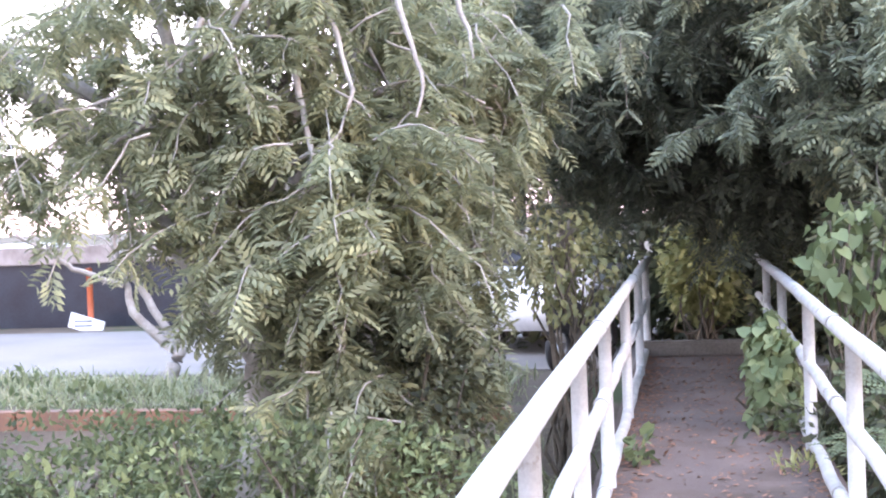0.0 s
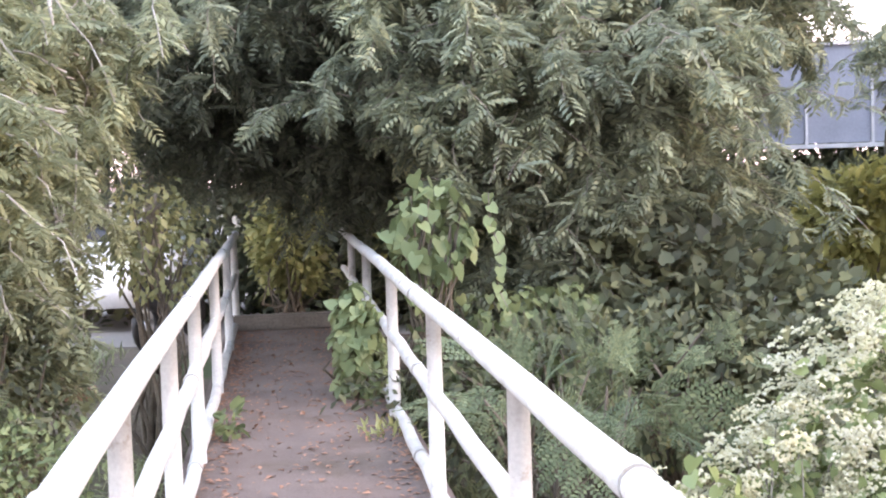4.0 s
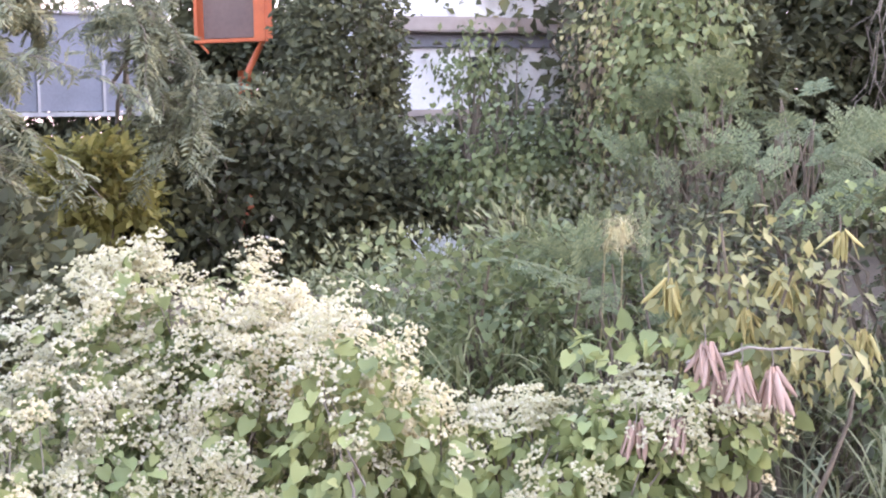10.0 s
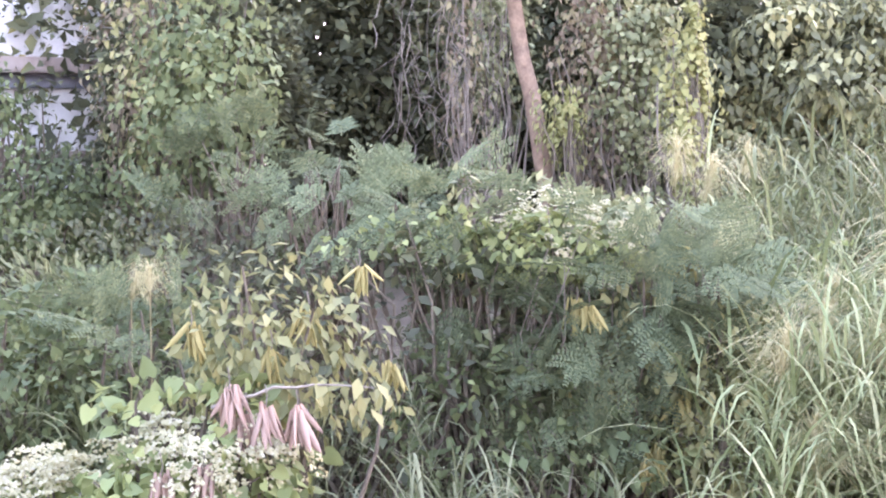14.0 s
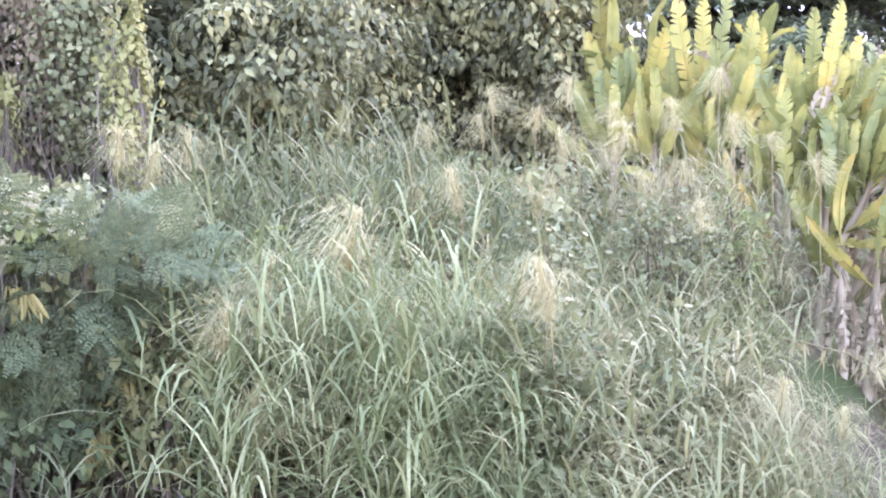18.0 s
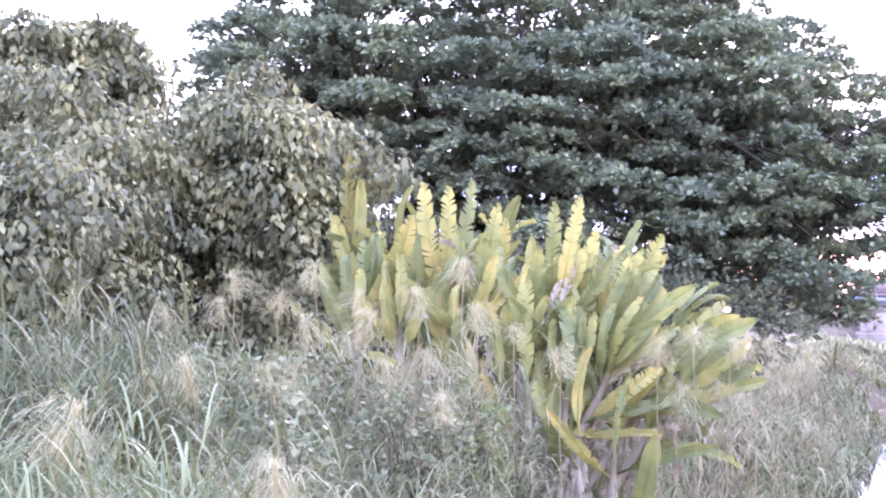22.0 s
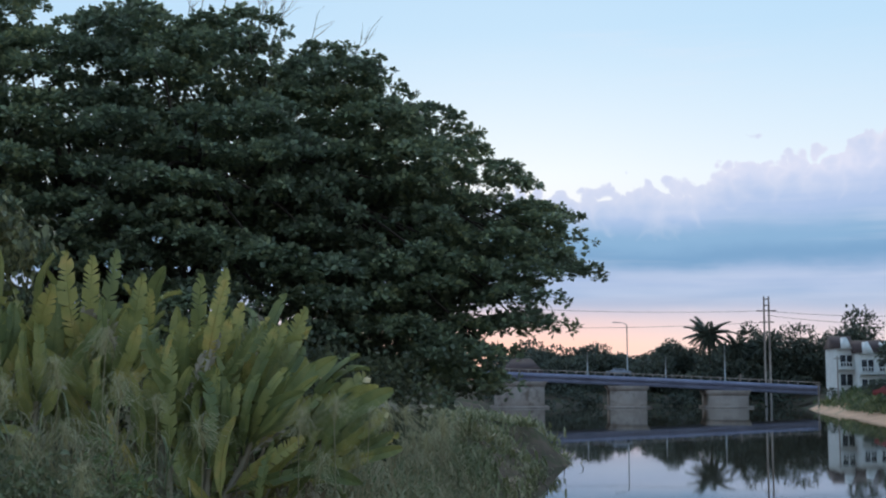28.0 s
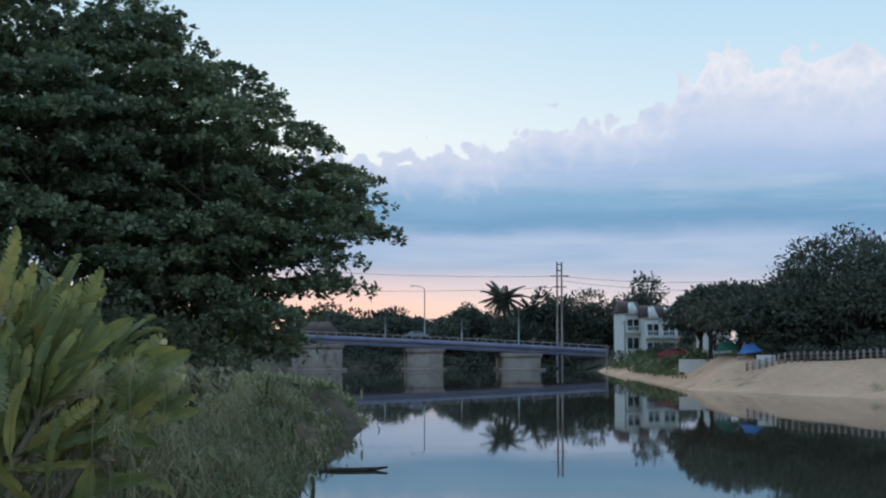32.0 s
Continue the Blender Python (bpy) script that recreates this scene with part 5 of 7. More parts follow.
def vine_tree(az, el, d, radii, clumps, seed, label, leaf=0.12, mat=None, gaps=()):
    """A tree smothered in creeper: overhanging leafy festoons over an inside whose leaf colour is darkened as shade."""
    r = np.random.RandomState(seed)
    c = at(az, el, d)
    gz = float(ground_z(c.x, c.y))
    t = thing("tree", label, "tree", (c.x, c.y, gz))
    turn, radii = turn_z(-az), np.asarray(radii, float)
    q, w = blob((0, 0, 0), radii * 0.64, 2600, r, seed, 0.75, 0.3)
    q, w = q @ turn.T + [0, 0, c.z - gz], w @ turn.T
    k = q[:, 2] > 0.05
    # darker leaf colour than the festoons, for the shadowed hollows
    tagged(part("inner_growth", scatter(LEAF, q[k], frames(w[k] + 0.3 * DOWN, w[k], r, 0.8), 0.24 * r.uniform(0.6, 1.2, k.sum())), F_DARK, t, "inner leaves in a shade-darkened tone"), kind="stuff")
    cs, _ = blob((0, 0, 0), radii * 0.9, int(clumps * 0.8), r, seed, 0.4, 0.35)
    P, O = [], []
    for i, cc in enumerate(cs):
        if cc[1] > 0.5 * radii[1]:
            continue
        s = r.uniform(0.32, 0.8) * min(1.6, radii[0]) / 1.5
        p, o = blob(cc, (s, s * 0.8, s * r.uniform(0.55, 0.8)), int(290 * s / 0.5), r, seed + i, 0.35, 0.35)
        m = int(len(p) * 0.45)
        tail = p[:m] * 1.0
        tail[:, 2] -= np.abs(r.normal(0, 0.55, m)) * s * 2.2
        P += [p, cc + (tail - cc) * [0.75, 0.75, 1]]
        O += [o, o[:m] * [1, 1, 0.1] + [0, 0, 0.1]]
    p, o = np.concatenate(P) @ turn.T + [0, 0, c.z - gz], np.concatenate(O) @ turn.T
    keep = p[:, 2] > 0.03
    world_p = p + [c.x, c.y, gz]
    for ha, he, hr in gaps:
        da = np.degrees(np.arctan2(world_p[:, 0], world_p[:, 1])) - ha
        de = np.degrees(np.arctan2(world_p[:, 2] - EYE, np.hypot(world_p[:, 0], world_p[:, 1]))) - he
        keep &= (da / hr) ** 2 + (de / (hr * 1.3)) ** 2 > 1 + 0.3 * np.sin(7 * np.arctan2(de, da))
    p, o = p[keep], o[keep]
    tagged(part("foliage", scatter(LEAF, p, frames(o * 0.35 + 0.8 * DOWN, o + 0.9 * UP, r, 0.45), leaf * r.uniform(0.55, 1.25, len(p))), mat or F_DRAPE, t), kind="stuff")
    idx = r.randint(0, len(p), 20)
    part("trunk", stems(r.normal(0, 0.12 * radii[0], (20, 3)) * [1, 1, 0] - [0, 0, 0.1], p[idx] * [.9, .9, .95], 0.06, r), M_TWIG, t)
    return t


def on_ground(az, d):
    p = at(az, 0, d)
    return np.array([p.x, p.y, float(ground_z(p.x, p.y))])


def feathery_tree(name_label, foot, spots, seed, twigs_per=(20, 32), frond=0.36, mat=None, twig_mat=None, trunk_r=0.12, twig=0.007, window=None):
    """A tree with drooping twigs hung with feathered leaves. spots: (az, el, d, across, deep, high, number of twigs)."""
    r = np.random.RandomState(seed)
    foot = np.asarray(foot, float)
    t = thing("feathery_tree", name_label, "tree", tuple(foot))
    fork = np.array([0.0, 0, 1.6])
    wood = [tube(bend((0, 0, -0.3), fork, 5, 0, 0.05, r), np.linspace(trunk_r * 1.3, trunk_r, 5), 9)]
    P, D, S, tw = [], [], [], []
    for az, el, d, ac, de, hi, n in spots:
        c = np.array(at(az, el, d)) - foot
        limb = bend(fork, c + [0, 0, hi * 0.5], 7, 0.5, 0.12, r)
        wood.append(tube(limb, np.linspace(trunk_r * 0.7, 0.03, 7), 7, False))
        tz = turn_z(-az)
        for i in range(n):
            g = r.normal(0, 0.5, 3).clip(-1.15, 1.15)
            a = c + tz @ (g * [ac, de, hi])
            side = tz @ np.array([r.normal(0, 0.6), -0.3 + r.normal(0, 0.45), 0])
            L = r.uniform(0.6, 1.3)
            tip = a + side * L * 0.8 + [0, 0, -L * r.uniform(0.0, 0.85)]
            if abs(tip[0] + foot[0]) < 1.1 and tip[2] + foot[2] < 2.0 and tip[1] + foot[1] < 12:
                continue                      # the deck is kept clear
            pth = bend(a, tip, 7, 0.16 * L, 0.02, r)
            tw.append(tube(pth, np.linspace(twig, twig * 0.4, 7), 3, False))
            if i % 7 == 0:
                wood.append(tube(bend(limb[r.randint(2, 6)], a, 5, 0.1, 0.08, r), np.linspace(0.02, 0.009, 5), 4, False))
            k = r.randint(*twigs_per)
            u = np.sort(r.uniform(0.05, 1, k)) * 5.999
            j = u.astype(int)
            q = pth[j] + (pth[j + 1] - pth[j]) * (u - j)[:, None]
            ax = tip - a
            ax = ax / np.linalg.norm(ax)
            across = np.cross(ax, [0, 0, 1.0])
            across /= np.linalg.norm(across) + 1e-6
            sgn = np.where(np.arange(k) % 2 == 0, 1, -1)[:, None]
            dd = sgn * across * 0.9 + ax * 0.5 + [0, 0, -0.25] + r.normal(0, 0.45, (k, 3))
            P.append(q), D.append(dd), S.append(frond * r.uniform(0.55, 1.25, k))
    P, D, S = np.concatenate(P), np.concatenate(D), np.concatenate(S)
    if window:                                 # a thin place in the crown
        wa, we, ra, re = window
        q = P + foot
        da, de = np.degrees(np.arctan2(q[:, 0], q[:, 1])) - wa, np.degrees(np.arctan2(q[:, 2] - EYE, np.hypot(q[:, 0], q[:, 1]))) - we
        keep = ((da / ra) ** 2 + (de / re) ** 2 > 1) | (r.rand(len(P)) < 0.12)
        P, D, S = P[keep], D[keep], S[keep]
    D /= np.linalg.norm(D, axis=1, keepdims=True)
    part("foliage", scatter(FROND, P, frames(D, np.repeat(UP, len(D), 0), r, 0.35), S), mat or F_FROND, t)
    part("trunk", join(wood), twig_mat or M_BARK, t)
    tagged(part("twig_mass", join(tw), twig_mat or M_BARK, t), kind="stuff")
    return t


def pale_limbs(t):
    """Bare pale limbs of the feathery trees that show among the leaves: heading, elevation, distance of their bends."""
    r = np.random.RandomState(19)
    b = np.array(t.location)
    for k, line in enumerate((((-16.5, 12, 8.6), (-15.2, 8.5, 8.3), (-14.6, 5.5, 8.1), (-15.5, 3.6, 8.0)), ((-13.0, 12, 8.4), (-12.2, 8.6, 8.2), (-11.4, 6.2, 8.1), (-11.8, 4.6, 8.0)),
                              ((-18, 11, 8.6), (-20.5, 7.6, 8.4), (-23.5, 6.0, 8.4), (-26, 5.4, 8.6)), ((-10.4, 11, 8.6), (-9.4, 8.4, 8.5), (-9.2, 7.0, 8.4)), ((-21, 9, 8.6), (-23, 5.0, 8.5), (-25.5, 3.4, 8.6)),
                              ((-17, 6.5, 8.3), (-16.4, 2.6, 8.1), (-17.4, 0.6, 8.0)))):
        p = np.array([np.array(at(*q)) - b for q in line])
        u = np.linspace(0, len(p) - 1, 12)
        j = np.minimum(u.astype(int), len(p) - 2)
        q = p[j] + (p[j + 1] - p[j]) * (u - j)[:, None] + r.normal(0, 0.006, (12, 3))
        part("limb", tube(q, np.linspace(0.026, 0.009, 12), 6, False), M_PALEBARK, t, "pale grey bare limb", True)


def build_feathery_trees():
    # this tree's leaf colour has the bright hazy light mixed in
    first = feathery_tree("feathery grey-green tree drooping beside the footbridge", on_ground(-19, 8.8),
                  [(-24, 8.0, 9.5, 1.7, 1.0, 0.8, 42), (-15.5, 7.5, 9.0, 1.4, 1.0, 0.9, 70), (-12.6, 3.2, 9.2, 0.75, 0.9, 0.9, 90), (-17.5, 3.5, 8.6, 0.8, 0.8, 0.8, 44),
                   (-14.0, -1.5, 8.8, 0.35, 0.5, 0.8, 70), (-16.0, -0.5, 8.4, 0.5, 0.5, 0.7, 40), (-30, 6.5, 10.5, 1.5, 0.9, 0.6, 18), (-24, 3.8, 9.4, 0.9, 0.7, 0.35, 16), (-8.6, 6.4, 10.5, 0.5, 0.7, 0.6, 60),
                   (-13.8, -4.0, 8.9, 0.25, 0.4, 0.7, 40), (-14.2, -6.5, 8.4, 0.4, 0.5, 0.6, 36), (-35, 7, 10.5, 1.3, 0.9, 0.8, 18), (-20.5, 0.4, 8.9, 0.4, 0.5, 0.4, 8)], 11, frond=0.18, twigs_per=(26, 40), mat=F_FRONDPALE, twig_mat=M_PALEBARK, trunk_r=0.12, twig=0.011)
    pale_limbs(first)
    # same kind of leaves, with the shade put into their colour
    feathery_tree("feathery tree with shade-darkened leaf colour arching over the footbridge's end", on_ground(-5.5, 16.5),
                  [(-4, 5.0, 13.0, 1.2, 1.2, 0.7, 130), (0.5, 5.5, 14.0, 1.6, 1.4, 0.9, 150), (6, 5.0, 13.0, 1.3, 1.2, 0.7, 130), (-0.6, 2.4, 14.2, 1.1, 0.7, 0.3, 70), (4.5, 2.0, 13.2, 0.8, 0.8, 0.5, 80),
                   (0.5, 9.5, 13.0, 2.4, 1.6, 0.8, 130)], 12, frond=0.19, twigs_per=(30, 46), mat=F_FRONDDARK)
    feathery_tree("feathery tree with sunlit tips in front of the billboard", on_ground(14.5, 13.8),
                  [(9.5, 5.5, 11.0, 1.2, 1.0, 0.8, 140), (14, 5.5, 11.0, 1.0, 0.9, 0.8, 160), (11, 1.2, 11.3, 1.2, 0.9, 0.6, 125), (15, 1.2, 11.5, 0.6, 0.8, 0.6, 130), (16.8, 6.5, 11.5, 0.4, 0.6, 0.6, 90),
                   (19.5, 8.2, 12, 0.9, 0.8, 0.6, 90), (12.5, -3.0, 11.4, 1.0, 0.7, 0.5, 70), (15.8, -2.4, 11.8, 0.6, 0.7, 0.5, 60),
                   (8, 9.0, 11.4, 1.8, 1.0, 0.8, 90)], 13, frond=0.19, twigs_per=(30, 46), trunk_r=0.13, window=(10.4, 0.3, 1.6, 0.8))
    feathery_tree("slender feathery sapling between the billboard and the sign", on_ground(26.0, 14.9),
                  [(27.9, 3.2, 12.6, 0.3, 0.35, 0.4, 8), (27.2, 5.2, 12.6, 0.25, 0.3, 0.25, 5), (27.4, 6.4, 12.8, 0.25, 0.3, 0.3, 5), (29.6, 1.4, 12.6, 0.2, 0.3, 0.25, 5)], 14, frond=0.19, twigs_per=(30, 46), trunk_r=0.03)


build_feathery_trees()


def verge_tree():
    """A low tree with forking, crooked, nearly bare pale limbs."""
    r = np.random.RandomState(23)
    g = np.array(at(-23.2, 0, 16.2))
    z = float(ground_z(g[0], g[1]))
    t = thing("tree", "low crooked tree with bare pale grey limbs on the verge", "tree", (g[0], g[1], z))
    e = np.array([math.cos(radians(-23.6)), math.sin(radians(23.6)), 0])
    def line(pts, r0, r1, name="limb"):
        p = 1.15 * np.array([e * x + [0, 0, h] for x, h in pts])
        p[1:] += r.normal(0, 0.08, (len(p) - 1, 3)) * [1, 1, 0.3]
        u = np.linspace(0, len(p) - 1, 4 * len(p))
        j = np.minimum(u.astype(int), len(p) - 2)
        q = p[j] + (p[j + 1] - p[j]) * (u - j)[:, None] + r.normal(0, 0.008, (len(u), 3))
        part(name, tube(q, np.linspace(r0, r1, len(q)), 8), M_PALEBARK, t, smooth=True)
        return q
    tips = [line(((0, -0.2), (0.05, 0.2), (0.12, 0.45)), 0.11, 0.085, "trunk")]
    tips = [line(((0.1, 0.35), (-0.34, 0.75), (-0.38, 1.05), (-0.42, 1.5), (-0.55, 2.0)), 0.065, 0.022), line(((-0.38, 1.05), (-0.8, 1.25), (-1.15, 1.5), (-1.6, 1.66)), 0.04, 0.015),
            line(((0.1, 0.45), (-0.1, 0.95), (-0.32, 1.35), (-0.28, 1.8), (-0.05, 2.2)), 0.055, 0.02), line(((0.12, 0.45), (0.42, 0.9), (0.62, 1.25), (0.9, 1.8)), 0.06, 0.02),
            line(((0.4, 0.9), (0.22, 1.4), (0.32, 2.0)), 0.035, 0.012)]
    for q in tips:
        for k in range(9):
            a = q[r.randint(len(q) // 2, len(q))]
            part("twig", tube(bend(a, a + [r.normal(0, 0.3), r.normal(0, 0.2), r.uniform(0.1, 0.5)], 5, 0.04, 0.02, r), np.linspace(0.012, 0.005, 5), 4, False), M_PALEBARK, t)
    a = np.concatenate([q[len(q) // 2:] for q in tips])
    p = a[r.randint(0, len(a), 120)] + r.normal(0, 0.2, (120, 3))
    part("foliage", scatter(SLIM, p, frames(r.normal(0, 1, p.shape), UP + 0 * p, r, 0.5), r.uniform(0.1, 0.2, 120)), F_VINE, t)


verge_tree()


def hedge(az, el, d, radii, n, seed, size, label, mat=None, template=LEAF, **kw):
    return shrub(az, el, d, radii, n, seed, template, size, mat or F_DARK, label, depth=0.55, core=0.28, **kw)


def build_backdrop_hedges():
    # backing leaf masses; their default dark tone carries the shade behind things
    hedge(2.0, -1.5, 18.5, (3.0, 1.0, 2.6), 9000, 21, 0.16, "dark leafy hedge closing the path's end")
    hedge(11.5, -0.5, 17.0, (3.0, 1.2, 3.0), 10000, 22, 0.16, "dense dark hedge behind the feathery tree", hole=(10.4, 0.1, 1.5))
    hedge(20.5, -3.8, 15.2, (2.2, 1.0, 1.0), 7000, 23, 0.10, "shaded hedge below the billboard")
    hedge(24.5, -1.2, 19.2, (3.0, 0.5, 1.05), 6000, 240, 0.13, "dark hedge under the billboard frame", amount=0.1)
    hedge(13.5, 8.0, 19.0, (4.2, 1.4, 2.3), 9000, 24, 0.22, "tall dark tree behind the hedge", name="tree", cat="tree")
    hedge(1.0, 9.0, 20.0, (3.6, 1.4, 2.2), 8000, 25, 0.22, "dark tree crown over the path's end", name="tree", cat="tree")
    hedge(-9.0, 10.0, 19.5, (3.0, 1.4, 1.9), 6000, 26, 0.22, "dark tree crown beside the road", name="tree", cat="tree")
    hedge(36.6, 0.3, 15.9, (0.85, 0.8, 2.3), 13000, 27, 0.09, "dense small-leaved shrub in a dark shade tone beside the orange sign", F_DARK, amount=0.65)
    hedge(31.5, -3.4, 14.4, (2.4, 0.8, 1.5), 11000, 28, 0.12, "ivy-like hedge in a dark shade tone below the orange sign", F_DARK)
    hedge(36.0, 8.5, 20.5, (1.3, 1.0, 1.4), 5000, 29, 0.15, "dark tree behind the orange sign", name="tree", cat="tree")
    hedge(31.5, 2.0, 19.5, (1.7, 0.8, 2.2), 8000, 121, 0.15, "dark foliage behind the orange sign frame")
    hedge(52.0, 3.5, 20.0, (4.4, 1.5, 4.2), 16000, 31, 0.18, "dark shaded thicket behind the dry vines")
    hedge(57.0, 4.5, 18.0, (1.9, 0.7, 2.4), 9000, 645, 0.14, "dark leaves filling the shaded gap between the vine trees")
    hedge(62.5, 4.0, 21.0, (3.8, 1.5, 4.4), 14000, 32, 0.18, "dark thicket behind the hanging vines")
    hedge(25.0, -2.4, 13.6, (0.7, 0.5, 0.62), 1500, 33, 0.13, "yellowing shrub below the billboard", F_YELLOW)
    hedge(0.3, -2.6, 16.6, (0.5, 0.4, 0.8), 1000, 34, 0.12, "yellow-green shrub in the path's shade", F_LIME)
    hedge(9.5, -1.8, 14.5, (1.2, 0.5, 0.7), 1200, 36, 0.13, "olive yellowing shrub beyond the railing", F_YELLOW)


build_backdrop_hedges()


# ---------- flowering vine mound ----------
def floret_template(n=13, seed=4):
    r = np.random.RandomState(seed)
    ps = []
    for i in range(n):
        a, q = r.uniform(0, 6.28), math.sqrt(r.rand())
        c = np.array([0.5 * q * math.cos(a), 0.5 * q * math.sin(a), 0.22 * (1 - q * q) + r.uniform(0, .1)])
        s = r.uniform(0.10, 0.17)
        v = np.array([[s, 0, 0], [-s * .5, s * .87, 0], [-s * .5, -s * .87, 0], [0, 0, s * 1.1]]) @ turn_z(r.uniform(0, 360)).T + c
        ps.append((v, np.array([[0, 1, 3], [1, 2, 3], [2, 0, 3]])))
    return join(ps)


FLORETS = floret_template()


def flower_mound(az, z, d, radii, seed, n_leaf, n_flower, label, top_only=-0.2, leaf=0.076, flower=0.085, mats=None):
    r = np.random.RandomState(seed)
    c = at(az, 0, d)
    gz = float(ground_z(c.x, c.y))
    t = thing("flowering_vine", label, "flowering shrub", (c.x, c.y, gz))
    tz = turn_z(-az)
    p, o = blob((0, 0, 0), radii, n_leaf, r, seed, 0.35, 0.2)
    p, o = p @ tz.T + [0, 0, z - gz], o @ tz.T
    k = p[:, 2] > 0
    p, o = p[k], o[k]
    tagged(part("foliage", scatter(HEART, p, frames(o * 0.5 + 0.8 * DOWN, o + 0.3 * UP, r, 0.45), leaf * r.uniform(0.6, 1.5, len(p))), F_HEART if mats is None else mats, t), kind="stuff")
    # flower heads stand in sprays, with leafy gaps between
    spray = 11
    c0, o0 = blob((0, 0, 0), np.asarray(radii) * 1.02, max(8, int(n_flower * 2.3) // spray), r, seed, 0.1, 0.2)
    dens = np.sin(c0[:, 0] * 4.1 + seed) * np.sin(c0[:, 2] * 3.7 + 1) + 0.6 * np.sin(c0[:, 1] * 5 + c0[:, 2] * 6)
    k = (o0[:, 2] > top_only) & (dens + r.normal(0, 0.5, len(c0)) > -0.35)
    c0, o0 = c0[k], o0[k]
    wide = r.uniform(0.035, 0.095, len(c0))
    off = r.normal(0, 1, (len(c0), spray, 3)) * wide[:, None, None]
    lift = r.uniform(0.0, 0.09, len(c0))[:, None] - (off ** 2).sum(2) * 1.6
    p = (c0[:, None] + off + (o0 * [1, 1, 0.6] + [0, 0, 0.5])[:, None] * lift[:, :, None]).reshape(-1, 3)
    o = np.repeat(o0, spray, 0)
    p, o = p @ tz.T + [0, 0, z - gz], o @ tz.T
    up = o + 0.8 * UP + r.normal(0, .25, o.shape)
    up /= np.linalg.norm(up, axis=1, keepdims=True)
    x = np.cross(up, r.normal(0, 1, o.shape))
    x /= np.linalg.norm(x, axis=1, keepdims=True)
    tagged(part("blossom", scatter(FLORETS, p + up * 0.02, np.stack([x, np.cross(up, x), up], 2), flower * r.uniform(0.6, 1.3, len(p))), F_FLOWER, t, "clusters of tiny cream-white flowers"), kind="stuff")
    idx = r.randint(0, len(p), 24)
    tagged(part("woody_base", stems(r.normal(0, 0.25, (24, 3)) * [1, 1, 0], p[idx] * [.93, .93, .97], 0.012, r), M_BARK, t), kind="stuff")
    return t


def build_flower_mounds():
    flower_mound(24.8, -1.52, 6.9, (0.9, 1.1, 1.85), 41, 3600, 2600, "mound of climbing vine covered in cream-white flowers")
    flower_mound(31.2, -0.98, 6.8, (0.95, 1.0, 1.85), 145, 3600, 2600, "broad shoulder of the vine mound, thick with cream flowers")
    flower_mound(36.3, -1.05, 6.3, (0.6, 0.8, 1.68), 46, 2100, 700, "low end of the flowering vine mound")
    flower_mound(22.2, -1.9, 5.6, (0.66, 0.7, 1.75), 47, 2200, 1250, "near face of the flowering vine mound")
    flower_mound(29.0, -2.0, 5.4, (0.75, 0.7, 1.6), 48, 2400, 1250, "lower face of the flowering vine mound with open leaves")
    flower_mound(20.2, -1.35, 6.5, (0.5, 0.7, 1.6), 50, 1500, 700, "sloping end of the flowering vine mound")
    flower_mound(18.4, -1.5, 5.8, (0.33, 0.45, 1.6), 42, 900, 240, "leafy edge of the flowering vine with pale green leaves")
    flower_mound(28.6, -0.90, 7.0, (0.8, 0.9, 1.6), 53, 2600, 2100, "crest of the flowering vine mound")
    flower_mound(43.4, -0.12, 6.4, (0.5, 0.4, 0.30), 51, 600, 160, "trailing spray of cream-flowered vine")
    flower_mound(50.2, 0.08, 6.2, (0.42, 0.3, 0.22), 52, 420, 200, "thin spray of cream flowers beside the pods")
    flower_mound(46.8, -0.85, 6.0, (0.55, 0.4, 1.15), 43, 1500, 230, "low spray of the cream-flowered vine")
    flower_mound(41.0, -1.15, 7.0, (0.6, 0.6, 1.2), 44, 1900, 260, "leafy vine with scattered cream flowers", leaf=0.09)


build_flower_mounds()


# ---------- grasses ----------
BLADES = [blade_template(4, 0.45), blade_template(5, 0.85), blade_template(6, 1.2), blade_template(5, 0.95, 0.012)]


def grass_patch(name, label, spots, seed, per=36, length=1.3, mat=None, spread=0.16, width=1.0):
    """Tufts of arching blades, as one sheet of stuff."""
    r = np.random.RandomState(seed)
    ps = []
    for b, tpl in enumerate(BLADES):
        n = len(spots) * per // len(BLADES)
        which = r.randint(0, len(spots), n)
        p = spots[which] + r.normal(0, spread, (n, 3)) * [1, 1, 0]
        a = r.uniform(0, 6.28, n)
        tilt = np.abs(r.normal(0.1, 0.33, n))
        y = np.stack([np.cos(a), np.sin(a), 0 * a], 1)
        z = np.stack([np.cos(a) * np.sin(tilt), np.sin(a) * np.sin(tilt), np.cos(tilt)], 1)
        y = y - z * (y * z).sum(1, keepdims=True)
        y /= np.linalg.norm(y, axis=1, keepdims=True)
        x = np.cross(y, z)
        size = length * r.uniform(0.45, 1.2, n) * (0.78 + 0.45 * np.sin(spots[which][:, 0] * 1.3 + 0.5) * np.sin(spots[which][:, 1] * 1.7))
        ps.append(scatter((tpl[0] * [width, 1, 1], tpl[1]), p, np.stack([x, y, z], 2), size))
    ob = part(name, join(ps), mat or F_GRASS)
    tagged(ob, label, "grass", kind="stuff")
    return ob


def field(n, az0, az1, d0, d1, seed, smin=0.3, smax=30):
    r = np.random.RandomState(seed)
    az, d = np.radians(r.uniform(az0, az1, n)), np.sqrt(r.uniform(d0 * d0, d1 * d1, n))
    x, y = d * np.sin(az), d * np.cos(az)
    s = shore_near(x, y)
    k = (s > smin) & (s < smax)
    return np.stack([x[k], y[k], ground_z(x[k], y[k])], 1)


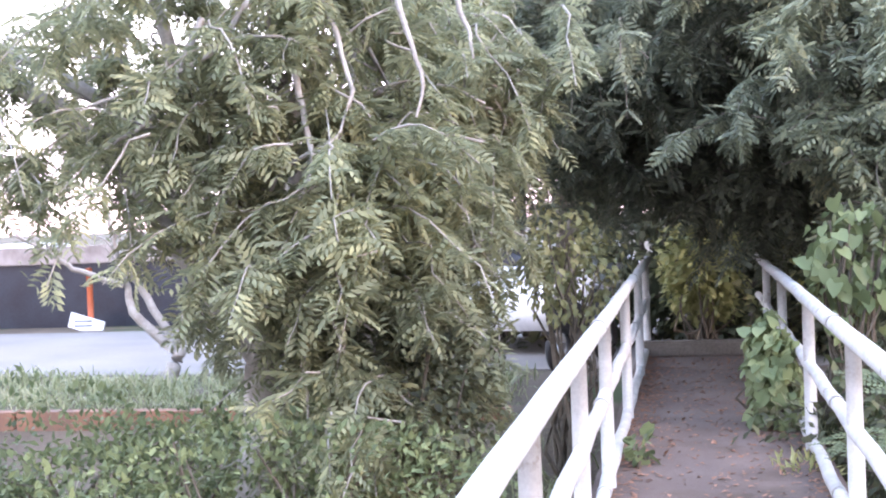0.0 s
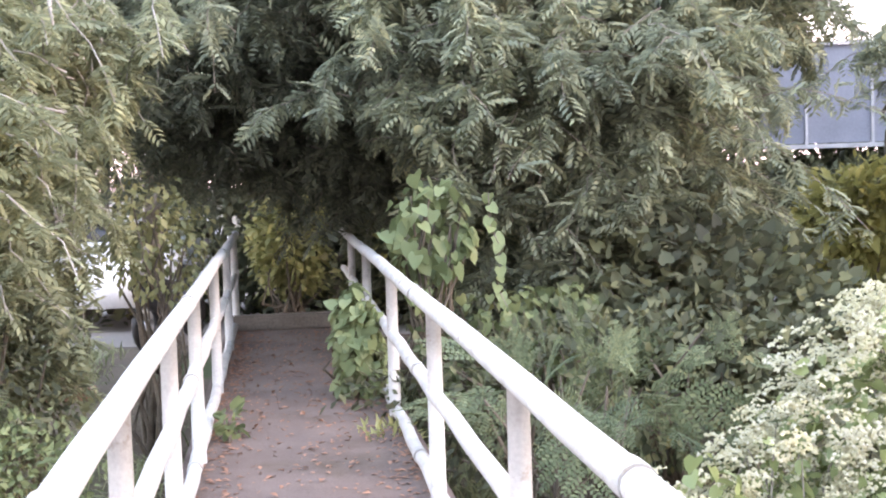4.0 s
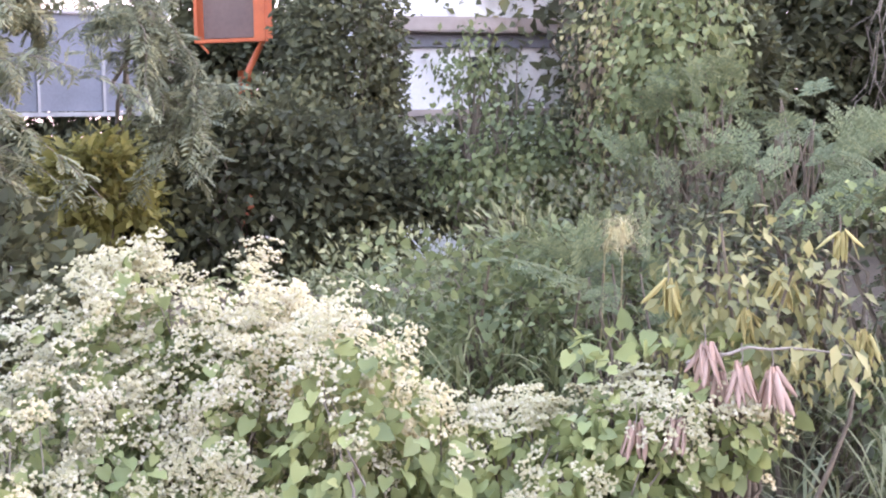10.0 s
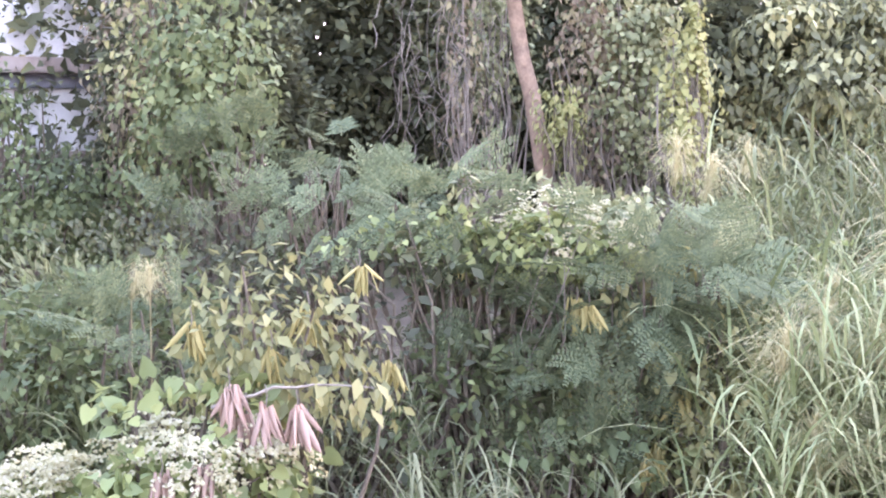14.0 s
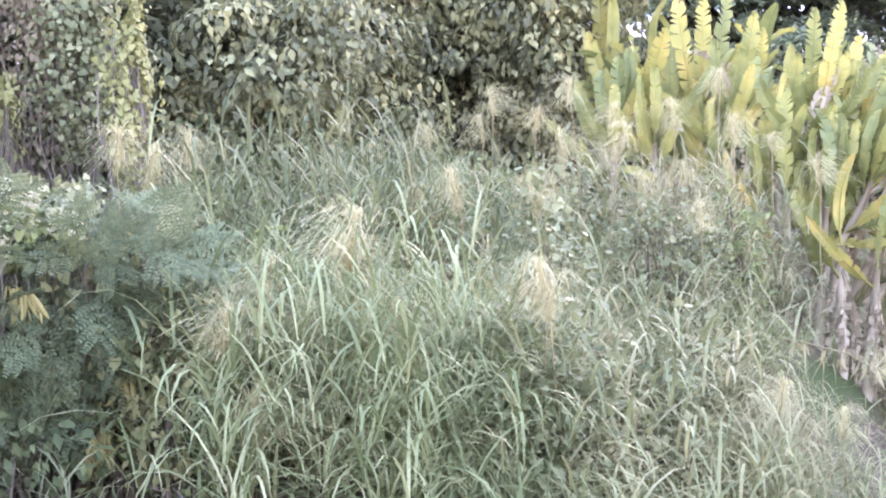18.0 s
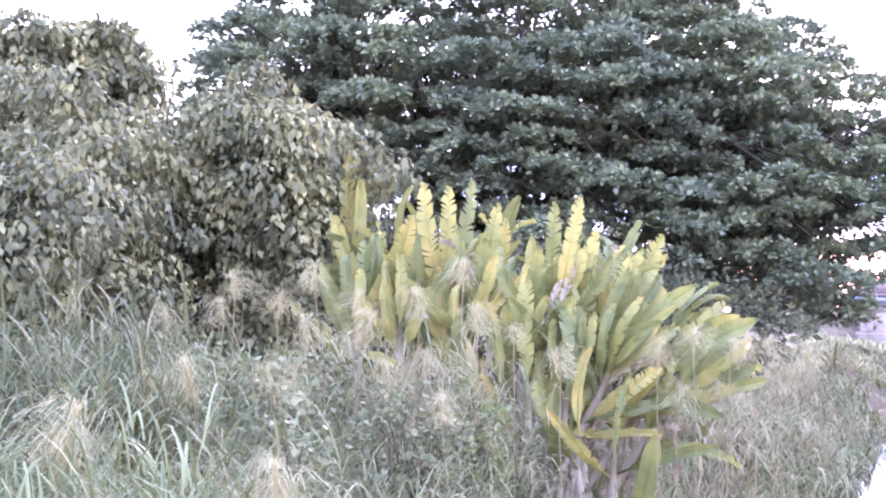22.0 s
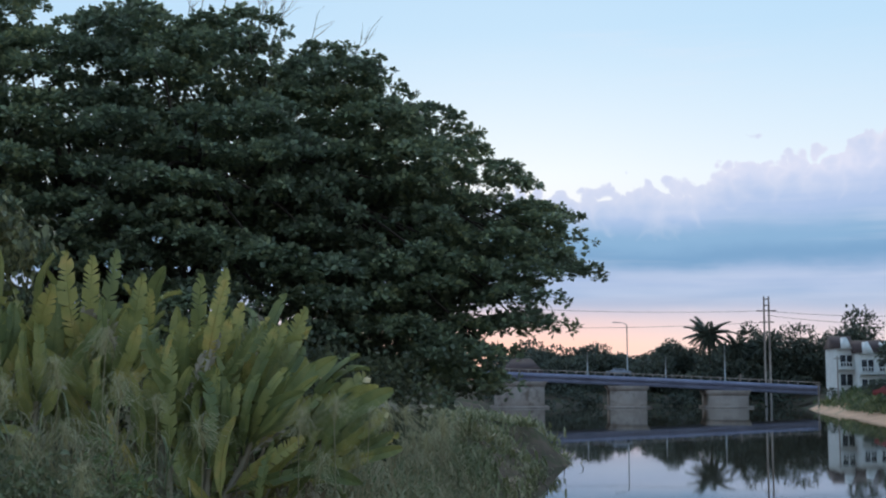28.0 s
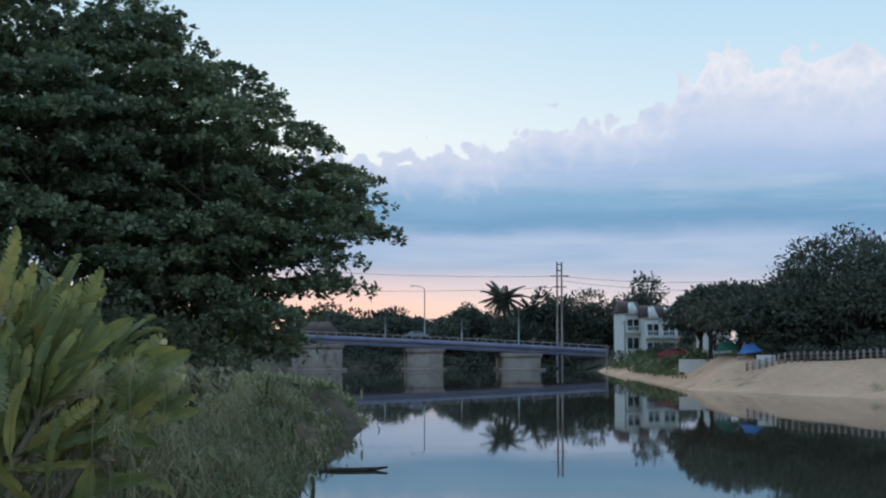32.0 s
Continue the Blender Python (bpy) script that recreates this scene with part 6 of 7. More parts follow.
def before_skirts(p):
    """Clumps without those that would stand right in front of the dying bananas."""
    az, d = np.degrees(np.arctan2(p[:, 0], p[:, 1])), np.hypot(p[:, 0], p[:, 1])
    return p[~((az > 97.8) & (az < 104) & (d > 13.8))]


def culm_patch(name, label, clumps, seed, culms=7, height=1.5, leaves=8, leaf=0.6, mat=None, spread=0.28, width=1.0, lean=0.22):
    """Stemmed grass: leaning culms in clumps, each with arching blades all the way up."""
    r = np.random.RandomState(seed)
    n = len(clumps) * culms
    which = np.repeat(np.arange(len(clumps)), culms)
    foot = clumps[which] + r.normal(0, spread, (n, 3)) * [1, 1, 0]
    tall = height * (0.75 + 0.35 * np.sin(clumps[:, 0] * 0.9 + seed) * np.sin(clumps[:, 1] * 1.1) + r.normal(0, 0.12, len(clumps)))[which] * r.uniform(0.7, 1.15, n)
    a = r.uniform(0, 6.28, n)
    tip = foot + np.stack([np.cos(a), np.sin(a), 0 * a], 1) * (np.abs(r.normal(0, lean, n)) * tall)[:, None] + [0, 0, 1.0] * tall[:, None]
    ps = []
    for b, tpl in enumerate(BLADES):
        m = n * leaves // len(BLADES)
        k = r.randint(0, n, m)
        u = r.uniform(0.12, 1.0, m)[:, None]
        p = foot[k] + (tip[k] - foot[k]) * u
        a = r.uniform(0, 6.28, m)
        tilt = np.clip(r.normal(0.5, 0.28, m), 0.05, 1.5) * (1.15 - 0.55 * u[:, 0])
        y = np.stack([np.cos(a), np.sin(a), 0 * a], 1)
        z = np.stack([np.cos(a) * np.sin(tilt), np.sin(a) * np.sin(tilt), np.cos(tilt)], 1)
        y = y - z * (y * z).sum(1, keepdims=True)
        y /= np.linalg.norm(y, axis=1, keepdims=True)
        ps.append(scatter((tpl[0] * [width, 1, 1], tpl[1]), p, np.stack([np.cross(y, z), y, z], 2), leaf * r.uniform(0.5, 1.25, m)))
    k = r.permutation(n)[: n // 2]
    w = np.array([0.004, 0, 0])
    v = np.stack([foot[k] - w, foot[k] + w, tip[k] + w * .5, tip[k] - w * .5], 1).reshape(-1, 3)
    ps.append((v, np.arange(len(v)).reshape(-1, 4)))
    ob = part(name, join(ps), mat or F_GRASS)
    tagged(ob, label, "grass", kind="stuff")
    return ob


def build_grass():
    culm_patch("tall_grass", "tall arching green grass on the river bank", before_skirts(np.concatenate([field(30, 86, 100, 7.6, 8.8, 50, 0.0), field(350, 87, 108, 8.8, 18.0, 51, 0.0)])), 52, 7, 1.5, 10, 0.72, width=0.72)
    culm_patch("tall_grass", "tall green grass arching over the bank beside the pod shrubs", np.concatenate([field(18, 73, 86, 7.6, 8.8, 350, 0.0), field(270, 72, 88, 8.8, 18.0, 351, 0.0)]), 352, 7, 1.45, 9, 0.8, F_GRASSGREEN, width=0.56)
    culm_patch("tall_grass", "coarse broad-bladed grass below the creepers", field(90, 72.5, 88, 8.8, 12.5, 151), 152, 5, 1.25, 8, 0.8, F_GRASSGREEN, width=0.75)
    culm_patch("reed_grass", "tall reed-like grass leaning against the creepers", field(110, 73.8, 83, 11.5, 15.5, 153), 154, 6, 2.2, 9, 0.75, F_REED, width=0.7, lean=0.3)
    culm_patch("fine_grass", "fine tangled grass between the taller clumps", before_skirts(field(480, 73, 109, 8.6, 17.5, 251)), 252, 9, 1.05, 9, 0.6, F_GRASS, width=0.45, spread=0.4, lean=0.4)
    # these two patches take the grass colour with shade in it
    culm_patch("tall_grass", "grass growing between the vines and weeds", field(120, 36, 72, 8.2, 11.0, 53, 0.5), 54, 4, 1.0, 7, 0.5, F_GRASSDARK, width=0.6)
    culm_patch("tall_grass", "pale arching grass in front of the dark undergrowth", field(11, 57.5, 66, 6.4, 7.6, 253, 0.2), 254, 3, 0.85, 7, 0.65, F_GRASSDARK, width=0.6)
    culm_patch("tall_grass", "bright arching grass behind the flowering vine", field(60, 36.5, 49, 7.4, 9.6, 261, 0.4), 262, 4, 1.15, 7, 0.6, width=0.7)
    grass_patch("bank_grass", "short grey-green grass along the river's edge", field(2600, 98, 113.5, 17, 48, 55, 0.0, 16), 56, 18, 1.0, width=1.4, spread=0.3)
    grass_patch("bank_grass", "sparse grass on the far spit of land", field(1500, 104, 116.5, 40, 85, 57, -0.3, 7), 58, 14, 0.8, width=3.0, spread=0.4)
    rb = np.random.RandomState(270)
    az, d = np.radians(rb.uniform(125.2, 131.5, 2600)), rb.uniform(140, 215, 2600)
    x, y = d * np.sin(az), d * np.cos(az)
    z = ground_z(x, y)
    k = (z > -2.3) & (np.sin(x * 0.21) + rb.normal(0, 0.7, len(x)) + (128.6 - np.degrees(az)) > -0.6)
    grass_patch("bank_grass", "green grass and weeds on the slope below the houses", np.stack([x, y, z], 1)[k], 271, 14, 1.3, F_VINEDEEP, width=5.0, spread=0.8)
    az, d = np.radians(rb.uniform(127, 141, 900)), rb.uniform(95, 150, 900)
    x, y = d * np.sin(az), d * np.cos(az)
    f = shore_far(x, y)
    k = (f > 3.0) & (f < 11) & (np.sin(x * 0.35) + np.sin(y * 0.5 + x * 0.11) + (f - 7) * 0.35 + rb.normal(0, 0.5, 900) > 0.9)
    grass_patch("bank_grass", "scattered weeds on the sandy slope", np.stack([x, y, ground_z(x, y)], 1)[k], 273, 14, 0.6, F_VINEDEEP, width=4.0, spread=0.5)
    culm_patch("dry_grass", "straw-coloured dry grass among the green", before_skirts(field(330, 76, 110, 10.0, 19, 59)), 60, 5, 1.7, 7, 0.5, F_STRAW, width=0.5)
    culm_patch("dry_grass", "brown dry grass along the bank beside the river", field(420, 104.5, 112.5, 18, 44, 265, 0.5, 14), 266, 6, 1.35, 6, 0.55, F_STRAW, width=1.1, spread=0.45)
    culm_patch("dry_grass", "bleached dry stalks in front of the bananas", before_skirts(field(150, 93, 105, 15.6, 17.8, 259)), 260, 7, 1.7, 7, 0.5, F_STRAW, width=0.6, lean=0.12)
    grass_patch("bank_grass", "weedy grass below the footbridge railing", field(500, -40, 22, 5.0, 12.0, 61, 0.3), 62, 16, 0.5, width=0.7)
    grass_patch("verge_grass", "yellow-green grass verge beside the road", np.array([[x, y, -0.27] for x, y in zip(RNG.uniform(-16, -2, 900), RNG.uniform(12.6, 15.5, 900))]), 63, 20, 0.28, width=1.5)
    r = np.random.RandomState(155)
    for i in range(64):
        az, d = r.uniform(72, 104), r.uniform(9.0, 16.0)
        g = on_ground(az, d)
        if shore_near(g[0], g[1]) < 0.8:
            continue
        h = r.uniform(0.5, 1.25)
        el = math.degrees(math.atan2(g[2] + h - EYE, d))
        k = i % 3
        shrub(az, el, d, (r.uniform(.35, .8), 0.5, h * 0.7), int(r.uniform(500, 1000)), 300 + i, (LEAF, HEART, SLIM)[k], (0.085, 0.075, 0.11)[k], F_VINE if k else F_HEART,
              "leafy green weed among the tall grass", name="weed", cat="weed", group="bank weeds", amount=0.5)


build_grass()


def plume_mesh(seed, n=230):
    """A drooping seed head: fine hairs that fan out and hang."""
    r = np.random.RandomState(seed)
    v, f = [], []
    wind = r.normal(0, 1, 2)
    wind = 0.3 * wind / np.linalg.norm(wind)
    for i in range(n):
        a, up = r.uniform(0, 6.28), r.uniform(0.0, 0.4)
        L, sp = r.uniform(0.15, 0.5), r.uniform(0.1, 0.95)
        pts = [np.array([0, 0, up * 0.8])]
        d = np.array([math.cos(a) * sp + wind[0], math.sin(a) * sp + wind[1], r.uniform(0.5, 0.9)])
        for j in range(4):
            pts.append(pts[-1] + d * L / 4)
            d = d + np.array([0.08 * math.cos(a) + 0.1 * wind[0], 0.08 * math.sin(a) + 0.1 * wind[1], -r.uniform(0.3, 0.62)])
        w = np.array([-math.sin(a), math.cos(a), 0]) * 0.0017
        m = len(v)
        for p in pts:
            v += [p - w, p + w]
        f += [[m + 2 * j, m + 2 * j + 1, m + 2 * j + 3, m + 2 * j + 2] for j in range(4)]
    return np_mesh("plume", np.array(v), np.array(f))


def build_plumes():
    r = np.random.RandomState(66)
    heads = [plume_mesh(70 + i) for i in range(4)]
    for h in heads:
        h.materials.append(F_PLUME)
    spots = [(83.7, -0.5, 15.4, .8), (80.6, -5.9, 11.2, 1.4), (80.0, -6.4, 11.6, 1.2), (83.9, -3.5, 14.2, 1.1), (85.3, -3.3, 13.8, 1.1), (87.9, -11.5, 13.6, .8), (81.1, -0.9, 15.4, .9), (86.2, -0.2, 14.8, .9), (73.2, -0.9, 13.0, 1.0),
             (86.6, 0.8, 15.2, .9), (88.4, 0.1, 15.0, 1.1), (90.0, 1.3, 15.0, 1.1), (91.7, 0.3, 15.2, 1.2), (92.0, -1.2, 14.8, 1.2), (89.7, -1.6, 14.6, 1.4), (94.5, 0.0, 15.6, 1.1), (96.3, 1.5, 15.8, 1.0), (97.0, -0.7, 15.0, 1.0),
             (82.7, -8.6, 11.6, 1.2), (84.2, -9.8, 12.4, 1.0), (75.0, -9.5, 9.6, 1.1), (76.4, -13.5, 9.4, 1.2), (79.4, -9.0, 10.4, 1.1), (86.0, -14.5, 12.2, .9), (99.0, -12.0, 13.5, 1.0), (101.5, -13.2, 13.8, 1.0), (103.5, -10.8, 14.8, 1.1),
             (70.4, -1.2, 12.4, 1.2), (71.6, -2.0, 12.4, 1.2), (48.2, -4.6, 9.2, .5), (47.4, -4.9, 9.2, .55), (98.5, -1.0, 15.0, 1.0), (100.5, -2.5, 15.0, 1.0), (104.5, -2.0, 16.5, 1.2), (106, -1.4, 17.0, 1.2), (107.5, -1.8, 18.0, 1.2),
             (109, -1.6, 20.0, 1.2), (105.2, -4.0, 17.0, 1.2), (107, -3.6, 18.0, 1.1), (110.5, -1.9, 24.0, 1.2), (93.0, -3.0, 14.6, 1.1), (94.8, -2.4, 14.8, 1.0), (88.6, -3.6, 14.2, 1.2), (95.6, -4.4, 14.6, 1.0), (72.3, -4.0, 11.8, .9)]
    spots += [(r.uniform(86, 97), r.uniform(-3.5, 0.6), r.uniform(14.2, 16.2), r.uniform(0.7, 1.2)) for _ in range(5)] + [(r.uniform(76, 90), r.uniform(-9, -3), r.uniform(10.5, 14), r.uniform(0.8, 1.2)) for _ in range(8)]
    spots += [(r.uniform(104, 112), r.uniform(-3.5, -1.4), r.uniform(18, 28), r.uniform(0.8, 1.2)) for _ in range(10)]
    for i, (az, el, d, s) in enumerate(spots):
        s *= r.uniform(0.55, 1.1) if el > -2 else r.uniform(0.8, 1.15)
        if el < -3 and d < 15:
            d, s = d * 0.86, s * 0.95           # in front of the tallest grass
        p = at(az, el, d)
        gz = float(ground_z(p.x, p.y))
        t = thing("grass_plume", "drooping buff seed plume on a tall grass stalk", "grass", (p.x, p.y, gz), "grass plumes")
        h = max(0.3, p.z - gz)
        part("stalk", tube(bend((r.normal(0, .12), r.normal(0, .12), -0.05), (0, 0, h), 5, 0, 0.01, r), 0.006, 4, False), F_STRAW, t)
        ob = part("seed_head", heads[i % 4], None, t, "drooping hairy seed head")
        ob.matrix_basis = pose(0, 0, h - 0.1, r.uniform(-14, 14), r.uniform(-14, 14), r.uniform(0, 360)) @ Matrix.Diagonal((s * 1.1, s * 1.1, s * 1.0, 1))


build_plumes()


# ---------- weeds, vines and pods ----------
def pod_mesh(seed):
    """One flat, slightly curved pod of unit length hanging down."""
    r = np.random.RandomState(seed)
    us = np.linspace(0, 1, 6)
    w = 0.08 * np.sin(np.pi * np.clip(us * 0.9 + 0.08, 0, 1)) ** 0.5
    cx = r.normal(0, 0.08) * us ** 2
    v = np.concatenate([np.stack([cx - w, 0.012 * np.ones(6), -us], 1), np.stack([cx + w, 0.012 * np.ones(6), -us], 1),
                        np.stack([cx + w, -0.012 * np.ones(6), -us], 1), np.stack([cx - w, -0.012 * np.ones(6), -us], 1)])
    return np_mesh("pod", v, grid_faces(4, 6, True))


PODS = {}


def pod_bunch(place, size, mat, seed, label, n=15):
    r = np.random.RandomState(seed)
    if mat.name not in PODS:
        PODS[mat.name] = [pod_mesh(i) for i in range(3)]
        for me in PODS[mat.name]:
            me.materials.append(mat)
    t = thing("pod_bunch", label, "seed pods", tuple(place), "pod bunches")
    part("stalk", tube([(0, 0, 0.10), (0.01, 0, 0.04), (0, 0, 0)], 0.004, 4, False), M_BARK, t)
    for i in range(n):
        ob = part("pod", PODS[mat.name][i % 3], None, t)
        k = size * r.uniform(0.75, 1.15)
        ob.matrix_basis = pose(r.normal(0, .02), r.normal(0, .02), r.normal(0, .015), r.normal(0, 17), r.normal(0, 17), r.uniform(0, 360)) @ Matrix.Diagonal((k, k, k, 1))


def build_weeds():
    W = "low tangle of green weeds and creepers"
    shrub(42.0, -8.6, 8.4, (0.9, 0.7, 0.5), 1800, 81, HEART, 0.065, F_VINEDEEP, "tangle of heart-leaved creeper behind the flowers", amount=0.5)
    shrub(46.5, -7.6, 9.0, (0.9, 0.7, 0.6), 2200, 181, LEAF, 0.08, F_VINEDEEP, "dark small-leaved weeds behind the flowers", amount=0.5)
    shrub(44.5, -6.2, 9.6, (0.5, 0.5, 0.45), 900, 182, SLIM, 0.11, F_VINE, "pale narrow-leaved weed clump among creepers", amount=0.5, hang=-0.4)
    shrub(48.0, -8.8, 8.0, (0.5, 0.4, 0.5), 40, 183, FEATHER, 0.32, F_BLUEGREEN, "feathery seedling among the creepers")
    shrub(50.0, -6.0, 10.0, (1.3, 0.8, 0.75), 4200, 82, LEAF, 0.07, F_DARK, W, amount=0.5)
    shrub(39.0, -7.8, 10.2, (1.4, 0.9, 0.5), 3600, 83, LEAF, 0.07, F_VINE, W, amount=0.5)
    shrub(48.4, 1.4, 13.2, (0.5, 0.6, 1.8), 1500, 84, HEART, 0.07, F_YGREEN, "yellowing creeper hanging over a dead tree", name="vine", cat="vine", hang=0.9, amount=0.7, depth=0.8)
    shrub(48.2, 1.6, 13.5, (0.65, 0.5, 1.9), 2600, 640, LEAF, 0.085, F_DRYVINE, "brown dry creeper hanging in shreds", name="vine", cat="vine", hang=1.0, amount=0.7, depth=0.8)
    hedge(42.2, -2.3, 14.8, (1.5, 0.5, 0.72), 5000, 666, 0.09, "dark leafy growth below the white wall", amount=0.25)
    shrub(41.6, 2.4, 14.2, (0.85, 0.3, 0.85), 520, 641, LEAF, 0.09, F_VINEDEEP, "thin dark creeper straggling before the white wall", name="vine", cat="vine", hang=0.9, amount=0.6, depth=0.9)
    hedge(48.6, 1.2, 14.6, (1.0, 0.5, 2.2), 6000, 621, 0.12, "dark growth behind the yellowing creeper")
    shrub(43.6, -2.2, 13.0, (1.0, 0.6, 0.62), 3000, 85, HEART, 0.065, F_VINEDEEP, "green creeper below the white wall", name="vine", cat="vine", hang=0.9, amount=0.6, depth=0.7)
    shrub(50.5, 2.8, 12.2, (0.7, 0.6, 1.0), 1900, 86, HEART, 0.075, F_VINEDEEP, "green creeper with hanging leaf chains", name="vine", cat="vine", hang=0.9, amount=0.75, depth=0.85)
    hedge(51.5, 2.4, 13.6, (1.2, 0.5, 1.3), 5000, 646, 0.11, "dark leafy growth behind the leaf chains", amount=0.5)
    shrub(51.2, -0.2, 11.6, (0.7, 0.5, 0.45), 28, 87, FEATHER, 0.36, F_BLUEGREEN, "blue-green feathery shrub among the creepers")
    shrub(56.0, -1.2, 9.6, (0.45, 0.4, 0.35), 16, 88, FEATHER, 0.36, F_BLUEGREEN, "young blue-green feathery shrub")
    shrub(60.5, -2.4, 9.1, (0.75, 0.5, 0.22), 70, 89, FEATHER, 0.36, F_BLUEGREEN, "spreading blue-green feathery crown on thin stems")
    shrub(62.6, -5.6, 9.0, (0.45, 0.4, 0.35), 60, 630, FEATHER, 0.34, F_BLUEGREEN, "lower feathery branches among dark stems")
    shrub(61.6, -3.4, 8.8, (0.85, 0.35, 0.16), 420, 631, HEART, 0.06, F_HEART, "pale creeper trailing over the feathery crown", name="vine", cat="vine", amount=0.6)
    flower_mound(79.6, -0.75, 9.4, (0.35, 0.3, 0.5), 663, 900, 120, "leafy weed with small white flower heads in the grass", leaf=0.05, flower=0.05)
    flower_mound(73.8, -0.62, 8.8, (0.4, 0.3, 0.45), 664, 900, 60, "green creeper with a few white flowers beside the pods", leaf=0.06, flower=0.05)
    flower_mound(64.6, 0.95, 8.9, (0.75, 0.3, 0.26), 660, 700, 200, "pale flowering creeper trailing over the feathery crown", leaf=0.06, flower=0.06)
    shrub(69.6, -8.2, 9.0, (0.5, 0.4, 0.5), 420, 661, HEART, 0.075, F_YGREEN, "yellow-green creeper over the pod shrub", name="vine", cat="vine", hang=0.9, amount=0.7, depth=0.8)
    shrub(67.8, -3.3, 9.8, (0.42, 0.4, 0.36), 900, 632, HEART, 0.065, F_VINE, "mound of pale creeper leaves and dry stems", name="vine", cat="vine", hang=0.9, amount=0.5)
    shrub(71.0, -5.4, 8.9, (0.45, 0.35, 0.3), 90, 633, FEATHER, 0.34, F_BLUEGREEN, "feathery branch bearing pale pods")
    shrub(66.4, -10.6, 8.8, (0.45, 0.4, 0.3), 60, 634, FEATHER, 0.36, F_BLUEGREEN, "drooping feathery leaves low in the thicket")
    shrub(72.6, -11.2, 8.6, (0.42, 0.35, 0.5), 800, 667, LEAF, 0.08, F_YGREEN, "yellow-green leafy creeper before the tall grass", name="vine", cat="vine", hang=0.8, amount=0.6)
    shrub(71.0, -10.4, 9.0, (0.35, 0.35, 0.55), 520, 635, HEART, 0.07, F_LIME, "yellow-green creeper among the ripening pods", name="vine", cat="vine", hang=0.9, amount=0.6)

    shrub(56.0, 0.2, 10.6, (0.5, 0.4, 0.35), 14, 637, FEATHER, 0.36, F_BLUEGREEN, "feathery sapling before the dark hollow")
    shrub(63.5, -4.4, 9.2, (0.8, 0.5, 0.5), 900, 90, LEAF, 0.09, F_VINE, "pale green creeper over the feathery shrub", name="vine", cat="vine")
    shrub(53.4, -8.2, 6.5, (0.5, 0.35, 0.38), 680, 91, LEAF, 0.085, F_YGREEN, "yellow-green leaved shrub hung with dry pods", amount=0.5, hang=0.8)
    shrub(51.0, -11.5, 6.3, (0.5, 0.35, 0.4), 260, 92, HEART, 0.09, F_HEART, "pale leaves of the pod shrub", amount=0.4)
    shrub(67.8, -7.6, 8.8, (0.7, 0.45, 0.6), 170, 93, FEATHER, 0.36, F_BLUEGREEN, "feathery shrub bearing yellow-brown pods")
    shrub(70.0, -11.0, 9.4, (0.8, 0.6, 0.8), 1200, 94, LEAF, 0.11, F_YGREEN, "leafy weed with pale tips")
    shrub(64.0, -11.5, 8.8, (1.2, 0.7, 0.8), 1800, 95, LEAF, 0.11, F_VINEDEEP, "shaded undergrowth below the pod shrubs")
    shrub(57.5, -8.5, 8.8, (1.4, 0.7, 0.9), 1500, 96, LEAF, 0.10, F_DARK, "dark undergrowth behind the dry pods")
    for k, (az, el, d, ac, hi, n, mat) in enumerate(((71.3, 3.4, 14.0, 0.26, 1.5, 900, F_LIME), (70.7, 0.6, 13.8, 0.30, 0.8, 500, F_LIME), (69.6, 4.0, 14.6, 0.40, 1.5, 1300, F_VINE), (68.3, 2.6, 14.6, 0.42, 1.7, 1500, F_VINE), (66.9, 3.5, 14.8, 0.45, 1.6, 1500, F_DRYVINE), (61.3, 3.5, 14.4, 0.28, 1.7, 500, F_DRYVINE), (62.6, 4.5, 15.0, 0.5, 1.5, 1100, F_VINE))):
        shrub(az, el, d, (ac, 0.35, hi), n, 600 + k, HEART if k < 4 else LEAF, 0.07 if k < 4 else 0.09, mat, "ragged curtain of hanging creeper leaves", name="vine", cat="vine", hang=1.0, amount=0.75, depth=0.8, group="creeper curtains", woody=M_BARK)
    hedge(66.5, 3.5, 16.6, (2.4, 0.6, 2.6), 9000, 620, 0.14, "dense shaded growth behind the creeper curtains")

    shrub(65.6, 1.3, 14.0, (0.22, 0.2, 0.42), 420, 99, LEAF, 0.09, F_LIME, "bright yellow-green creeper on the bare trunk", name="vine", cat="vine", hang=1.0, amount=0.6)
    vine_tree(74.5, 2.0, 17.0, (1.7, 1.0, 2.2), 60, 101, "small tree smothered in green creeper", 0.15)
    vine_tree(79.0, 1.8, 19.0, (1.7, 1.0, 2.6), 70, 102, "shrubby tree draped with creeper", 0.16)
    vine_tree(76.6, 3.6, 20.5, (1.4, 0.8, 2.4), 50, 112, "slender creeper-hung tree in the thicket", 0.12)
    vine_tree(84.2, 3.7, 21.6, (1.9, 1.2, 2.2), 70, 103, "domed shrub smothered in pale green vines", 0.165, None, [(84.6, 1.3, 1.25)])
    vine_tree(88.0, 4.3, 21.5, (1.5, 1.2, 2.5), 70, 104, "rounded vine-draped tree beside the bananas", 0.165)
    vine_tree(78.4, 7.6, 24.0, (1.8, 1.2, 2.1), 56, 105, "vine-covered tree crown with pale new leaves", 0.2)
    vine_tree(72.0, 8.0, 24.0, (2.4, 1.2, 2.0), 60, 106, "tall tree hung with creeper", 0.19)
    # dark-toned leaf masses put where the gaps lie in shade
    hedge(85.0, 1.0, 23.2, (1.6, 0.5, 1.6), 3000, 120, 0.2, "dark leaves filling the shaded hollow behind the draped vines")
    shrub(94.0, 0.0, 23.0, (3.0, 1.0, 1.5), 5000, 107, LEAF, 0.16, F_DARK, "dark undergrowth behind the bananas")
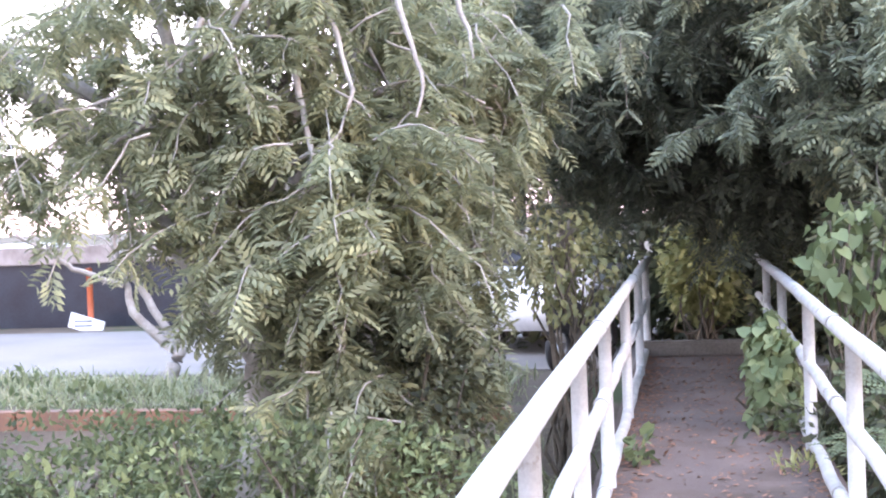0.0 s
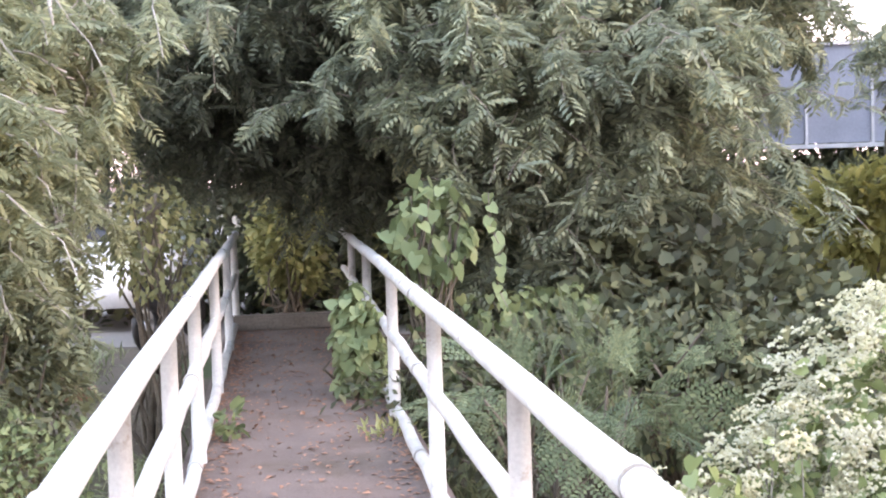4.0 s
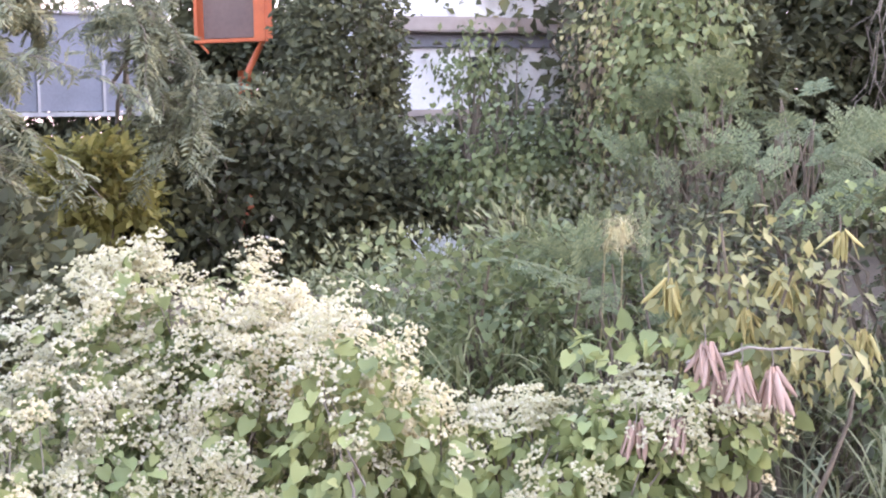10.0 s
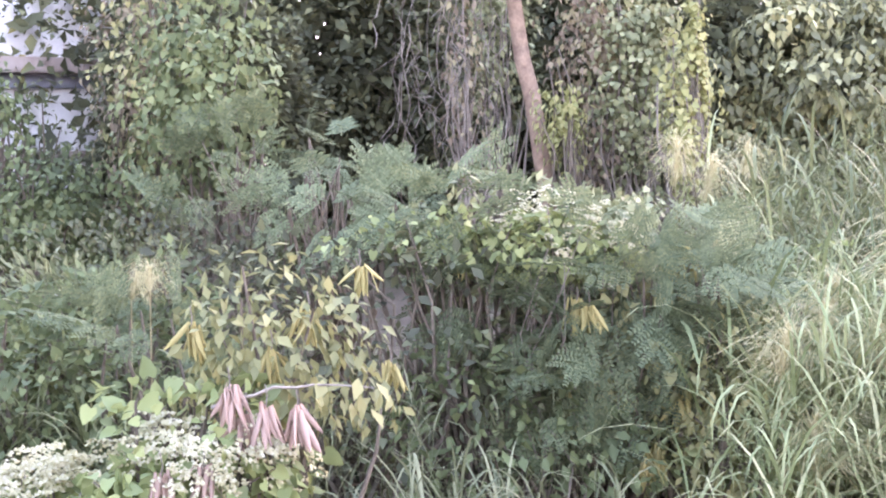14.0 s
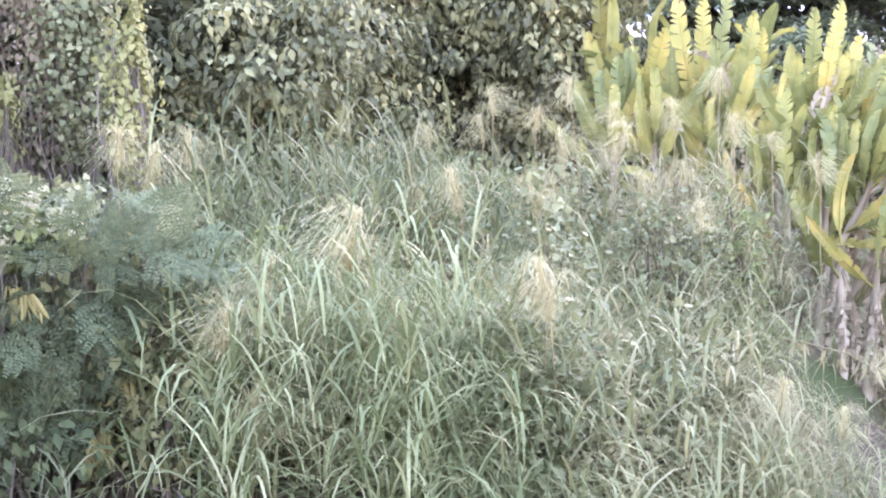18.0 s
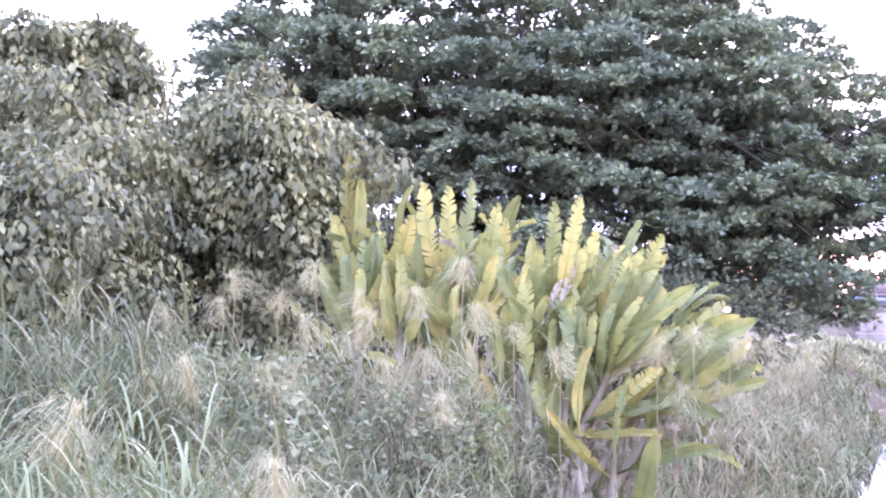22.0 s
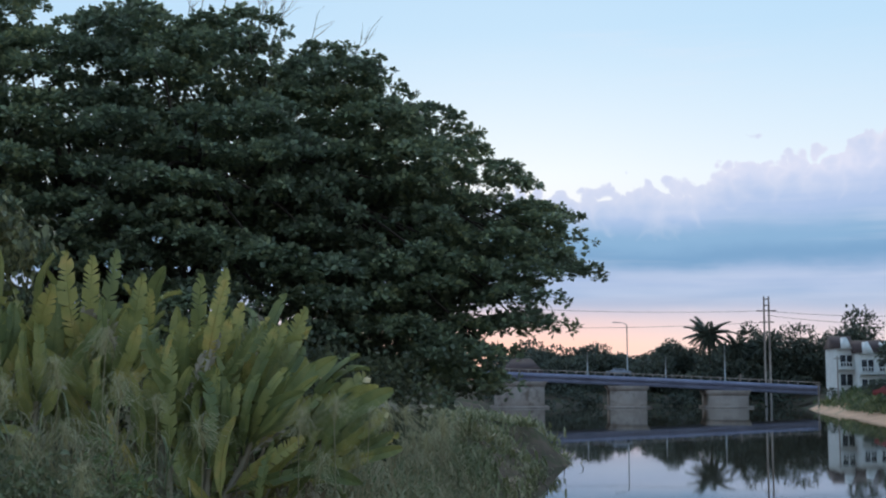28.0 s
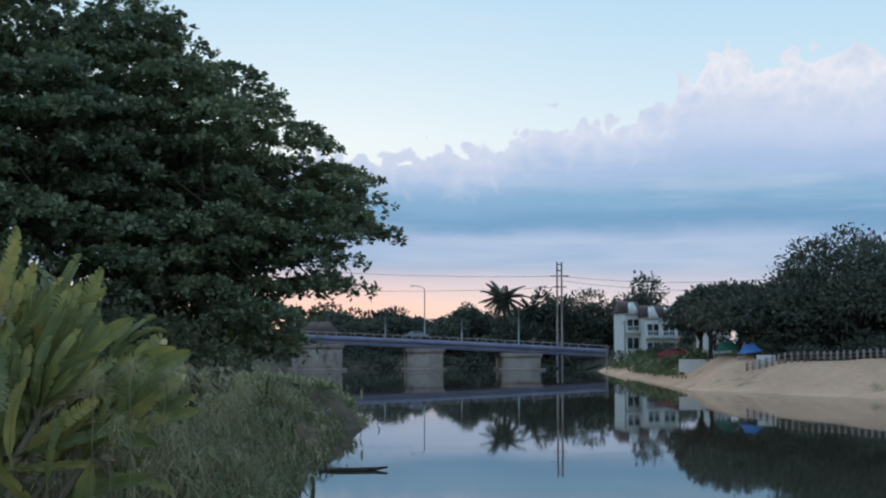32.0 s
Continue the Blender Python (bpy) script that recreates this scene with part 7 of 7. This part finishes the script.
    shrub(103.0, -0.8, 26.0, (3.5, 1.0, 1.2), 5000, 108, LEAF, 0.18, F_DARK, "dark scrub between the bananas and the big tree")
    shrub(-17.5, -11.6, 7.2, (1.3, 1.2, 0.42), 3000, 109, LEAF, 0.06, F_VINEDEEP, "small-leaved ground cover under the feathery tree")
    shrub(-27, -10.0, 9.6, (1.6, 1.0, 0.5), 2600, 643, LEAF, 0.075, F_VINEDEEP, "leafy weeds hiding the kerb's foot", amount=0.6)
    shrub(-20, -10.2, 9.4, (1.2, 0.8, 0.55), 2200, 644, LEAF, 0.075, F_VINEDEEP, "dark leafy weeds below the feathery tree", amount=0.6)
    shrub(-24, -11.0, 8.6, (1.8, 1.3, 0.4), 2600, 110, LEAF, 0.075, F_VINEDEEP, "low green ground cover beside the kerb")
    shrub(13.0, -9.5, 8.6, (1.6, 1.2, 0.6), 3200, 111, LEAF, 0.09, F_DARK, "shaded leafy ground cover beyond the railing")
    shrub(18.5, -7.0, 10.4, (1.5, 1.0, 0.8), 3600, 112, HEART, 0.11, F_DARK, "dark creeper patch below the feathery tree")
    shrub(-5.6, -2.3, 10.8, (0.42, 0.35, 0.42), 900, 665, LEAF, 0.085, F_YGREEN, "pale green shrub beside the footbridge railing", amount=0.5, hang=0.6)
    shrub(12.5, -10.0, 7.0, (0.6, 0.5, 0.3), 45, 113, FEATHER, 0.36, F_BLUEGREEN, "blue-green feathery seedlings by the railing")
    shrub(17.0, -9.6, 8.4, (0.7, 0.5, 0.3), 45, 114, FEATHER, 0.40, F_BLUEGREEN, "feathery seedlings under the hedge")
    # added dark leaf mass, in place of the tree's shade
    shrub(-12.2, -7.6, 8.3, (0.5, 0.4, 0.6), 2200, 120, LEAF, 0.07, F_DARK, "leaf mass in a dark shade tone under the drooping tree")
    shrub(-2.5, -10.2, 8.0, (0.08, 0.2, 0.10), 34, 115, HEART, 0.08, F_VINEDEEP, "creeper leaves growing onto the footbridge deck", name="vine", cat="vine")
    shrub(3.2, -7.4, 9.3, (0.22, 0.3, 0.45), 620, 116, HEART, 0.095, F_CREEPER, "heart-leaved creeper climbing the railing", name="vine", cat="vine", hang=0.9)
    shrub(11.5, -7.4, 9.6, (0.9, 0.5, 0.35), 900, 647, HEART, 0.085, F_VINEDEEP, "dark heart-leaved creeper over the bank", name="vine", cat="vine", hang=0.9, amount=0.5)
    shrub(6.5, -2.9, 9.6, (0.28, 0.2, 0.38), 170, 117, HEART, 0.125, F_CREEPER, "large heart-leaved creeper above the railing", name="vine", cat="vine", hang=0.9, amount=0.5)
    shrub(4.2, -12.0, 7.9, (0.2, 0.28, 0.15), 320, 118, SLIM, 0.10, F_LIME, "tuft of bright green weeds on the deck's edge", hang=-0.5)
    # a hanging chain of heart leaves beside the railing
    rc = np.random.RandomState(160)
    top, low = at(9.2, -0.6, 9.4), at(10.2, -6.3, 9.3)
    chain = thing("hanging_vine", "hanging chain of heart-shaped creeper leaves", "vine", tuple(low))
    pth = bend(np.array(top - low), (0, 0, 0), 8, 0.0, 0.03, rc)
    part("stem", tube(pth, 0.004, 4, False), M_BARK, chain)
    for i in range(15):
        u = i / 14 * 6.99
        j = int(u)
        q = pth[j] + (pth[j + 1] - pth[j]) * (u - j)
        d0 = np.array([[rc.normal(0, .6), -0.5 + rc.normal(0, .3), -0.8]])
        part("leaf", scatter(HEART, q[None], frames(d0, np.array([[0, -1.0, 0.4]]), rc, 0.2), [rc.uniform(0.07, 0.11)]), F_CREEPER, chain)
    # bunches of pods
    k = 0
    for az, el, d, s, mat, lab in ((51.8, -10.2, 6.0, .15, F_POD, 1), (53.4, -11.0, 5.9, .17, F_POD, 1), (54.7, -11.2, 5.95, .17, F_POD, 1), (48.8, -13.6, 5.9, .13, F_POD, 1), (50.6, -13.4, 5.9, .13, F_POD, 1), (52.5, -11.3, 6.05, .16, F_POD, 1),
                                   (55.2, -7.0, 6.5, .15, F_PODY, 0), (57.4, -5.2, 6.9, .13, F_PODY, 0), (53.6, -8.6, 6.3, .15, F_PODY, 0), (50.2, -7.4, 6.4, .13, F_PODY, 0), (66.5, -6.8, 8.5, .17, F_PODY, 0), (67.0, -7.1, 8.45, .15, F_PODY, 0), (71.0, -11.0, 8.6, .17, F_PODY, 0), (71.5, -11.3, 8.65, .15, F_PODY, 0),
                                   (69.3, -13.4, 8.5, .18, F_PODY, 0), (69.8, -13.0, 8.6, .16, F_PODY, 0), (71.1, -4.6, 9.0, .18, F_PODY, 0), (70.4, -4.8, 9.1, .17, F_PODY, 0), (58.5, -9.4, 7.2, .13, F_PODY, 0), (61.6, -4.6, 8.8, .14, F_PODY, 0)):
        pod_bunch(at(az, el, d) + Vector((0, 0, 0.06)), s * 1.2, mat, 200 + k, "bunch of dry pinkish-brown seed pods" if lab else "bunch of ripening yellow-brown seed pods")
        k += 1
    # the pale branch that bears the dry pods, with a few leaves at its end
    rq = np.random.RandomState(171)
    a, b = at(51.0, -10.4, 6.05), at(58.0, -9.9, 6.2)
    br = thing("branch", "thin pale branch of the pod shrub reaching over the undergrowth", "branch", tuple(a))
    pth = bend((0, 0, 0), tuple(b - a), 9, 0.05, 0.008, rq)
    part("stem", tube(pth, np.linspace(0.010, 0.004, 9), 6), M_BARK, br, smooth=True)
    for i in range(16):
        q = pth[rq.randint(5, 9)] + rq.normal(0, 0.05, 3)
        part("leaf", scatter(LEAF, q[None], frames(np.array([[rq.normal(0, .5), rq.normal(0, .5), -0.7]]), np.array([[0, -1.0, 0.5]]), rq, 0.2), [rq.uniform(0.08, 0.14)]), F_YGREEN, br)
    # bare trunk with dry hanging vines
    r = np.random.RandomState(130)
    b = on_ground(64.6, 14.4)
    t = thing("leaning_tree", "slender brown leaning trunk hung with dry vines", "tree", tuple(b))
    p1, p2, p3, p4 = (np.array(at(a, e, 14.4)) - b for a, e in ((64.9, -2.5), (64.3, 2.4), (63.9, 4.2), (63.3, 9.5)))
    part("trunk", tube([(0, 0, -.2), p1, p2, p3, p4], [0.12, 0.10, 0.095, 0.09, 0.07], 9), M_TRUNK, t, smooth=True)
    dry = []
    for i in range(60):
        az = r.choice([60.2, 61.2, 62.6, 61.2, 58.8]) + r.normal(0, 0.3)
        a = np.array(at(az, r.uniform(3, 9), 14.6 + r.normal(0, .3))) - b
        q = a + [r.normal(0, .2), r.normal(0, .2), -r.uniform(0.4, 2.2)]
        dry.append(tube(bend(a, q, 7, 0, 0.08, r), r.uniform(0.003, 0.008), 3, False))
    tagged(part("dry_vine_tangle", join(dry), M_BARK, t, "tangle of dry grey hanging vines"), kind="stuff")


build_weeds()


def build_cane():
    a, b = at(98.0, -9.2, 14.0), at(105.4, -11.6, 13.6)
    r = np.random.RandomState(170)
    t = thing("fallen_cane", "pale leaning cane with drooping dry leaf tips", "cane", tuple(a))
    pth = bend((0, 0, 0), tuple(b - a), 9, 0.12, 0.015, r)
    part("stalk", tube(pth, np.linspace(0.012, 0.005, 9), 5), F_STRAW, t)
    for i in range(13):
        u = r.uniform(1, 7.9)
        j = int(u)
        q = pth[j] + (pth[j + 1] - pth[j]) * (u - j)
        d0 = np.array([[r.normal(0.2, .3), r.normal(-0.2, .3), -0.7]])
        part("dry_leaf", scatter(SLIM, q[None], frames(d0, r.normal(0, 1, (1, 3)), r, 0.1), [r.uniform(0.14, 0.26)]), F_STRAW, t)


build_cane()

# ---------- signs, walls and the roadside ----------
def build_billboard():
    a, b = at(20.2, 0.95, 18.0), at(28.2, 0.97, 18.6)
    t = thing("billboard", "billboard seen from behind, grey sheet on a thin steel frame", "billboard", (a.x, a.y, 0))
    d = (b - a)
    d.z = 0
    L = d.length
    t.rotation_euler[2] = math.atan2(d.y, d.x)
    z0, z1 = a.z, a.z + 1.35
    for i in range(3):
        part("sheet", block(L * i / 3 + 0.01, L * (i + 1) / 3 - 0.01, 0.03, 0.05, z0 + 0.04, z1, 0.002), M_STEEL, t)
        part("stud", block(L * i / 3 - 0.02, L * i / 3 + 0.02, -0.02, 0.03, z0, z1, 0.004), M_GALV, t)
    part("bottom_rail", block(-0.05, L + 0.05, -0.03, 0.03, z0 - 0.03, z0 + 0.03, 0.005), M_GALV, t)
    part("top_rail", block(-0.05, L + 0.05, -0.03, 0.03, z1, z1 + 0.05, 0.005), M_GALV, t)
    for x in (0.0, L):
        part("leg", tube([(x, 0.0, -0.4), (x, 0.0, z0)], 0.035, 8), M_GALV, t)


def build_orange_sign():
    a, b = at(29.5, 4.0, 17.4), at(32.3, 4.1, 17.0)
    t = thing("framed_sign", "orange steel sign frame holding a dull brown panel", "sign", (a.x, a.y, 0))
    d = b - a
    d.z = 0
    L = d.length
    t.rotation_euler[2] = math.atan2(d.y, d.x)
    z0, z1 = a.z, a.z + 1.9
    part("panel", block(0.06, L - 0.1, 0.12, 0.16, z0 + 0.03, z1, 0.005), M_PANEL, t, "dull pinkish-brown panel")
    for x0, x1 in ((-0.02, 0.03), (L - 0.10, L + 0.06)):
        part("frame_side", block(x0, x1, 0.0, 0.24, z0, z1, 0.008), M_ORANGE, t)
    part("frame_bottom", block(-0.02, L + 0.06, 0.0, 0.1, z0 - 0.035, z0 + 0.015, 0.006), M_ORANGE, t)
    part("frame_top", block(-0.02, L + 0.06, 0.0, 0.24, z1, z1 + 0.06, 0.006), M_ORANGE, t)
    part("brace", tube([(L, 0.08, z0), (L - 0.28, 0.08, z0 - 0.5)], 0.045, 4), M_ORANGE, t)
    part("bracket", tube([(0, 0.05, z0), (0.16, 0.05, z0 - 0.16)], 0.018, 4), M_ORANGE, t)
    part("post", tube([(L - 0.3, 0.12, -0.4), (L - 0.3, 0.12, z0 - 0.4)], 0.09, 10), M_ORANGE, t, "red-orange steel post")


def build_white_building():
    a, b = at(38.4, 0.5, 18.6), at(45.0, 0.5, 19.6)
    t = thing("white_building", "white plastered building with a pale ledge behind the creepers", "building", (a.x, a.y, 0))
    d = b - a
    d.z = 0
    L = d.length
    t.rotation_euler[2] = math.atan2(d.y, d.x)
    part("wall", block(-0.6, L + 1.5, 0.2, 3.2, -0.4, 3.12, 0.02), M_WALL, t)
    part("upper_wall", block(-0.6, L + 1.5, 0.3, 3.2, 3.14, 4.4, 0.02), M_WALL, t)
    part("ledge", block(-0.8, L + 1.7, -0.12, 0.2, 3.0, 3.22, 0.02), M_CONC, t, "grey concrete ledge")
    # grey strip set on the wall as the ledge's shadow
    part("ledge_shadow_strip", block(-0.6, L + 1.5, 0.1, 0.2, 2.80, 2.98, 0.01), M_STEEL, t)
    part("base_band", block(-0.7, L + 1.6, 0.05, 0.2, 1.80, 1.9, 0.01), M_CONC, t)
    part("lamp_box", block(L * 0.46, L * 0.46 + 0.16, -0.05, 0.2, 2.36, 2.66, 0.03), M_BLACK, t, "small dark wall box")


def build_roadside():
    kerb = thing("kerb", "low worn red-painted kerb along the road verge", "kerb", kind="structure")
    for i in range(14):
        x = -16 + i * 1.02
        part("kerb_stone", block(x, x + 1.0, 12.1, 12.3, -0.5, -0.2, 0.015), M_KERB, kerb)
    w = thing("road_wall", "dark low wall with a grey concrete cap beyond the road", "wall")
    part("wall", block(-24, -3.4, 24.0, 24.3, -0.5, 1.0, 0.02), M_DARK, w)
    part("cap", block(-24.1, -3.3, 23.9, 24.4, 1.0, 1.35, 0.02), M_CONC, w)
    s = thing("road_sign", "tilted white plate on an orange post by the wall", "sign", (-11.4, 23.2, -0.27))
    part("post", tube([(0, 0, -0.2), (0, 0, 1.2)], 0.06, 8), M_ORANGE, s)
    bm = block(-0.36, 0.36, -0.12, -0.08, -0.15, 0.15, 0.01)
    bmesh.ops.rotate(bm, cent=(0, 0, 0), matrix=Euler((0, radians(17), 0)).to_matrix(), verts=bm.verts)
    bmesh.ops.translate(bm, vec=(-0.05, 0, 0.12), verts=bm.verts)
    plate = part("plate", bm, M_WALL, s, "white rectangular plate")
    for i in range(2):
        part("text_bar", box_vf((-0.1, -0.125, 0.19 - 0.09 * i), (0.18, 0.004, 0.015)), M_STEEL, plate)
    car(-9.6, 27.5, -0.27, 4, M_WALL, "white car parked behind the low wall", 1.15)
    car(-15.5, 27.8, -0.27, 2, M_WALL, "white pickup parked behind the low wall", 1.15)
    car(-1.9, 19.2, -0.27, 78, M_WALL, "white car parked behind the motorbike", 1.0)
    car(3.8, 21.6, -0.27, 5, M_WALL, "white van glimpsed behind the hedge", 1.25)
    motorbike(-1.35, 15.9, -0.27, 68)


def motorbike(x, y, z, turn):
    t = thing("motorbike", "dark scooter with a round headlamp parked by the footbridge", "motorbike", (x, y, z))
    t.rotation_euler[2] = radians(turn)
    for a in (-0.62, 0.62):
        ring = [(a + 0.27 * math.cos(q), 0, 0.3 + 0.27 * math.sin(q)) for q in np.linspace(0, 6.283, 19)]
        w = part("wheel", tube(ring, 0.045, 7, False), M_BLACK, t)
        part("hub", tube([(a, -0.06, 0.3), (a, 0.06, 0.3)], 0.07, 10), M_GALV, w)
    part("body", tube([(-0.75, 0, 0.62), (-0.3, 0, 0.55), (0.05, 0, 0.42), (0.3, 0, 0.55), (0.48, 0, 0.9)], [0.08, 0.15, 0.12, 0.11, 0.09], 10), M_DARK, t, "dark body shell", True)
    part("seat", tube([(-0.8, 0, 0.74), (-0.45, 0, 0.76), (-0.05, 0, 0.7)], [0.09, 0.13, 0.08], 10), M_BLACK, t)
    part("handlebar", tube([(0.42, -0.34, 1.03), (0.5, -0.15, 0.98), (0.5, 0.15, 0.98), (0.42, 0.34, 1.03)], 0.016, 6), M_GALV, t)
    part("headlamp", tube([(0.5, 0, 0.93), (0.6, 0, 0.93)], [0.09, 0.085], 14), M_GALV, t, "round chrome headlamp")
    part("fork", tube([(0.62, 0.05, 0.3), (0.5, 0.05, 0.9)], 0.02, 6), M_GALV, t)
    for sg in (-1, 1):
        part("mirror", tube([(0.44, sg * 0.26, 1.0), (0.42, sg * 0.32, 1.2), (0.40, sg * 0.34, 1.22)], [0.008, 0.008, 0.05], 8), M_BLACK, t)


build_billboard()
build_orange_sign()
build_white_building()
build_roadside()

# leaf litter on the deck
_r = np.random.RandomState(140)
_n = 2800
_p = np.stack([_r.uniform(X_L - 0.02, X_R + 0.02, _n), 4 + 9.4 * _r.beta(2.0, 1.1, _n), np.zeros(_n)], 1)
_edge = _r.rand(_n) < 0.5
_p[_edge, 0] = np.where(_r.rand(_edge.sum()) < 0.5, X_L + np.abs(_r.normal(0, .12, _edge.sum())), X_R - np.abs(_r.normal(0, .12, _edge.sum())))
_p[:, 2] = SLOPE * _p[:, 1] + 0.008
_d = np.stack([_r.normal(0, 1, _n), _r.normal(0, 1, _n), np.zeros(_n)], 1)
litter = part("leaf_litter", scatter(LEAF, _p, frames(_d, np.repeat(UP, _n, 0), _r, 0.12), _r.uniform(0.02, 0.06, _n)), M_LITTER)
tagged(litter, "scattered dry reddish-brown leaves on the deck", "leaf litter", kind="stuff")

# the floating log
_l = at(115.3, 0, 46.5)
log = part("driftwood_log", tube([(-1.7, 0, 0.02), (-0.8, 0.05, 0.06), (0.2, -0.03, 0.05), (1.1, 0.04, 0.08), (1.7, 0, 0.14)], [0.05, 0.09, 0.1, 0.08, 0.04], 8), M_DARKBARK)
log.location, log.rotation_euler[2], log.scale = (_l.x, _l.y, WATER), radians(252), (0.72, 0.8, 0.8)
tagged(log, "dark driftwood log floating near the shore", "log")
for _az, _d, _h in ((114.0, 58, 0.5), (114.5, 60, 0.35), (114.9, 54, 0.3), (113.7, 50, 0.6), (114.2, 46, 0.4), (115.6, 66, 0.4), (116.4, 68, 0.3)):
    _q = at(_az, 0, _d)
    _s = part("drift_stick", tube([(0, 0, -0.6), (0.1, 0.05, _h * 0.5), (0.35, 0.1, _h)], [0.03, 0.025, 0.012], 5), M_DARKBARK)
    _s.location = (_q.x, _q.y, WATER)
    tagged(_s, "dead stick poking out of the shallow water", "stick", "drift sticks")
